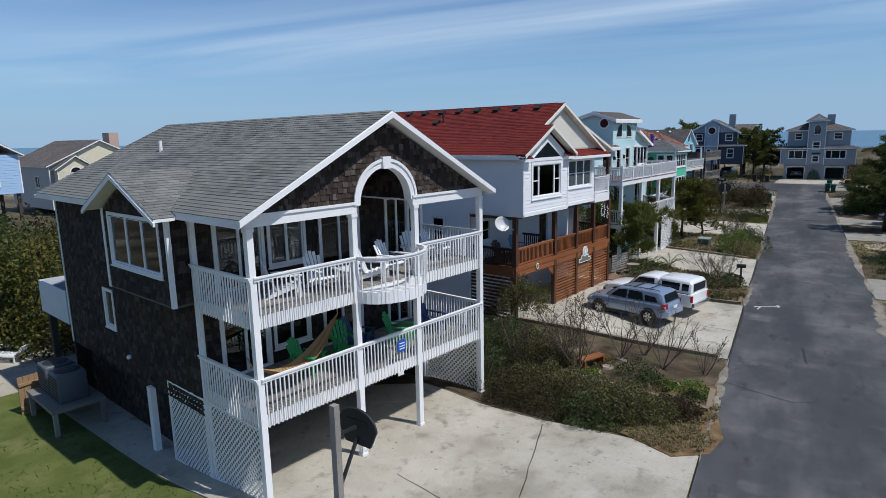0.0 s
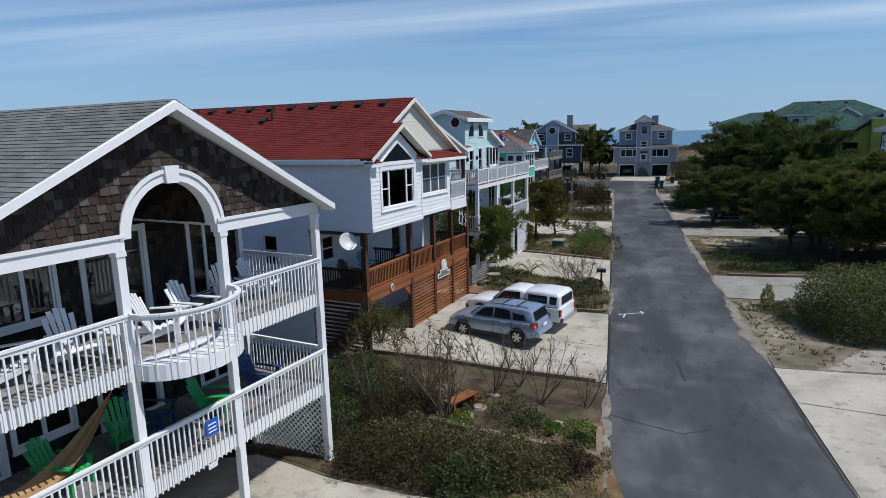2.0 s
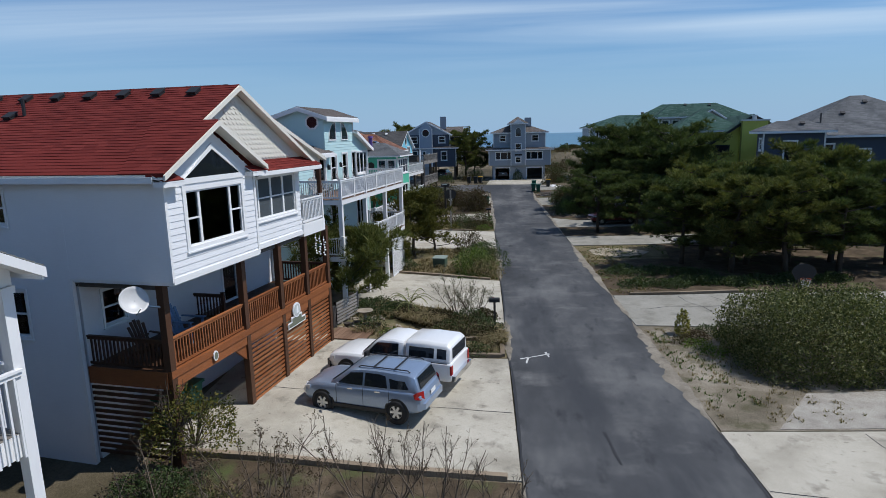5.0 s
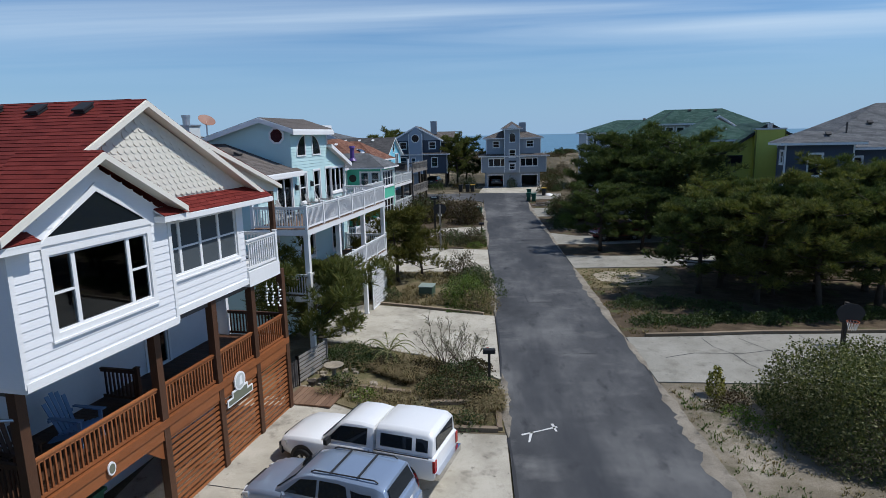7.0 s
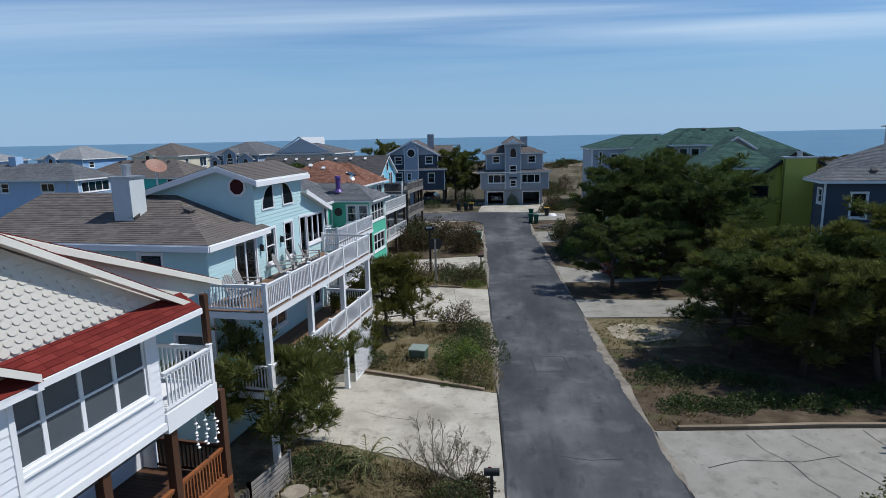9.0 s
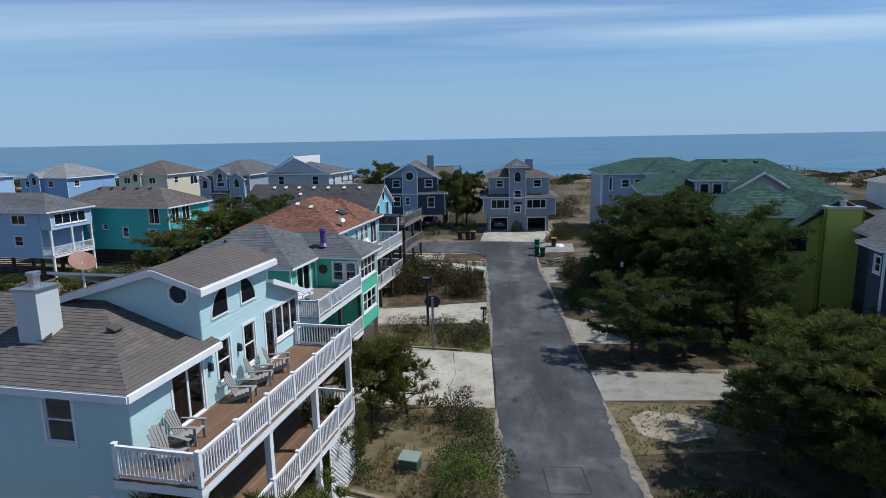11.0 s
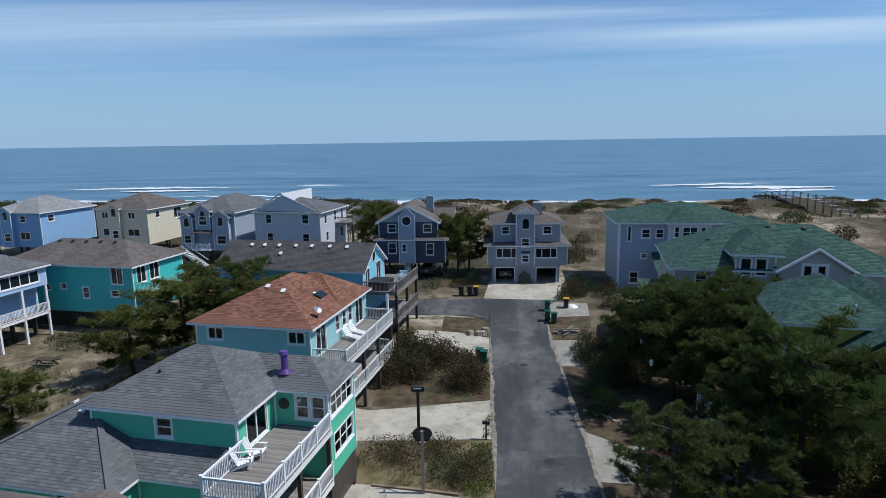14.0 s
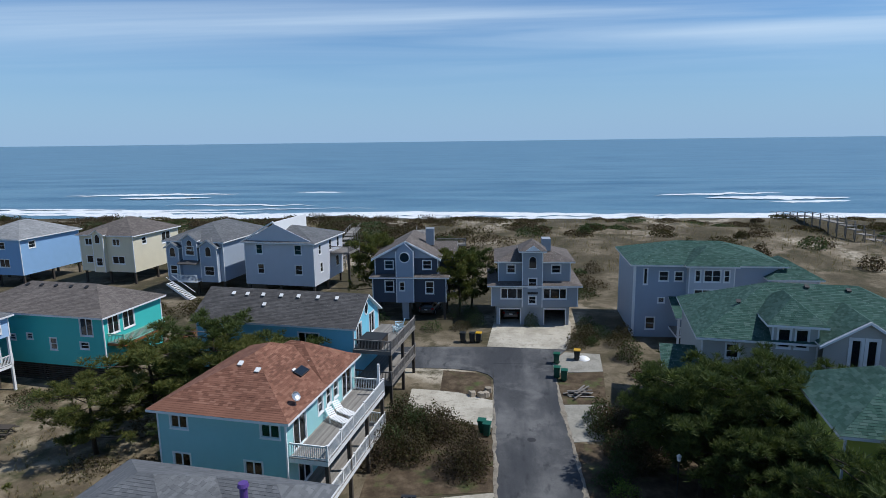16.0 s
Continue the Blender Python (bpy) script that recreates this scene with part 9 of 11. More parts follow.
bare_tree((-10.6, 24.4), 3.3, 301, "gnarled grey tree with green outer leaves", 0, None, BARK, 0.6)
bush((-10.0, 24.7), 1.25, 1.0, 1.5, 3200, 0.045, PINE_Y, "olive green leafy branch hanging over the driveway", 302, lift=1.0, twigs=40)
for x, y, rx, h, mt in ((-4.45, 21.5, 0.8, 0.75, LEAF_DARK), (-3.8, 21.1, 0.55, 0.5, LEAF_DARK), (-2.35, 20.9, 0.6, 0.4, LEAF_LIME), (-2.3, 20.3, 0.45, 0.3, LEAF_DARK), (-6.0, 21.3, 0.45, 0.22, LEAF_LIME), (-3.1, 20.9, 0.3, 0.3, LEAF_LIME), (-9.6, 22.9, 0.9, 0.7, LEAF_DARK)):
    sd += 1
    bush((x, y), rx, rx, h, 700, 0.045, mt, "small green garden plant", sd, group="garden plants", twigs=4)
# garden between the red-roofed and aqua houses
for x, y, rx, h, mt, n in ((-3.4, 35.6, 1.3, 1.0, LEAF_BROWN, 1300), (-2.5, 36.4, 0.8, 0.7, LEAF_DARK, 700), (-7.6, 36.3, 0.7, 0.5, LEAF_DARK, 600), (-6.6, 35.6, 0.55, 0.35, LEAF_LIME, 500), (-8.3, 38.4, 0.8, 0.7, LEAF_DARK, 600), (-2.9, 33.9, 0.6, 0.45, LEAF_DARK, 500), (-5.2, 37.6, 0.7, 0.5, LEAF_BROWN, 500)):
    sd += 1
    bush((x, y), rx, rx, h, n, 0.045, mt, "garden shrub in dry grass", sd, group="garden shrubs", twigs=16)
fan_shrub((-3.9, 38.9), 2.3, 330, "wide leafless grey shrub with pale blossom", 1500, leafy("pale blossom", [(0.3, 0.28, 0.22), (0.45, 0.42, 0.34)], 0.8), 0.9, 0.03, 9)
for x, y, rx, h, mt, n in ((-3.1, 48.6, 1.05, 1.3, LEAF_LIME, 1700), (-2.4, 47.3, 0.9, 0.9, BLADE_TAN, 900), (-2.2, 50.0, 1.1, 1.3, LEAF_DARK, 1500), (-3.6, 50.2, 0.9, 1.0, LEAF_DARK, 900), (-3.6, 54.8, 0.95, 1.4, LEAF_BROWN, 1500), (-2.8, 53.8, 0.8, 0.8, LEAF_DARK, 900), (-7.6, 49.4, 0.6, 0.6, LEAF_DARK, 500),
                          (-3.0, 66.4, 1.0, 1.2, LEAF_BROWN, 1400), (-4.2, 66.9, 1.0, 1.0, LEAF_DARK, 1200), (-2.6, 68.2, 0.8, 1.0, LEAF_DARK, 900), (-6.4, 68.8, 1.5, 0.9, LEAF_RUST, 1300), (-8.2, 68.6, 1.3, 1.0, LEAF_RUST, 1100), (-5.0, 69.4, 1.2, 0.8, LEAF_BROWN, 1000), (-2.6, 65.4, 0.6, 0.4, LEAF_LIME, 400)):
    sd += 1
    bush((x, y), rx * 1.25, rx * 1.25, h * 1.3, int(n * 1.7), 0.05, mt, {"lime green leaves": "lime green leafy shrub", "tan grass blades": "yellow ornamental grass clump", "dark shrub leaves": "dark green shrub by the street", "brown winter leaves": "brown-leaved winter shrub", "russet dune shrub": "russet bare shrub"}[mt.name] + " in a dry bed", sd, group="street shrubs", twigs=22)
rs = random.Random(5)
for i in range(26):
    x, y = rs.uniform(-10, -3.0), rs.uniform(78.3, 86.0)
    rx = rs.uniform(1.1, 1.9)
    bush((x, y), rx, rx, rs.uniform(1.4, 2.9), 1100, 0.085, rs.choice((LEAF_BROWN, LEAF_BROWN, LEAF_DARK, LEAF_RUST)), "tall brown-green shrub thicket by the street", 400 + i, group="street thicket", twigs=30)
for i in range(20):
    x, y = rs.uniform(6.2, 9.8), rs.uniform(80, 89)
    rx = rs.uniform(1.0, 1.7)
    bush((x, y), rx, rx, rs.uniform(1.2, 2.6), 900, 0.085, rs.choice((LEAF_BROWN, LEAF_DARK, LEAF_RUST, LEAF_DARK)), "tall shrub thicket on the verge", 440 + i, group="verge thicket", twigs=26)
for i, (x, y, rx, h, mt) in enumerate([(6.5, 76.5, 1.1, 1.5, LEAF_LIME), (5.9, 78.4, 1.0, 1.0, LEAF_DARK), (6.8, 79.3, 1.2, 1.6, LEAF_DARK), (5.7, 75.2, 0.8, 0.7, LEAF_DARK), (-8.5, 107, 1.3, 1.2, LEAF_DARK), (-5.2, 107.5, 1.2, 1.0, LEAF_BROWN), (-3.5, 108.8, 1.2, 1.8, LEAF_DARK), (9.2, 108.5, 1.2, 1.4, LEAF_DARK), (10.2, 105.6, 1.3, 1.3, LEAF_DARK), (8.8, 103.2, 0.8, 0.9, LEAF_DARK), (11.3, 103.0, 1.2, 1.6, LEAF_BROWN), (2.9, 109.0, 0.9, 1.5, LEAF_DARK), (-5.5, 112, 1.5, 2.6, LEAF_DARK), (-4.0, 110.6, 1.2, 2.0, LEAF_DARK)]):
    bush((x, y), rx, rx, h, 1000, 0.07, mt, "rounded green shrub near the street's end", 480 + i, group="end shrubs", twigs=10)
# vines and brush at the foot of the yellow house
for i, (x, y, rx, h, mt) in enumerate([(17.4, 64.9, 1.5, 2.9, LEAF_OLIVE), (19.4, 64.2, 1.6, 3.3, LEAF_RUST), (21.2, 63.6, 1.7, 3.5, LEAF_BROWN), (23.0, 63.4, 1.6, 3.2, PINE_Y), (24.8, 63.0, 1.7, 3.0, LEAF_OLIVE)]):
    bush((x, y), rx, rx, h, 2600, 0.08, mt, "tall tangled brown-green brush below a yellow wall", 1500 + i, group="wall brush", twigs=30)
# the big clipped hedge, low junipers, small conifer, yucca
bush((9.95, 33.2), 3.1, 2.65, 2.55, 52000, 0.052, LEAF_HEDGE, "large clipped green hedge bush on gravel", 500, name="hedge", twigs=30, lump=0.11, square=4.5)
for i in range(16):
    x, y = 5.8 + 0.78 * i + rs.uniform(-0.3, 0.3), 44.0 + rs.uniform(0, 1.6) + 0.05 * i
    bush((x, y), 0.95, 0.7, 0.42, 700, 0.06, LEAF_DARK, "low spreading dark juniper", 520 + i, group="low junipers", twigs=4)
for i in range(8):
    bush((5.4 + 0.7 * i, 46.8 + rs.uniform(0, 1.8)), 1.0, 0.8, 0.4, 500, 0.06, LEAF_DARK, "low spreading dark juniper", 540 + i, group="low junipers", twigs=4)
bush((5.9, 36.2), 0.34, 0.34, 1.15, 900, 0.05, pieces("golden conifer", [(0.12, 0.13, 0.02), (0.24, 0.23, 0.03), (0.38, 0.34, 0.05)], 0.7), "golden upright dwarf conifer", 560, twigs=2, lump=0.1)
for i, (x, y, rx, h, mt) in enumerate([(6.0, 34.6, 0.6, 0.35, LEAF_LIME), (6.4, 35.8, 0.5, 0.3, LEAF_RUST), (5.6, 35.2, 0.5, 0.3, LEAF_BROWN), (7.0, 36.4, 0.5, 0.35, LEAF_DARK), (6.4, 33.9, 0.7, 0.22, LEAF_LIME), (5.8, 47.6, 0.3, 0.7, LEAF_DARK)]):
    bush((x, y), rx, rx, h, 500, 0.04, mt, "small garden plant on the sandy verge", 570 + i, group="verge plants", twigs=4)
tufts("yucca", [(7.2, 35.4), (8.0, 35.4), (8.0, 36.2), (7.2, 36.2)], 14, 16, 0.7, LEAF_DARK, "spiky green yucca clump", 31, 0.5)
# dune scrub along the sea, and on the lots to the left
for i in range(340):
    x = rs.uniform(-125, 95) if i % 3 else rs.uniform(-110, 5)
    y = rs.uniform(136, 184) + (6 if x < -20 else 0)
    if -2 < x < 60 and y < 128:
        continue
    if 8 < x < 75 and rs.random() < 0.45:
        continue
    rx = rs.uniform(2.0, 4.6) if x < 5 else rs.uniform(1.4, 3.4)
    bush((x, y), rx, rx, rs.uniform(0.9, 2.3) * (1 - (0.65 if x > -8 else 0.3) * smooth(152, 172, y)), 620, 0.18, rs.choice((LEAF_RUST, LEAF_BROWN, LEAF_RUST, LEAF_DARK)), "russet wax-myrtle scrub on the dunes", 600 + i, name="dune_scrub", group="dune scrub", twigs=0)
for i in range(100):
    x, y = rs.uniform(-50, -13), rs.uniform(50, 100)
    if -46 < x < -31 and 66 < y < 88 or x > -23 and y < 96 or -50 < x < -30 and y > 92:
        continue
    rx = rs.uniform(1.0, 2.0)
    bush((x, y), rx, rx, rs.uniform(0.7, 1.9), 620, 0.09, rs.choice((LEAF_RUST, LEAF_BROWN, LEAF_BROWN, LEAF_DARK)), "brown-green scrub on a sandy lot", 820 + i, name="lot_scrub", group="lot scrub", twigs=0)
for i in range(16):
    u, q = radians(58.5 + 10 * rs.random()), rs.uniform(33, 47)
    rx = rs.uniform(1.7, 2.6)
    bush((-math.sin(u) * q, math.cos(u) * q), rx, rx, rs.uniform(4.6, 6.6), 3200, 0.11, rs.choice((LEAF_DARK, PINE_Y, LEAF_BROWN)), "tall olive green wax-myrtle thicket behind the brown house", 880 + i, name="wax_myrtle", group="back thicket", twigs=14)
for i in range(70):
    x, y = (rs.uniform(-72, -14), rs.uniform(104, 119)) if i % 2 else (rs.uniform(7, 40), rs.uniform(120, 136))
    rx = rs.uniform(1.2, 2.4)
    bush((x, y), rx, rx, rs.uniform(0.8, 1.8), 620, 0.11, rs.choice((LEAF_RUST, LEAF_BROWN, LEAF_DARK)), "brown-green scrub among the dune houses", 1300 + i, name="lot_scrub", group="dune lot scrub", twigs=0)
for i in range(14):
    x, y = rs.uniform(11, 17), rs.uniform(99, 106) if i % 2 else rs.uniform(88, 99)
    bush((x if y < 100 else x - 4, y), 1.3, 1.3, rs.uniform(1.0, 2.2), 700, 0.09, rs.choice((LEAF_BROWN, LEAF_RUST, LEAF_DARK)), "brown-green thicket near the green-roofed house", 920 + i, group="verge thicket", twigs=20)


def palm(at):
    """A short fan-less feather palm with arching fronds."""
    r = random.Random(9)
    P = thing("palm", (at[0], at[1], gz(*at)), 0, "small feather palm with arching pale fronds", "palm")
    part("trunk", Geo().tube([(0, 0, 0), (0.02, 0, 0.3), (0, 0, 0.55)], [0.16, 0.15, 0.1], 9), BARK, P)
    for k in range(13):
        a = k * 2.4
        up = r.uniform(0.35, 1.0)
        pts = []
        for i in range(9):
            s = i / 8
            pts.append(Vector((math.cos(a) * s * 1.15, math.sin(a) * s * 1.15, 0.55 + up * math.sin(s * 2.1) * 0.85 - 0.35 * s * s)))
        g = Geo().tube(pts, [0.016] * 8 + [0.005], 4)
        side = Vector((-math.sin(a), math.cos(a), 0))
        for i in range(2, 9):
            for f in (0.0, 0.5):
                p = pts[i - 1].lerp(pts[i], f)
                d = (pts[i] - pts[i - 1]).normalized()
                for s in (-1, 1):
                    e = p + (side * s * 0.8 + d * 0.7 + Vector((0, 0, -0.25))).normalized() * (0.34 - 0.022 * i)
                    w = d * 0.014
                    g.add([p - w, p + w, e], [(0, 1, 2)])
        part("frond", g, LEAF_PALE, P)
    return P


palm((-6.2, 39.0))
for i, (x, y, rx, h, mt) in enumerate([(-7.9, 39.5, 0.95, 0.6, LEAF_DARK), (-6.9, 39.2, 0.9, 0.55, LEAF_DARK), (-8.6, 39.0, 0.7, 0.5, LEAF_DARK), (-6.2, 38.4, 0.8, 0.5, LEAF_BROWN), (-7.4, 38.5, 0.8, 0.4, LEAF_DARK), (-4.6, 38.2, 0.9, 0.55, LEAF_BROWN), (-3.2, 37.7, 1.0, 0.7, LEAF_DARK), (-2.6, 38.4, 0.7, 0.5, LEAF_BROWN), (-4.0, 36.6, 0.9, 0.45, LEAF_DARK), (-2.4, 36.0, 0.6, 0.4, LEAF_BROWN)]):
    bush((x, y), rx, rx * 0.85, h, 1500, 0.045, mt, "low dark evergreen planting round a palm" if mt == LEAF_DARK else "low brown winter shrub beside a driveway", 1500 + i, group="palm bed shrubs", twigs=30)
tufts("grass", [(-7.4, 36.9), (-5.0, 36.7), (-4.9, 38.2), (-7.0, 38.3)], 130, 26, 0.6, BLADE_TAN, "drooping tan ornamental grass clumps", 41, 0.95)
tufts("grass", [(-3.0, 34.9), (-1.75, 34.7), (-1.75, 37.0), (-2.4, 37.2)], 160, 16, 0.4, BLADE_TAN, "tan grass by the street", 42, 0.8)
fan_shrub((-3.0, 38.6), 1.9, 331, "leafless grey shrub with pale blossom", 1800, MATS["pale blossom"], 1.0, 0.03, 10)

# ---- vehicles ----
TYRE = paint("tyre rubber", (0.018, 0.018, 0.018), 0.8, 0.15)
ALLOY = metal("alloy wheel", (0.62, 0.63, 0.64), 0.3)
LAMP_RED = paint("red lamp plastic", (0.35, 0.015, 0.012), 0.2, 0.05)
LAMP_CLEAR = paint("clear lamp plastic", (0.6, 0.62, 0.63), 0.12, 0.05)
BLACK_TRIM = paint("black plastic trim", (0.02, 0.02, 0.021), 0.55, 0.1)
CHROME = metal("chrome", (0.75, 0.75, 0.76), 0.12, 1.0)


def wheel(parent, x, y, r, w):
    s = 1 if y > 0 else -1
    g = Geo()
    prof = [(r * 0.6, -w / 2), (r * 0.9, -w / 2), (r, -w * 0.36), (r, w * 0.36), (r * 0.9, w / 2), (r * 0.6, w / 2), (r * 0.6, -w / 2)]
    t = Matrix.Translation((x, y, r)) @ Matrix.Rotation(radians(90), 4, "X")
    g.lathe(prof, 24).moved(t)
    wh = part("wheel", g, TYRE, parent, smooth=True)
    g = Geo()
    g.lathe([(0.0, -w * 0.3), (r * 0.6, -w * 0.3), (r * 0.61, w * 0.4 ), (r * 0.57, w * 0.4), (r * 0.55, -w * 0.1), (0.0, -w * 0.1)], 20)
    for k in range(6):
        a = k * math.pi / 3
        g.bar((0.04 * math.cos(a), 0.04 * math.sin(a), w * 0.34), (r * 0.57 * math.cos(a), r * 0.57 * math.sin(a), w * 0.34), 0.075, 0.05)
    g.lathe([(0.0, w * 0.4), (0.07, w * 0.38), (0.08, w * 0.2)], 10)
    g.moved(Matrix.Translation((x, y, r)) @ Matrix.Rotation(radians(-90 if s > 0 else 90), 4, "X"))
    part("rim", g, ALLOY, wh)
    return wh


def shell(stations, ring):
    """A closed body lofted along x. stations: (x, {name: value}); ring: half-section points as functions of a station, from keel to roof."""
    g, n = Geo(), 0
    rows = []
    for st in stations:
        half = ring(st)
        full = [(st[0], -y, z) for y, z in half] + [(st[0], y, z) for y, z in half[::-1]]
        rows.append(full)
        n = len(full)
    for r in rows:
        g.v += r
    for i in range(len(rows) - 1):
        for k in range(n - 1):
            g.f.append((i * n + k, i * n + k + 1, (i + 1) * n + k + 1, (i + 1) * n + k)); g.m.append(0)
        g.f.append((i * n + n - 1, i * n, (i + 1) * n, (i + 1) * n + n - 1)); g.m.append(0)
    g.f += [tuple(range(n))[::-1], tuple((len(rows) - 1) * n + k for k in range(n))]
    g.m += [0, 0]
    return g


def rounded(ob, w=0.03, seg=2):
    b = ob.modifiers.new("edges", "BEVEL")
    b.width, b.segments, b.limit_method, b.angle_limit = w, seg, "ANGLE", radians(28)
    for p in ob.data.polygons:
        p.use_smooth = True
    return ob


def lowered(C, z0, k):
    """Brings all that stands above the belt line down in proportion."""
    for o in C.children_recursive:
        for v in o.data.vertices:
            if v.co.z > z0:
                v.co.z = z0 + (v.co.z - z0) * k


def side_panel(g, pts, y0, y1_, s):
    """A pane on a car's flank: (x, z) outline; y runs from y0 at the lowest to y1_ at the highest point."""
    z0, z1 = min(z for _, z in pts), max(z for _, z in pts)
    P = [Vector((x, s * (y0 + (y1_ - y0) * (z - z0) / (z1 - z0)), z)) for x, z in pts]
    g.prism(P if s < 0 else P[::-1], (0, 0.012 * s, 0))
    return g


def suv(at, yaw, paint_mat, label, scale=1.0):
    C = thing("car", (at[0], at[1], gz(at[0], at[1]) + 0.045), yaw, label, "car", "parked vehicles")
    L, W = 4.57, 0.93
    # x, half width, sill z, belt z
    body = [(-2.26, 0.80, 0.52, 0.86), (-2.18, 0.88, 0.42, 1.0), (-1.9, 0.92, 0.34, 1.06), (-0.9, 0.93, 0.3, 1.05), (0.2, 0.93, 0.3, 1.02), (1.0, 0.93, 0.3, 1.0), (1.6, 0.92, 0.32, 0.97), (2.05, 0.86, 0.38, 0.86), (2.26, 0.70, 0.46, 0.68)]
    bd = part("body", shell(body, lambda s: [(s[1] - 0.08, s[2]), (s[1], s[2] + 0.12), (s[1] + 0.01, (s[2] + s[3]) / 2), (s[1] - 0.02, s[3] - 0.08), (s[1] - 0.1, s[3]), (s[1] * 0.5, s[3] + 0.025)]), paint_mat, C)
    rounded(bd, 0.035)
    cab = [(-2.12, 0.74, 1.0, 1.12), (-1.95, 0.72, 1.0, 1.60), (-1.7, 0.70, 1.0, 1.68), (-0.6, 0.68, 1.0, 1.72), (0.1, 0.67, 1.0, 1.69), (0.45, 0.68, 0.99, 1.58), (1.12, 0.74, 0.97, 1.04)]
    cb = part("cabin", shell(cab, lambda s: [(0.86 if s[3] > 1.3 else s[1] + 0.08, s[2]), (s[1] + 0.03 if s[3] > 1.3 else s[1] + 0.06, s[3] - 0.06), (s[1] - 0.06, s[3]), (s[1] * 0.5, s[3] + 0.02)]), paint_mat, C)
    rounded(cb, 0.04)
    for s in (-1, 1):
        for pts in ([(0.78, 1.08), (0.36, 1.5), (-0.12, 1.56), (-0.12, 1.08)], [(-0.2, 1.08), (-0.2, 1.56), (-0.92, 1.56), (-1.02, 1.08)], [(-1.14, 1.09), (-1.04, 1.55), (-1.55, 1.52), (-1.78, 1.12)]):
            part("side_window", side_panel(Geo(), pts, 0.852, 0.722, s), DGLASS, cb)
        part("headlight", Geo().prism([(2.05, 0.55 * s, 0.7), (2.2, 0.52 * s, 0.68), (2.1, 0.82 * s, 0.66), (1.86, 0.9 * s, 0.74)], (0, 0, 0.13)), LAMP_CLEAR, bd)
        part("tail_light", Geo().prism([(-2.2, 0.86 * s, 0.82), (-2.27, 0.70 * s, 0.82), (-2.24, 0.70 * s, 1.06), (-2.1, 0.9 * s, 1.06), (-1.98, 0.945 * s, 0.98), (-2.02, 0.945 * s, 0.84)], (0, 0.008 * s, 0.03)), LAMP_RED, bd)
        m = part("wing_mirror", Geo().prism([(0.82, 0.95 * s, 1.03), (0.7, 1.12 * s, 1.03), (0.66, 1.1 * s, 1.17), (0.8, 0.95 * s, 1.15)], (-0.07, 0, 0)), paint_mat, C)
        for x in (0.3, -0.7):
            part("door_handle", Geo().box(x - 0.1, 0.935 * s, 0.93, x + 0.1, 0.965 * s, 0.965), CHROME, bd)
        for x in (0.83, -0.16, -1.1):
            part("door_seam", Geo().box(x - 0.005, 0.93 * s, 0.42, x + 0.005, 0.945 * s, 1.02), BLACK_TRIM, bd)
        part("sill", Geo().box(-1.0, 0.86 * s, 0.28, 1.05, 0.95 * s, 0.4), BLACK_TRIM, bd)
        part("roof_rail", Geo().tube([(-1.75, 0.6 * s, 1.7), (-1.65, 0.6 * s, 1.77), (0.0, 0.6 * s, 1.77), (0.1, 0.6 * s, 1.71)], 0.022, 6), BLACK_TRIM, C)
    for x in (-1.2, -0.45):
        part("roof_bar", Geo().bar((x, -0.6, 1.775), (x, 0.6, 1.775), 0.05, 0.03), BLACK_TRIM, C)
    part("windscreen", Geo().prism([(0.52, -0.62, 1.55), (0.52, 0.62, 1.55), (1.06, 0.72, 1.09), (1.06, -0.72, 1.09)], (0.02, 0, 0.012)), DGLASS, cb)
    part("rear_window", Geo().prism([(-2.0, 0.6, 1.56), (-2.0, -0.6, 1.56), (-2.135, -0.68, 1.14), (-2.135, 0.68, 1.14)], (-0.015, 0, 0.006)), DGLASS, cb)
    part("rear_bumper", Geo().prism([(-2.33, -0.78, 0.5), (-2.33, 0.78, 0.5), (-2.1, 0.93, 0.5), (-2.1, -0.93, 0.5)], (0, 0, 0.2)), paint_mat, bd)
    part("number_plate", Geo().box(-2.3, -0.2, 0.78, -2.285, 0.2, 0.92), WHITE_OLD, bd)
    part("grille", Geo().box(2.2, -0.45, 0.6, 2.285, 0.45, 0.74), BLACK_TRIM, bd)
    for x in (-1.355, 1.355):
        for y in (-0.82, 0.82):
            part("wheel_arch", Geo().lathe([(0.0, -0.03), (0.43, -0.03), (0.43, 0.03), (0.0, 0.03)], 20).moved(Matrix.Translation((x, y * 1.105, 0.37)) @ Matrix.Rotation(radians(90), 4, "X")), BLACK_TRIM, bd)
            wheel(C, x, y * 1.055, 0.365, 0.25)
    lowered(C, 1.0, 0.8)
    C.scale = (scale,) * 3
    return C


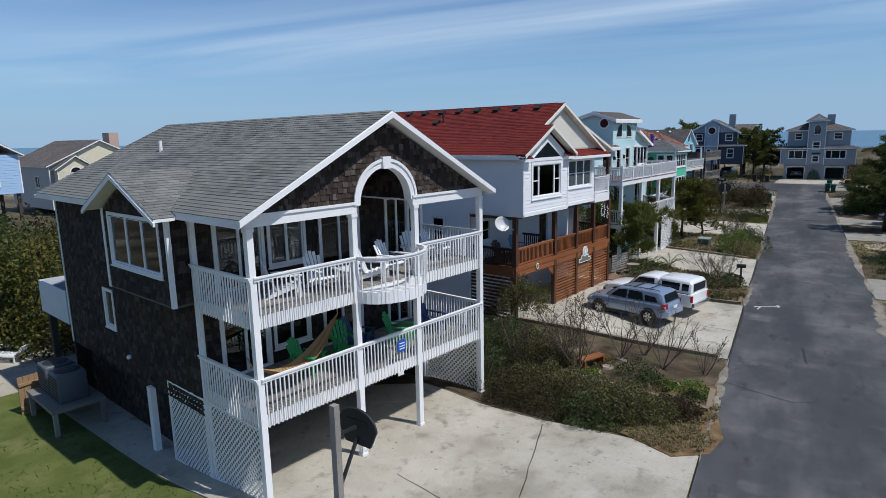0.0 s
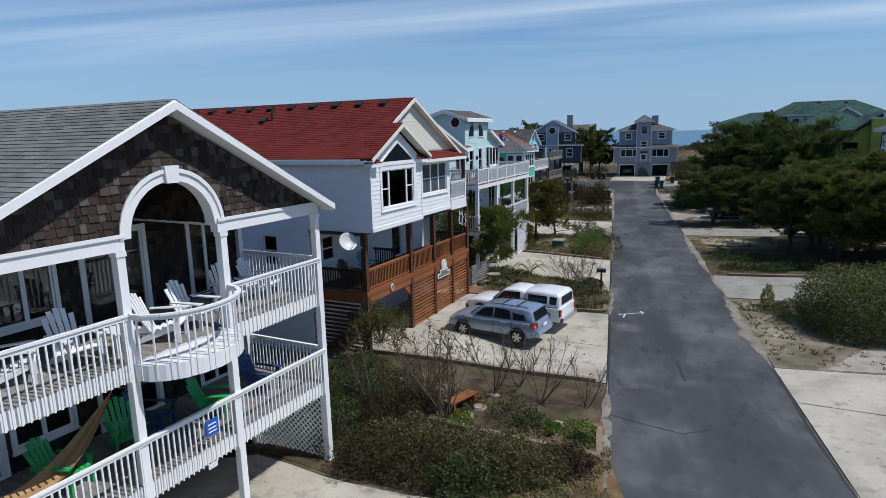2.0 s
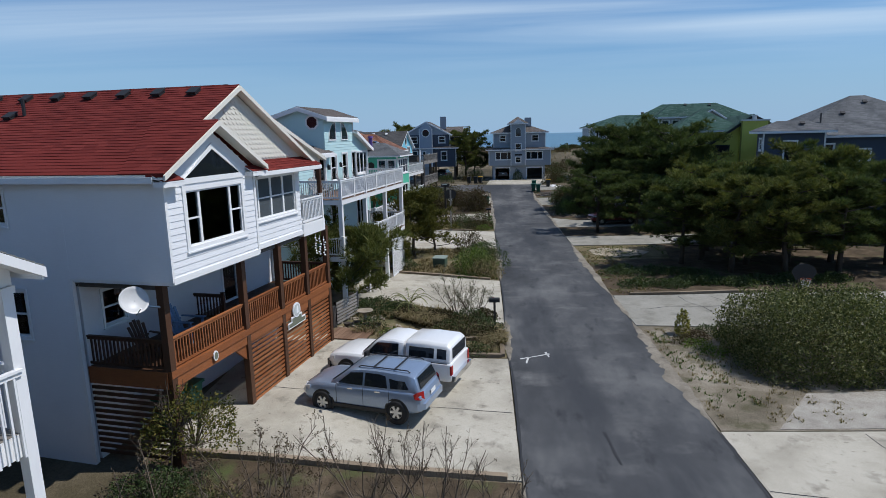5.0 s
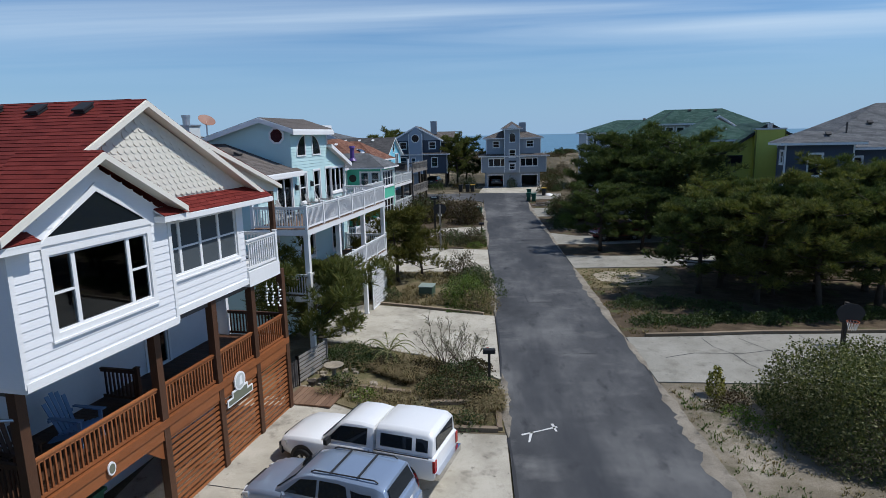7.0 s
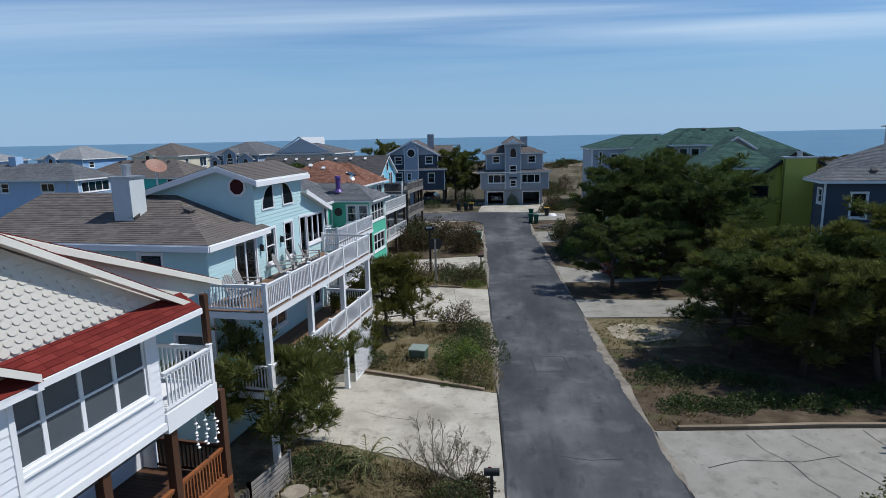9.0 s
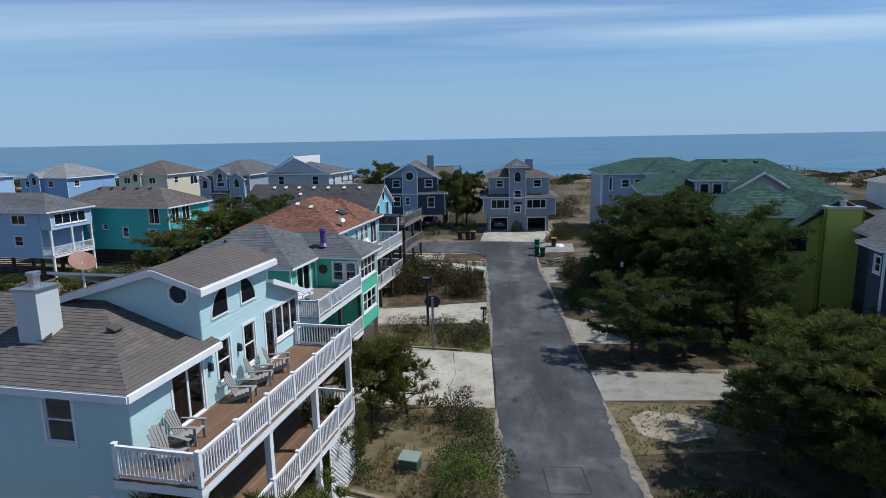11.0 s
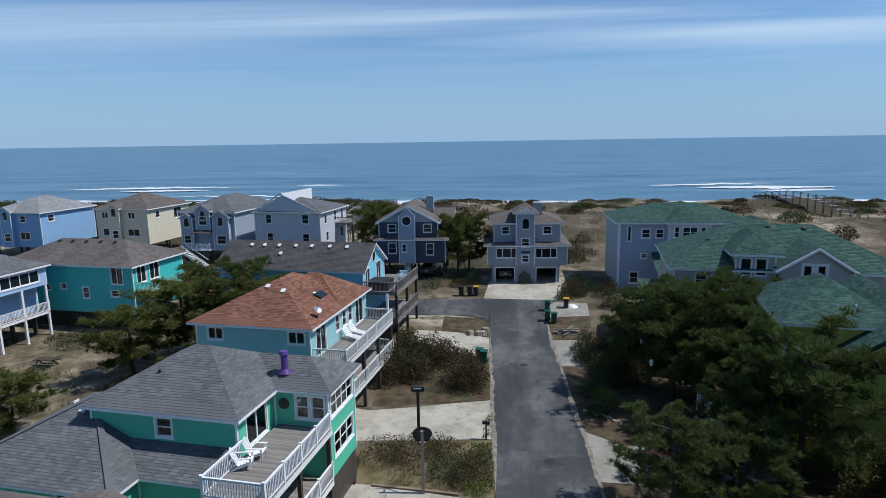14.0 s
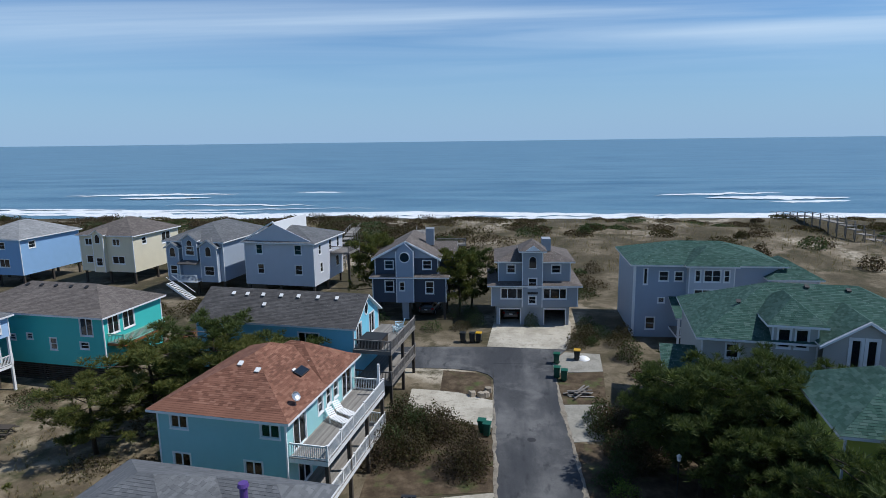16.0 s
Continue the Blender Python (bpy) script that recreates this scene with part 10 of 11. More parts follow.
def pickup(at, yaw, label):
    C = thing("pickup_truck", (at[0], at[1], gz(at[0], at[1]) + 0.045), yaw, label, "pickup", "parked vehicles")
    WP = car_paint("white car paint", (0.78, 0.78, 0.77), 0, 0.3)
    hood = [(0.9, 0.95, 0.45, 1.06), (1.6, 0.95, 0.45, 1.06), (2.2, 0.93, 0.46, 1.02), (2.55, 0.86, 0.5, 0.92), (2.68, 0.74, 0.56, 0.8)]
    ring = lambda s: [(s[1] - 0.06, s[2]), (s[1], s[2] + 0.1), (s[1] + 0.02, (s[2] + s[3]) / 2), (s[1] - 0.02, s[3] - 0.08), (s[1] - 0.1, s[3]), (s[1] * 0.5, s[3] + 0.03)]
    bd = rounded(part("hood", shell(hood, ring), WP, C), 0.04)
    lower = [(-0.72, 0.95, 0.45, 1.1), (0.0, 0.96, 0.45, 1.1), (0.95, 0.96, 0.45, 1.08)]
    cl = rounded(part("cab_body", shell(lower, ring), WP, C), 0.03)
    cab = [(-0.7, 0.72, 1.05, 1.76), (-0.3, 0.73, 1.05, 1.82), (0.25, 0.72, 1.05, 1.8), (0.48, 0.72, 1.05, 1.7), (1.12, 0.76, 1.04, 1.1)]
    cb = rounded(part("cab", shell(cab, lambda s: [(0.88 if s[3] > 1.3 else s[1] + 0.1, s[2]), (s[1] + 0.02 if s[3] > 1.3 else s[1] + 0.07, s[3] - 0.07), (s[1] - 0.07, s[3]), (s[1] * 0.5, s[3] + 0.02)]), WP, C), 0.04)
    bed = [(-2.72, 0.94, 0.5, 1.1), (-2.6, 0.96, 0.45, 1.12), (-0.8, 0.96, 0.45, 1.12)]
    be = rounded(part("bed", shell(bed, lambda s: [(s[1] - 0.06, s[2]), (s[1], s[2] + 0.1), (s[1] + 0.01, s[3] - 0.06), (s[1] - 0.04, s[3])]), WP, C), 0.02)
    cap = [(-2.66, 0.80, 1.12, 1.72), (-2.5, 0.80, 1.12, 1.86), (-1.6, 0.79, 1.12, 1.9), (-0.82, 0.78, 1.12, 1.86)]
    tp = rounded(part("bed_cap", shell(cap, lambda s: [(0.93, s[2]), (0.92, s[2] + 0.06), (s[1] + 0.02, s[3] - 0.1), (s[1] - 0.1, s[3]), (s[1] * 0.4, s[3] + 0.02)]), WP, C, "white fibreglass bed cap with dark windows"), 0.04)
    for s in (-1, 1):
        part("side_window", side_panel(Geo(), [(0.85, 1.16), (0.42, 1.64), (-0.5, 1.68), (-0.5, 1.16)], 0.875, 0.755, s), DGLASS, cb)
        part("cap_window", side_panel(Geo(), [(-0.98, 1.26), (-0.98, 1.66), (-2.0, 1.66), (-2.0, 1.26)], 0.90, 0.825, s), DGLASS, tp)
        part("cap_window", side_panel(Geo(), [(-2.12, 1.26), (-2.12, 1.66), (-2.5, 1.66), (-2.5, 1.26)], 0.90, 0.825, s), DGLASS, tp)
        part("headlight", Geo().prism([(2.5, 0.5 * s, 0.72), (2.63, 0.5 * s, 0.7), (2.5, 0.84 * s, 0.7), (2.3, 0.93 * s, 0.76)], (0, 0, 0.15)), LAMP_CLEAR, bd)
        part("tail_light", Geo().box(-2.74, 0.80 * s, 0.72, -2.66, 0.965 * s, 1.04), LAMP_RED, be)
        part("wing_mirror", Geo().box(0.66, 0.97 * s, 1.12, 0.78, 1.2 * s, 1.32), BLACK_TRIM, C)
        part("door_handle", Geo().box(-0.55, 0.975 * s, 0.96, -0.35, 1.0 * s, 1.0), BLACK_TRIM, cl)
        part("door_seam", Geo().box(-0.63, 0.96 * s, 0.5, -0.62, 0.985 * s, 1.08), BLACK_TRIM, cl)
        part("side_moulding", Geo().box(-2.55, 0.965 * s, 1.1, -0.8, 0.985 * s, 1.13), BLACK_TRIM, be)
    part("windscreen", Geo().prism([(0.55, -0.68, 1.66), (0.55, 0.68, 1.66), (1.07, 0.76, 1.14), (1.07, -0.76, 1.14)], (0.02, 0, 0.012)), DGLASS, cb)
    part("cap_rear_window", Geo().box(-2.69, -0.66, 1.24, -2.665, 0.66, 1.68), DGLASS, tp)
    part("front_bumper", Geo().prism([(2.5, -0.95, 0.48), (2.78, -0.7, 0.48), (2.78, 0.7, 0.48), (2.5, 0.95, 0.48)], (0, 0, 0.2)), BLACK_TRIM, bd)
    part("rear_bumper", Geo().box(-2.86, -0.9, 0.5, -2.7, 0.9, 0.68), CHROME, be)
    part("grille", Geo().box(2.62, -0.48, 0.72, 2.7, 0.48, 0.86), BLACK_TRIM, bd)
    for x in (-1.75, 1.72):
        for y in (-0.84, 0.84):
            part("wheel_arch", Geo().lathe([(0.0, -0.03), (0.45, -0.03), (0.45, 0.03), (0.0, 0.03)], 20).moved(Matrix.Translation((x, y * 1.125, 0.42)) @ Matrix.Rotation(radians(90), 4, "X")), BLACK_TRIM, be if x < 0 else bd)
            wheel(C, x, y * 1.07, 0.38, 0.26)
    lowered(C, 1.1, 0.82)
    return C


suv((-6.2, 28.8), 164, car_paint("silver-blue car paint", (0.27, 0.34, 0.45), 0.4, 0.3), "silver-blue estate car with roof bars on a driveway", 0.99).scale = (0.93, 0.93, 0.98)
pickup((-5.72, 31.25), 163, "white pickup truck with a matching bed cap").scale = (0.89, 0.94, 1.0)
suv((9.6, 68.6), 188, car_paint("dark red car paint", (0.16, 0.02, 0.022), 0.3, 0.3), "dark red car parked under pine trees")
suv((-9.3, 114.5), 80, car_paint("dark grey car paint", (0.05, 0.052, 0.058), 0.4, 0.3), "dark car under the navy house")
suv((0.6, 113.0), 90, MATS["dark grey car paint"], "dark car in the carport of the grey house")

# ---- road wear ----
def seam(pts, w, label, mat=None, lift=0.056, name="tar_seam"):
    g = Geo()
    r = random.Random(len(pts) + int(pts[0][1] * 10))
    L = []
    for (ax, ay), (bx, by) in zip(pts, pts[1:]):
        n = max(1, int(math.hypot(bx - ax, by - ay) / 0.5))
        L += [(ax + (bx - ax) * i / n, ay + (by - ay) * i / n) for i in range(n)]
    L.append(pts[-1])
    L = [(x + r.uniform(-0.025, 0.025), y + r.uniform(-0.025, 0.025)) for x, y in L]
    for i, (x, y) in enumerate(L):
        a, b = L[max(0, i - 1)], L[min(len(L) - 1, i + 1)]
        d = Vector((b[0] - a[0], b[1] - a[1], 0)).normalized()
        k = w * r.uniform(0.5, 1.2) / 2
        for s in (-1, 1):
            px, py = x - d.y * k * s, y + d.x * k * s
            g.v.append((px, py, gz(px, py) + lift))
    for i in range(len(L) - 1):
        g.f.append((2 * i, 2 * i + 1, 2 * i + 3, 2 * i + 2)); g.m.append(0)
    return tagged(part(name, g, mat or SEAM), label, "road crack", "road seams and cracks", "structure")


seam([(-1.58, 18.5), (-1.55, 22), (-1.6, 26), (-1.52, 30), (-1.6, 33)], 0.1, "dark tar seam along the street edge")
seam([(-1.62, 37.8), (-1.55, 42), (-1.6, 46)], 0.09, "dark tar seam along the street edge")
seam([(-1.6, 56.2), (-1.55, 60), (-1.62, 64.4)], 0.1, "dark tar seam along the street edge")
seam([(4.15, 18.8), (4.1, 22), (4.2, 27.5)], 0.1, "dark tar seam along the street edge")
seam([(4.2, 37.2), (4.15, 40), (4.25, 42.4)], 0.09, "dark tar seam along the street edge")
seam([(-1.5, 22.3), (0.5, 21.5), (1.4, 22.0)], 0.04, "curved crack in the asphalt")
seam([(0.9, 27.4), (1.0, 25.6)], 0.12, "short dark crack in the asphalt")
seam([(0.2, 50.4), (1.9, 50.4), (2.0, 48.4), (0.3, 48.4), (0.2, 50.4)], 0.05, "square patch outline in the asphalt")
seam([(0.2, 40.6), (1.4, 40.3), (2.6, 40.4)], 0.04, "crack across the asphalt")
seam([(0.1, 55.0), (0.5, 56.2), (0.45, 57.5), (0.8, 58.4), (1.1, 56.8)], 0.06, "looping tar line in the asphalt")
seam([(4.3, 24.5), (7, 24.0), (10, 25.6), (14, 25.0)], 0.04, "crack in the concrete driveway", lift=0.046)
seam([(8.2, 27.4), (8.6, 23), (9.4, 18)], 0.04, "expansion joint in the concrete driveway", lift=0.046)
for pts in ([(5.3, 39.9), (6.6, 40.4), (8.6, 40.3), (10.1, 40.7)], [(7.6, 42.3), (7.7, 41.2), (8.2, 40.3), (8.3, 39.2), (8.9, 37.6)], [(9.2, 42.2), (9.9, 40.4), (10.6, 38.4)], [(12.0, 42.6), (12.1, 41.4), (12.0, 40.9)], [(13.0, 41.4), (13.9, 40.0), (14.4, 38.4)], [(15.0, 42.6), (15.8, 41.2), (17.2, 40.4), (18.6, 39.6)]):
    seam(pts, 0.035, "crack in the concrete driveway", lift=0.046)
seam([(-8.9, 12.6), (-6, 11.8), (-1.7, 10.4)], 0.03, "expansion joint in the concrete driveway", lift=0.046)
seam([(-6.3, 17.0), (-5.2, 12.2), (-4.6, 7)], 0.03, "expansion joint in the concrete driveway", lift=0.046)
seam([(-10, 29.9), (-6, 29.2), (-1.7, 28.6)], 0.03, "expansion joint in the concrete driveway", lift=0.046)
seam([(-5.6, 33.2), (-5.2, 29), (-5.3, 25.4)], 0.03, "expansion joint in the concrete driveway", lift=0.046)
seam([(-7.4, 44.0), (-6.6, 43.5), (-5.2, 43.3)], 0.018, "faint crack in the concrete driveway", lift=0.046)
seam([(-7.6, 64.8), (-7.2, 62.5), (-7.9, 60)], 0.03, "crack in the concrete driveway", lift=0.046)
seam([(-4.2, 64.5), (-3.9, 61), (-4.4, 57)], 0.03, "crack in the concrete driveway", lift=0.046)
WHITE_LINE = paint("worn white road paint", (0.62, 0.62, 0.6), 0.7, 0.25)
seam([(-1.2, 33.2), (0.0, 33.75)], 0.09, "worn white painted mark on the street", WHITE_LINE, name="road_mark")
seam([(-1.0, 32.75), (-0.85, 33.4)], 0.09, "worn white painted mark on the street", WHITE_LINE, name="road_mark")
seam([(-0.15, 33.95), (-0.05, 33.45)], 0.09, "worn white painted mark on the street", WHITE_LINE, name="road_mark")
for x, y in ((1.7, 68.6), (1.2, 84.2)):
    g = Geo().lathe([(0.0, 0.012), (0.33, 0.012), (0.36, 0.0)], 20, at=(x, y, gz(x, y) + 0.052))
    tagged(part("manhole_cover", g, SEAM), "dark iron manhole cover in the street", "manhole")


# ---- near house furnishings ----
O1, Y1_ = (-10.1, 14.4), -11.5
RESIN = paint("white resin", (0.78, 0.78, 0.78), 0.35, 0.04)
GREEN_RESIN = paint("green resin", (0.03, 0.36, 0.10), 0.35, 0.05)
BLUE_RESIN = paint("dark blue resin", (0.03, 0.06, 0.16), 0.4, 0.05)
for x, y, r in ((-1.1, -3.0, 60), (-0.9, -1.9, -5), (-0.6, -0.2, 35), (-0.75, 0.75, 10), (-1.3, 2.3, -20), (-1.2, 3.3, 15)):
    adirondack(local(O1, Y1_, x, y, 4.58), Y1_ + r, RESIN, "white resin slatted porch chair", "white porch chairs", 1.06)
for x, y, r in ((-1.4, -2.2, 20), (-1.2, 1.4, 30), (-1.7, -0.6, -20)):
    adirondack(local(O1, Y1_, x, y, 2.02), Y1_ + r, GREEN_RESIN, "bright green slatted porch chair", "green porch chairs", 1.06)
for x, y, r in ((-1.2, 3.0, 10), (-1.9, 0.2, 25)):
    adirondack(local(O1, Y1_, x, y, 2.02), Y1_ + r, BLUE_RESIN, "dark blue slatted porch chair", "blue porch chairs", 1.06)


def side_table(at, mat, lab):
    T = thing("side_table", at, Y1_, lab, "table", "porch tables")
    part("tabletop", Geo().box(-0.28, -0.28, 0.46, 0.28, 0.28, 0.5), mat, T)
    for x in (-0.22, 0.22):
        for y in (-0.22, 0.22):
            part("leg", Geo().box(x - 0.03, y - 0.03, 0, x + 0.03, y + 0.03, 0.46), mat, T)


side_table(local(O1, Y1_, -0.7, -1.1, 4.58), RESIN, "small white resin porch table")
side_table(local(O1, Y1_, -1.2, 2.8, 4.58), RESIN, "small white resin porch table")
# hammock slung between posts on the lower porch
HM = thing("hammock", (O1[0], O1[1], 0), Y1_, "tan striped cloth hammock slung on the porch", "hammock")
a, b = Vector((-0.45, -4.5, 3.15)), Vector((-1.3, -1.05, 3.6))
g = Geo()
n, mm = 18, 7
for i in range(n + 1):
    f = i / n
    c = a.lerp(b, f) + Vector((0, 0, -0.95 * math.sin(math.pi * f)))
    w = 0.42 * math.sin(math.pi * f) ** 0.8 if 0 < f < 1 else 0.02
    side = (b - a).cross(Vector((0, 0, 1))).normalized()
    for j in range(mm):
        k = (j / (mm - 1) - 0.5) * 2
        g.v.append(tuple(c + side * w * k * 0.7 + Vector((0, 0, abs(k) ** 2 * 0.22 * math.sin(math.pi * f)))))
for i in range(n):
    for j in range(mm - 1):
        g.f.append((i * mm + j, i * mm + j + 1, (i + 1) * mm + j + 1, (i + 1) * mm + j)); g.m.append(j % 2)
TAN = paint("tan hammock cloth", (0.42, 0.27, 0.13), 0.9, 0.15)
part("cloth", g, [TAN, paint("dark tan hammock stripe", (0.33, 0.2, 0.09), 0.9, 0.15)], HM, smooth=True)
part("rope", Geo().tube([a, a + Vector((0.15, -0.2, 0.35))], 0.015, 5), TAN, HM)
part("rope", Geo().tube([b, b + Vector((-0.5, 0.3, 0.25))], 0.015, 5), TAN, HM)
S = thing("sign", (O1[0], O1[1], 0), Y1_, "small blue board sign hung on the white railing", "sign")
part("board", Geo().box(0.15, 0.0, 2.38, 0.17, 0.34, 2.74), paint("blue sign", (0.02, 0.10, 0.42), 0.4, 0.05), S)
for z in (2.62, 2.53, 2.45):
    part("text_bar", Geo().box(0.17, 0.06, z, 0.174, 0.28, z + 0.03), WHITE, S)
part("blank_number_plate", Geo().box(0.15, -0.02, 1.62, 0.165, 0.22, 1.74), WHITE_OLD, S)

# air conditioners on their stand, fence, rear deck
AC_M = paint("grey painted steel", (0.09, 0.10, 0.115), 0.45, 0.1)
ST = thing("equipment_stand", local(O1, Y1_, -11.3, -5.75, 0), Y1_, "weathered wooden stand against the wall", "stand")
for x in (-1.4, 1.3):
    for y in (-0.75, 0.75):
        part("leg", Geo().box(x - 0.07, y - 0.07, -1.25, x + 0.07, y + 0.07, -0.25), WOOD_GREY, ST)
part("platform", Geo().box(-1.5, -0.85, -0.25, 1.4, 0.85, -0.12), WOOD_GREY, ST)
for x in (-0.75, 0.5):
    A = thing("air_conditioner", local(O1, Y1_, -11.3 + x, -5.75, -0.12), Y1_, "grey outdoor air conditioner with a round fan grille", "air conditioner", "air conditioners")
    rounded(part("casing", Geo().box(-0.48, -0.48, 0, 0.48, 0.48, 1.05), AC_M, A), 0.06)
    part("grille", Geo().lathe([(0.0, 0.05), (0.12, 0.055), (0.38, 0.02), (0.42, 0.0)], 20, at=(0, 0, 1.05)), NAVY_IN, A)
    for i in range(8):
        part("louvre", Geo().box(-0.44, -0.5, 0.1 + 0.11 * i, 0.44, -0.48, 0.14 + 0.11 * i), NAVY_IN, A)
FN = thing("fence", local(O1, Y1_, -13.2, -5.6, 0), Y1_ + 8, "tan board fence panel beside the house", "fence")
for i in range(11):
    part("board", Geo().box(-0.02, -1.2 + 0.19 * i, -1.2, 0.02, -1.02 + 0.19 * i, 0.35), WOOD_TAN, FN)
for z in (-0.9, 0.0):
    part("rail", Geo().box(0.02, -1.2, z, 0.07, 0.9, z + 0.1), WOOD_TAN, FN)
FN = thing("lattice_fence", local(O1, Y1_, -14.5, -7.2, 0), Y1_, "dark lattice fence round the back yard", "fence")
lattice(FN, Face((0, 0), (1, 0), (0, -1)), -12, -0.2, -1.1, 0.3, PILE, 0.16, 0.06)
RD = thing("rear_deck", local(O1, Y1_, 0, 0, 0), Y1_, "rear deck with solid pale blue sides", "deck")
part("deck_floor", Geo().box(-17.0, -4.6, 1.9, -13.7, 4.0, 2.05), WOOD_GREY, RD)
part("side_panel", Geo().box(-17.0, -4.66, 1.75, -13.7, -4.6, 3.1), paint("pale blue-white boards", (0.6, 0.66, 0.72), 0.5, 0.08), RD)
part("side_panel", Geo().box(-17.06, -4.66, 1.75, -17.0, 4.0, 3.1), MATS["pale blue-white boards"], RD)
for y in (-4.4, 3.8):
    part("piling", Geo().box(-16.9, y - 0.12, -1.3, -16.65, y + 0.12, 1.9), PILE, RD)
patch("pool_terrace", [(-42, 12.5), (-27, 10), (-26, 16), (-41, 19)], CONCRETE, 0.05, "pale pool terrace behind the brown house", "terrace", 1.5)
for i, (x, y) in enumerate(((-31, 13.2), (-32.5, 14.2), (-34.2, 13.4))):
    lounger((x, y, gz(x, y) + 0.06), 20 + 30 * i, "white sun lounger on the pool terrace")
FN = thing("fence", (-45, 20.5, -1.0), -10, "weathered board fence behind the terrace", "fence")
for i in range(70):
    part("board", Geo().box(0.3 * i, -0.02, 0, 0.3 * i + 0.28, 0.02, 1.5), WOOD_GREY, FN)


def hoop(at, yaw, h, label, pole, board_mat, out=1.2, rise=0.0):
    """A driveway basketball hoop: pole, arm, fan-shaped board, rim and net."""
    z = gz(*at)
    H_ = thing("basketball_hoop", (at[0], at[1], z), yaw, label, "basketball hoop", "basketball hoops")
    part("pole", Geo().box(-0.075, -0.075, -0.1, 0.075, 0.075, h + rise), pole, H_)
    part("arm", Geo().bar((0.05, 0, h - 1.5), (out, 0, h - 0.6), 0.06, 0.06), board_mat, H_)
    part("arm", Geo().bar((0.05, 0, h - 0.3), (out, 0, h - 0.35), 0.06, 0.06), board_mat, H_)
    ring = [(0.55 * math.cos(t), 0.08 + 0.42 * math.sin(t)) for t in [math.pi * i / 14 for i in range(15)]] + [(-0.36, -0.32), (0.36, -0.32)]
    bd = part("backboard", Geo().prism([(out, a, h - 0.45 + c) for a, c in ring], (0.05, 0, 0)), board_mat, H_)
    part("board_box", Geo().box(out - 0.012, -0.3, h - 0.42, out, 0.3, h - 0.2), BLACK_TRIM, bd)
    c = [(out + 0.3 + 0.23 * math.cos(2 * math.pi * i / 18), 0.23 * math.sin(2 * math.pi * i / 18), h - 0.65) for i in range(19)]
    part("rim", Geo().tube(c, 0.011, 6), paint("orange rim", (0.45, 0.09, 0.02), 0.4), H_)
    g = Geo()
    for i in range(12):
        a0, a1 = 2 * math.pi * i / 12, 2 * math.pi * (i + 1) / 12
        for s, t in ((a0, a1), (a1, a0)):
            g.tube([(out + 0.3 + 0.23 * math.cos(s), 0.23 * math.sin(s), h - 0.65), (out + 0.3 + 0.14 * math.cos(t), 0.14 * math.sin(t), h - 1.02)], 0.005, 3, cap=False)
    tagged(part("net", g, WHITE, H_), kind="stuff")
    return H_


hoop((-7.77, 8.87), 84, 3.5, "wooden post basketball hoop with a black fan board", WOOD_GREY, NAVY_IN, 0.62, 0.38)
hoop((-5.55, 65.0), 95, 3.7, "basketball hoop with a dark fan board on a pole", WOOD_GREY, NAVY_IN, 0.35)
hoop((13.2, 41.3), 262, 1.95, "basketball hoop on a dark wooden post with a ragged net", PILE, NAVY_IN, 0.4)


def mailbox(at, yaw, label, h=1.1):
    M = thing("mailbox", (at[0], at[1], gz(*at)), yaw, label, "mailbox", "mailboxes")
    part("post", Geo().box(-0.05, -0.05, 0, 0.05, 0.05, h), PILE, M)
    prof = [(-0.09, 0.0), (0.09, 0.0)] + [(0.09 * math.cos(math.pi * i / 8), 0.12 + 0.09 * math.sin(math.pi * i / 8)) for i in range(9)]
    b = part("box", Geo().prism([(-0.24, a, h + c) for a, c in prof], (0.48, 0, 0)), NAVY_IN, M)
    part("flag", Geo().box(-0.1, 0.095, h + 0.1, 0.0, 0.11, h + 0.2), LAMP_RED, b)


for x, y, lab in ((-2.1, 37.6, "dark mailbox on a post by the street"), (-2.1, 71.2, "dark mailbox on a post by a driveway")):
    mailbox((x, y), 0, lab)
LP = thing("sign_post", (-6.35, 70.45, gz(-6.35, 70.45)), 0, "dark post with a small lantern sign by a driveway", "post")
part("post", Geo().box(-0.09, -0.09, 0, 0.09, 0.09, 3.7), PILE, LP)
part("lantern_box", Geo().box(-0.4, -0.12, 3.6, 0.4, 0.12, 3.9), NAVY_IN, LP)
part("light_strip", Geo().box(-0.3, -0.13, 3.78, 0.2, -0.12, 3.86), WHITE, LP)
LM = thing("lamp_post", (9.37, 75.7, gz(9.37, 75.7)), 0, "slim garden lamp post with a white lantern", "lamp")
part("pole", Geo().tube([(0, 0, 0), (0, 0, 3.4)], 0.04, 8), NAVY_IN, LM)
part("lantern", Geo().lathe([(0.0, 0.0), (0.1, 0.02), (0.14, 0.3), (0.16, 0.32), (0.03, 0.45), (0.0, 0.5)], 10, at=(0, 0, 3.35)), WHITE, LM)
ST_ = thing("garden_stair", (13.2, 73.8, gz(13.2, 73.8)), 20, "small white wooden landing and stair under the pines", "stair")
part("landing", Geo().box(-0.6, 0.0, 0.82, 0.6, 1.2, 0.9), WHITE_OLD, ST_)
for i in range(4):
    part("tread", Geo().box(-0.55, -0.28 * (4 - i), 0.19 * i + 0.12, 0.55, -0.28 * (3 - i) + 0.02, 0.19 * i + 0.16), WHITE_OLD, ST_)
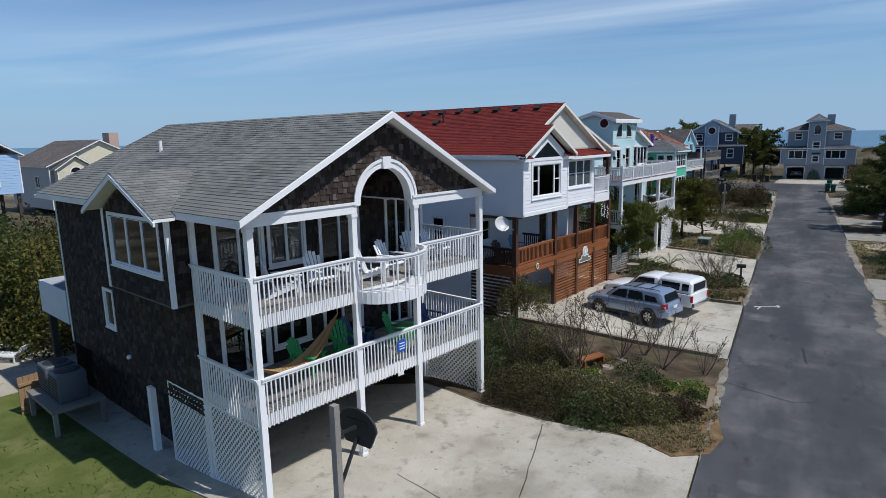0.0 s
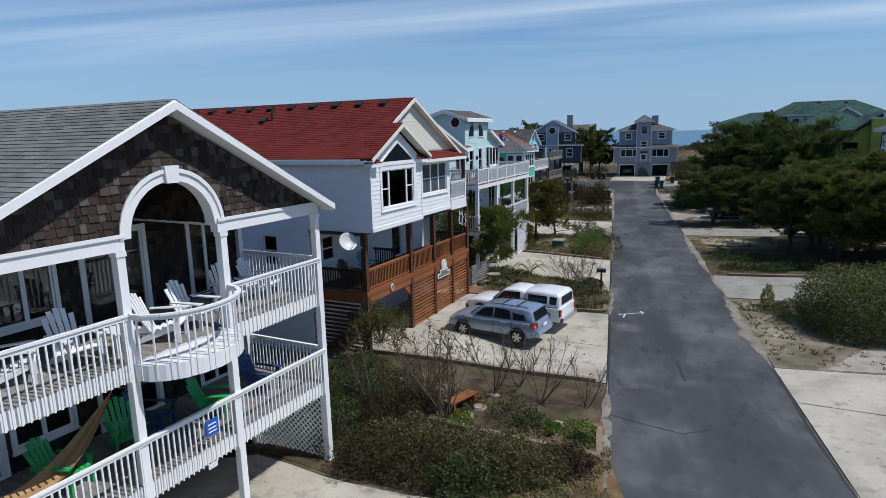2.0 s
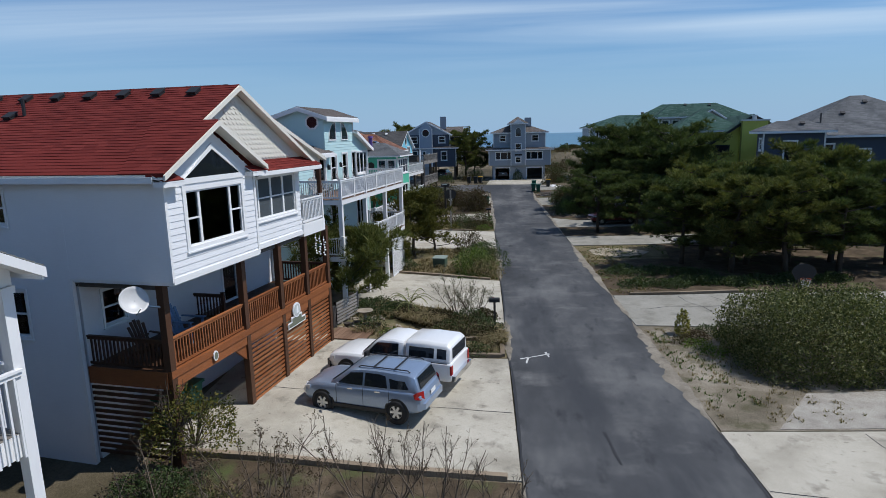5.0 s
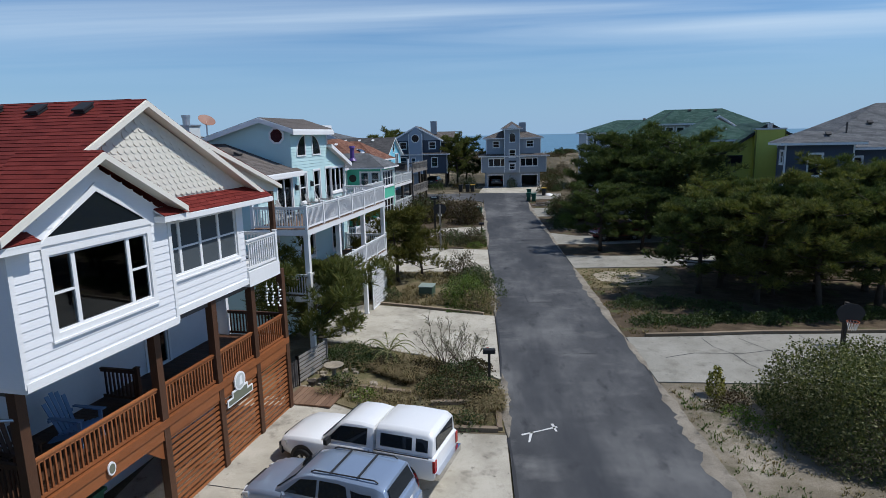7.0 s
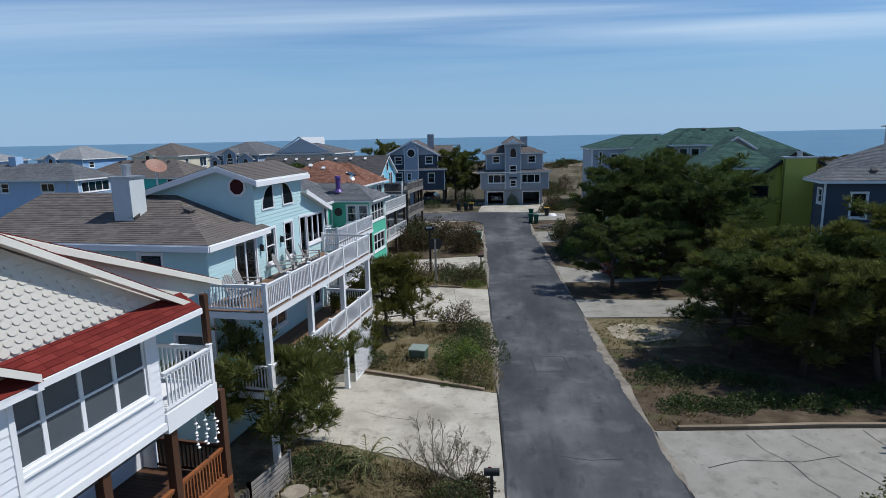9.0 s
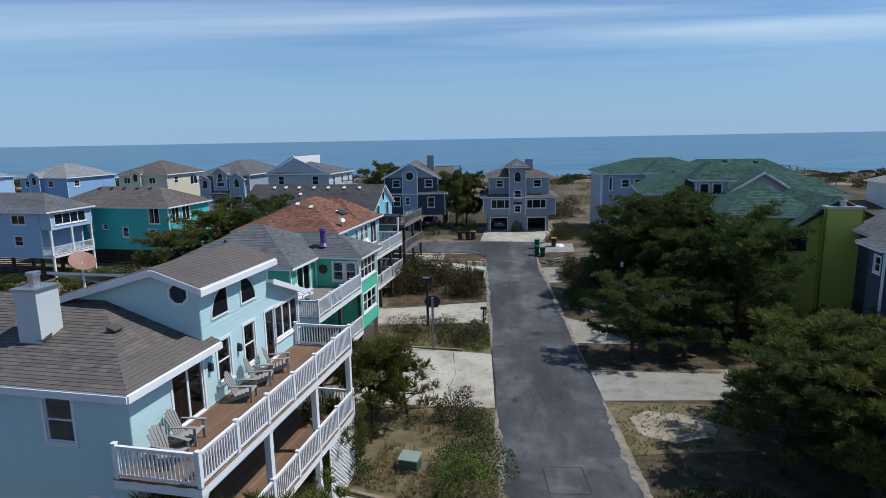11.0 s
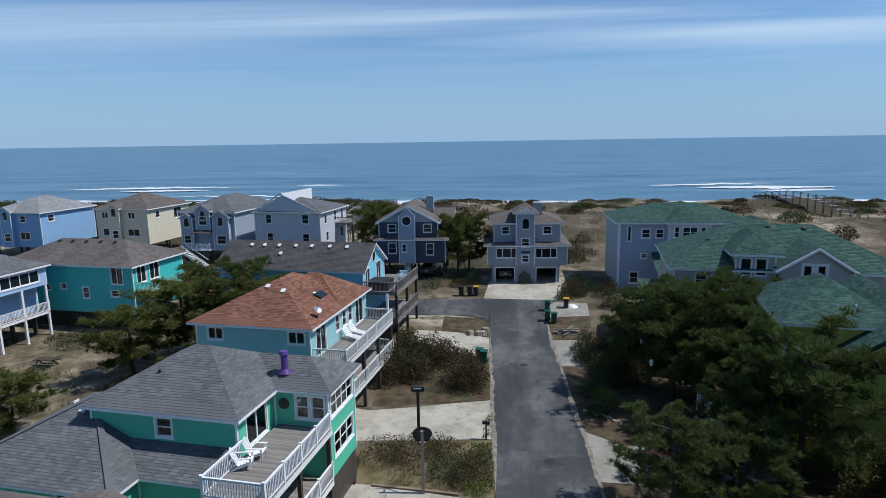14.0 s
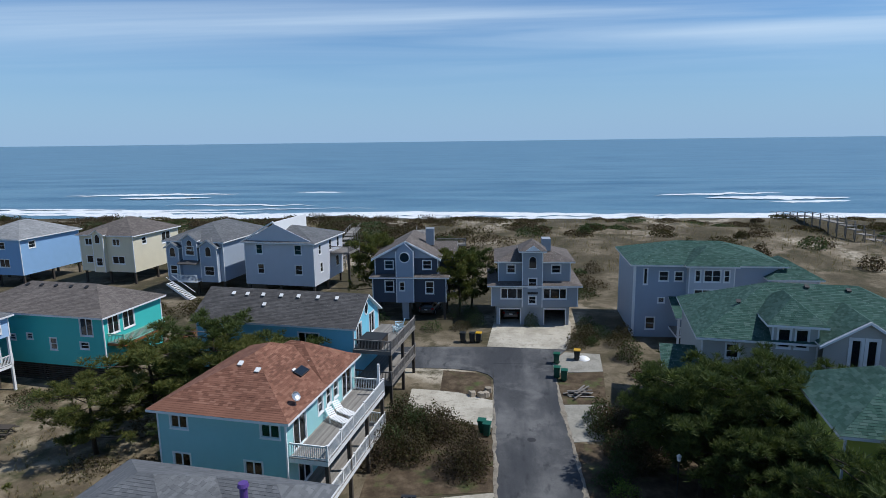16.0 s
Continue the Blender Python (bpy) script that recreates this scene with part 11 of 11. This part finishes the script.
for x in (-0.57, 0.57):
    for y in (0.06, 1.14):
        part("post", Geo().box(x - 0.05, y - 0.05, 0, x + 0.05, y + 0.05, 1.85), WHITE, ST_)
    part("post", Geo().box(x - 0.05, -1.12, 0, x + 0.05, -1.02, 0.95), WHITE, ST_)
    part("stringer", Geo().bar((x, -1.1, 0.08), (x, 0.0, 0.8), 0.05, 0.2), WHITE, ST_)
    part("handrail", Geo().bar((x, -1.07, 0.93), (x, 0.06, 1.82), 0.06, 0.08), WHITE, ST_)
    part("handrail", Geo().bar((x, 0.06, 1.82), (x, 1.14, 1.82), 0.06, 0.08), WHITE, ST_)
    for i in range(6):
        part("baluster", Geo().box(x - 0.02, 0.18 + 0.16 * i, 0.9, x + 0.02, 0.22 + 0.16 * i, 1.8), WHITE, ST_)
UB = thing("utility_box", (-5.5, 50.1, gz(-5.5, 50.1)), -12, "green steel utility cabinet in dry grass", "utility box")
GREEN_STEEL = paint("green painted steel", (0.05, 0.085, 0.06), 0.5, 0.1)
rounded(part("cabinet", Geo().prism([(-0.42, -0.35, 0), (0.42, -0.35, 0), (0.42, 0.35, 0), (-0.42, 0.35, 0)], (0, 0, 0.6)), GREEN_STEEL, UB), 0.03)
part("lid", Geo().prism([(-0.45, -0.38, 0.6), (0.45, -0.38, 0.6), (0.45, 0.38, 0.66), (-0.45, 0.38, 0.66)], (0, 0, 0.05)), paint("pale green steel", (0.25, 0.3, 0.26), 0.5, 0.1), UB)


def bin_(at, yaw, c, lid, lab):
    B = thing("wheelie_bin", (at[0], at[1], gz(*at) + 0.05), yaw, lab, "bin", "wheelie bins")
    g = Geo()
    b0, b1 = [(-0.22, -0.24), (0.22, -0.24), (0.22, 0.24), (-0.22, 0.24)], [(-0.29, -0.3), (0.29, -0.3), (0.29, 0.3), (-0.29, 0.3)]
    g.add([(x, y, 0.06) for x, y in b0] + [(x, y, 1.0) for x, y in b1], [(3, 2, 1, 0), (0, 1, 5, 4), (1, 2, 6, 5), (2, 3, 7, 6), (3, 0, 4, 7), (4, 5, 6, 7)])
    rounded(part("tub", g, c, B), 0.03)
    part("lid", Geo().prism([(-0.32, -0.33, 1.0), (0.32, -0.33, 1.0), (0.32, 0.36, 1.0), (-0.32, 0.36, 1.0)], (0, 0.0, 0.08)), lid, B)
    for x in (-0.26, 0.26):
        part("wheel", Geo().lathe([(0.0, -0.03), (0.1, -0.03), (0.1, 0.03), (0.0, 0.03)], 12).moved(Matrix.Translation((x, 0.26, 0.1)) @ Matrix.Rotation(radians(90), 4, "Y")), TYRE, B)


BIN_G, BIN_D, LID_Y = paint("green bin plastic", (0.01, 0.09, 0.055), 0.4, 0.08), paint("dark bin plastic", (0.02, 0.024, 0.026), 0.4, 0.08), paint("yellow bin lid", (0.55, 0.32, 0.02), 0.4, 0.05)
for x, y, c, l, lab in ((-4.8, 103.3, BIN_D, BIN_D, "dark wheelie bin at the street's end"), (-3.8, 103.3, BIN_D, BIN_D, "dark wheelie bin at the street's end"), (-3.1, 103.35, BIN_D, LID_Y, "dark wheelie bin with a yellow lid"), (4.3, 95.2, BIN_G, BIN_G, "green wheelie bin beside the street"), (4.9, 94.6, BIN_G, BIN_G, "green wheelie bin beside the street"), (4.6, 98.2, BIN_G, BIN_G, "green wheelie bin beside the street"),
                       (6.7, 99.1, BIN_D, LID_Y, "dark wheelie bin with a yellow lid"), (-2.6, 85.2, BIN_G, BIN_G, "green wheelie bin on a driveway edge"), (-2.2, 84.7, BIN_G, BIN_G, "green wheelie bin on a driveway edge"), (-11.9, 26.9, BIN_G, BIN_G, "green wheelie bin in the carport"), (-11.7, 27.8, BIN_G, BIN_G, "green wheelie bin in the carport")):
    bin_((x, y), -10, c, l, lab)
PL_ = thing("lumber_pile", (6.1, 91.9, gz(6.1, 91.9)), 30, "pile of pale scrap boards on the grass", "lumber")
for i in range(9):
    part("board", Geo().box(-1.1, -0.08, 0, 1.1, 0.08, 0.05).moved(pose(rs.uniform(-0.4, 0.4), rs.uniform(-0.7, 0.7), 0.04 + 0.05 * i, 0, 0, rs.uniform(-35, 35))), WOOD_GREY, PL_)
WB = thing("upturned_basin", (7.4, 99.4, gz(7.4, 99.4)), 0, "white oval basin lying on the verge", "basin")
part("shell", Geo().lathe([(0.0, 0.3), (0.35, 0.26), (0.6, 0.08), (0.64, 0.0)], 16), WHITE, WB, smooth=True)

# ---- garden details between the driveways ----
def timber(p, q, w=0.18, h=0.15, label="weathered timber bed edging", mat=None):
    T_ = thing("timber_edging", (p[0], p[1], 0), 0, label, "edging", "timber edgings")
    n = max(1, int(math.hypot(q[0] - p[0], q[1] - p[1]) / 2.4))
    for i in range(n):
        a0, a1 = [(p[0] + (q[0] - p[0]) * k / n, p[1] + (q[1] - p[1]) * k / n) for k in (i, i + 1)]
        part("timber", Geo().bar((a0[0] - p[0], a0[1] - p[1], gz(*a0) + h / 2), (a1[0] - p[0], a1[1] - p[1], gz(*a1) + h / 2), w, h), mat or TIMBER, T_)


for p, q in (((-8.6, 21.5), (-1.75, 19.65)), ((-11.4, 25.8), (-2.0, 24.9)), ((-1.75, 19.75), (-1.8, 21.3)), ((-4.1, 33.6), (-1.9, 33.5)), ((-1.85, 33.5), (-1.85, 35.6)), ((-4.2, 35.4), (-1.9, 35.6)), ((-8.2, 48.5), (-2.2, 46.2)), ((-8.5, 65.6), (-3.6, 64.9)), ((5.2, 42.7), (10.5, 42.9)), ((10.5, 42.9), (17, 43.1)), ((-6.9, 36.4), (-5.0, 36.3))):
    timber(p, q)
BN = thing("bench", (-6.2, 22.0, gz(-6.2, 22.0)), 62, "red-brown wooden garden bench", "bench")
for i in range(3):
    part("seat_slat", Geo().box(-0.6, -0.2 + 0.14 * i, 0.4, 0.6, -0.08 + 0.14 * i, 0.44), WOOD_RED, BN)
for x in (-0.5, 0.5):
    part("leg", Geo().box(x - 0.04, -0.2, 0, x + 0.04, 0.2, 0.4), WOOD_RED, BN)
STONE = pieces("pale flat stone", [(0.32, 0.27, 0.2), (0.42, 0.36, 0.28)], 0.9, (1, 1, 1), 9, island=False)


def rock(at, r_, h, seed, lab, grp, flat=True):
    q = random.Random(seed)
    n = q.choice((6, 7, 8))
    pts = [(r_ * q.uniform(0.75, 1.15) * math.cos(2 * math.pi * i / n), r_ * q.uniform(0.65, 1.05) * math.sin(2 * math.pi * i / n)) for i in range(n)]
    g = Geo()
    g.add([(x, y, -0.03) for x, y in pts] + [(x * 0.85, y * 0.85, h * q.uniform(0.8, 1.1)) for x, y in pts] + [(0, 0, h * 1.1)], [(i, (i + 1) % n, n + (i + 1) % n, n + i) for i in range(n)] + [(n + i, n + (i + 1) % n, 2 * n) for i in range(n)])
    ob = part("rock", g, STONE)
    ob.location = (at[0], at[1], gz(*at) + 0.01)
    return tagged(ob, lab, "stone", grp)


for i, (x, y, s) in enumerate([(-7.1, 23.2, 0.3), (-5.6, 22.15, 0.28), (-5.85, 21.5, 0.3), (-8.1, 22.6, 0.3), (-3.0, 21.35, 0.26), (-3.05, 20.75, 0.2), (-9.6, 23.9, 0.35), (-9.9, 23.2, 0.4), (-8.7, 23.6, 0.28), (-5.3, 23.0, 0.25), (-3.0, 34.5, 0.25), (-2.8, 34.0, 0.22), (-6.5, 36.9, 0.22), (-6.7, 36.3, 0.26), (-7.0, 35.6, 0.22)]):
    rock((x, y), s, 0.09, i, "pale flat stepping stone in the bed", "stepping stones")
for i in range(34):
    a = rs.uniform(0, 6.28)
    rock((-8.4 + rs.uniform(-1.1, 1.1), 37.1 + rs.uniform(-1.0, 1.0)), rs.uniform(0.06, 0.16), 0.1, 50 + i, "pale garden stone beside a birdbath", "garden stones")
for i in range(26):
    rock((4.8 + 2.6 * i / 26 + rs.uniform(-0.1, 0.1), 75.3 - 2.4 * (i / 26) ** 2 + rs.uniform(-0.25, 0.25)), rs.uniform(0.1, 0.2), 0.13, 90 + i, "pale edging stone beside a drive", "edging stones")
for i, (x, y) in enumerate(((-2.3, 91.5), (-2.1, 92.3), (-2.7, 91.3), (-3.5, 91.5))):
    rock((x, y), 0.4, 0.4, 130 + i, "grey boulder in the island bed", "island boulders")
PB = thing("birdbath", (-7.95, 36.8, gz(-7.95, 36.8)), 0, "grey stone birdbath covered in shells", "birdbath")
part("pedestal", Geo().lathe([(0.2, 0.0), (0.2, 0.05), (0.09, 0.1), (0.08, 0.5), (0.14, 0.56)], 14), STONE, PB)
part("bowl", Geo().lathe([(0.14, 0.56), (0.36, 0.66), (0.38, 0.7), (0.34, 0.7), (0.0, 0.62)], 16), STONE, PB)
for i in range(4):
    x, y = -8.7 + 0.45 * i, 36.4 + 0.2 * (i % 2)
    Q = thing("flower_pot", (x, y, gz(x, y)), 0, "small dark flower pot on garden stones", "pot", "flower pots")
    part("pot", Geo().lathe([(0.0, 0.0), (0.1, 0.0), (0.15, 0.2), (0.17, 0.2), (0.17, 0.24), (0.13, 0.24), (0.0, 0.18)], 12), PILE, Q)
MT = thing("door_mat", (-8.3, 35.3, gz(-8.3, 35.3) + 0.06), -10, "flat brown wooden platform by the gate", "platform")
for i in range(9):
    part("board", Geo().box(-0.9 + 0.2 * i, -0.7, 0.0, -0.72 + 0.2 * i, 0.7, 0.05), WOOD_DECK, MT)
for (px, py), (qx, qy), lab in (((-9.2, 36.4), (-8.6, 38.3), "grey slatted garden fence"), ((-9.2, 36.4), (-9.5, 35.1), "grey wooden garden gate")):
    FN = thing("fence", (px, py, gz(px, py)), 0, lab, "fence", "garden fences")
    d = Vector((qx - px, qy - py, 0))
    for f in (0, 1):
        part("post", Geo().box(d.x * f - 0.05, d.y * f - 0.05, 0, d.x * f + 0.05, d.y * f + 0.05, 1.2), WOOD_GREY, FN)
    if "gate" in lab:
        for i in range(9):
            c = d * ((i + 0.5) / 9)
            part("picket", Geo().bar((c.x, c.y, 0.08), (c.x, c.y, 1.05), 0.07, 0.02, up=(0.2, 1, 0)), WOOD_GREY, FN)
    else:
        for i in range(7):
            part("slat", Geo().bar((0, 0, 0.18 + 0.15 * i), (d.x, d.y, 0.18 + 0.15 * i), 0.03, 0.1), WOOD_GREY, FN)
# satellite dish on the timber porch post, rocking chair, towel, wind chime
SD = thing("satellite_dish", local((-9.9, 30), -10.3, -0.25, -5.55, 4.85), -10.3, "pale grey satellite dish bracketed to a porch post", "satellite dish")
DISH = paint("pale grey dish", (0.55, 0.55, 0.54), 0.4, 0.06)
part("dish", Geo().lathe([(0.0, 0.0), (0.16, 0.016), (0.28, 0.058), (0.345, 0.105), (0.355, 0.1), (0.285, 0.048), (0.16, 0.008), (0.0, -0.012)], 22).moved(pose(0, 0, 0, 62, 0, 60)), DISH, SD, smooth=True)
part("bracket", Geo().tube([(0, 0.03, 0), (0.12, 0.3, -0.2), (0.33, 0.58, -0.3)], 0.03, 6), TIN, SD)
part("feed_arm", Geo().tube([(0.05, 0.0, -0.35), (0.4, -0.22, -0.1)], 0.015, 5), TIN, SD)
RC = adirondack(local((-9.9, 30), -10.3, -1.2, -2.6, 2.8), -10, paint("blue painted wood", (0.16, 0.26, 0.42), 0.5), "blue painted rocking chair on a timber porch", "porch rockers", 1.1)
adirondack(local((-9.9, 30), -10.3, -1.3, -4.0, 2.8), -20, WOOD_DARK, "dark wooden porch chair", "porch rockers", 1.0)
TW = thing("towel", local(RO, RY_, 0.2, -8.45, 3.3), RY_, "bright blue patterned towel hung over a rail", "towel")
part("cloth", Geo().box(-0.16, -0.03, 0.0, 0.16, 0.03, 0.75), paint("bright blue cloth", (0.05, 0.5, 0.7), 0.9, 0.2), TW)
for i in range(3):
    WC = thing("wind_chime", local((-9.9, 30), -10.3, 0.3, 3.4 + 0.35 * i, 4.3 - 0.1 * i), -10, "hanging string of white shells", "wind chime", "wind chimes")
    for k in range(7):
        part("shell", Geo().lathe([(0.0, -0.04), (0.045, 0.0), (0.0, 0.04)], 6, at=(rs.uniform(-0.05, 0.05), rs.uniform(-0.05, 0.05), 0.1 * k)), WHITE, WC)
    part("cord", Geo().tube([(0, 0, 0), (0, 0, 0.75)], 0.006, 4), WHITE, WC)
SD = thing("satellite_dish", local(RO, RY_, -5.75, -3.6, 9.7), RY_, "rusty satellite dish on a white mast", "satellite dish")
part("dish", Geo().lathe([(0.0, 0.0), (0.21, 0.02), (0.35, 0.07), (0.42, 0.13), (0.405, 0.13), (0.21, 0.035), (0.0, 0.01)], 20).moved(pose(0, 0, 0.55, 40, 0, 60)), paint("rusty dish", (0.32, 0.17, 0.12), 0.6, 0.2), SD, smooth=True)
part("mast", Geo().tube([(0, 0, -1.2), (0, 0, 0.56)], 0.04, 8), WHITE, SD)
GR = thing("picnic_table", (-40.5, 83.0, gz(-40.5, 83)), 0, "dark picnic table under the turquoise house", "table")
part("tabletop", Geo().box(-0.9, -0.4, 0.7, 0.9, 0.4, 0.76), PILE, GR)
for s in (-0.7, 0.7):
    part("bench", Geo().box(-0.9, s - 0.12, 0.42, 0.9, s + 0.12, 0.46), PILE, GR)
    part("leg", Geo().bar((s, -0.6, 0), (s, 0.1, 0.7), 0.08, 0.08), PILE, GR)
    part("leg", Geo().bar((s, 0.6, 0), (s, -0.1, 0.7), 0.08, 0.08), PILE, GR)
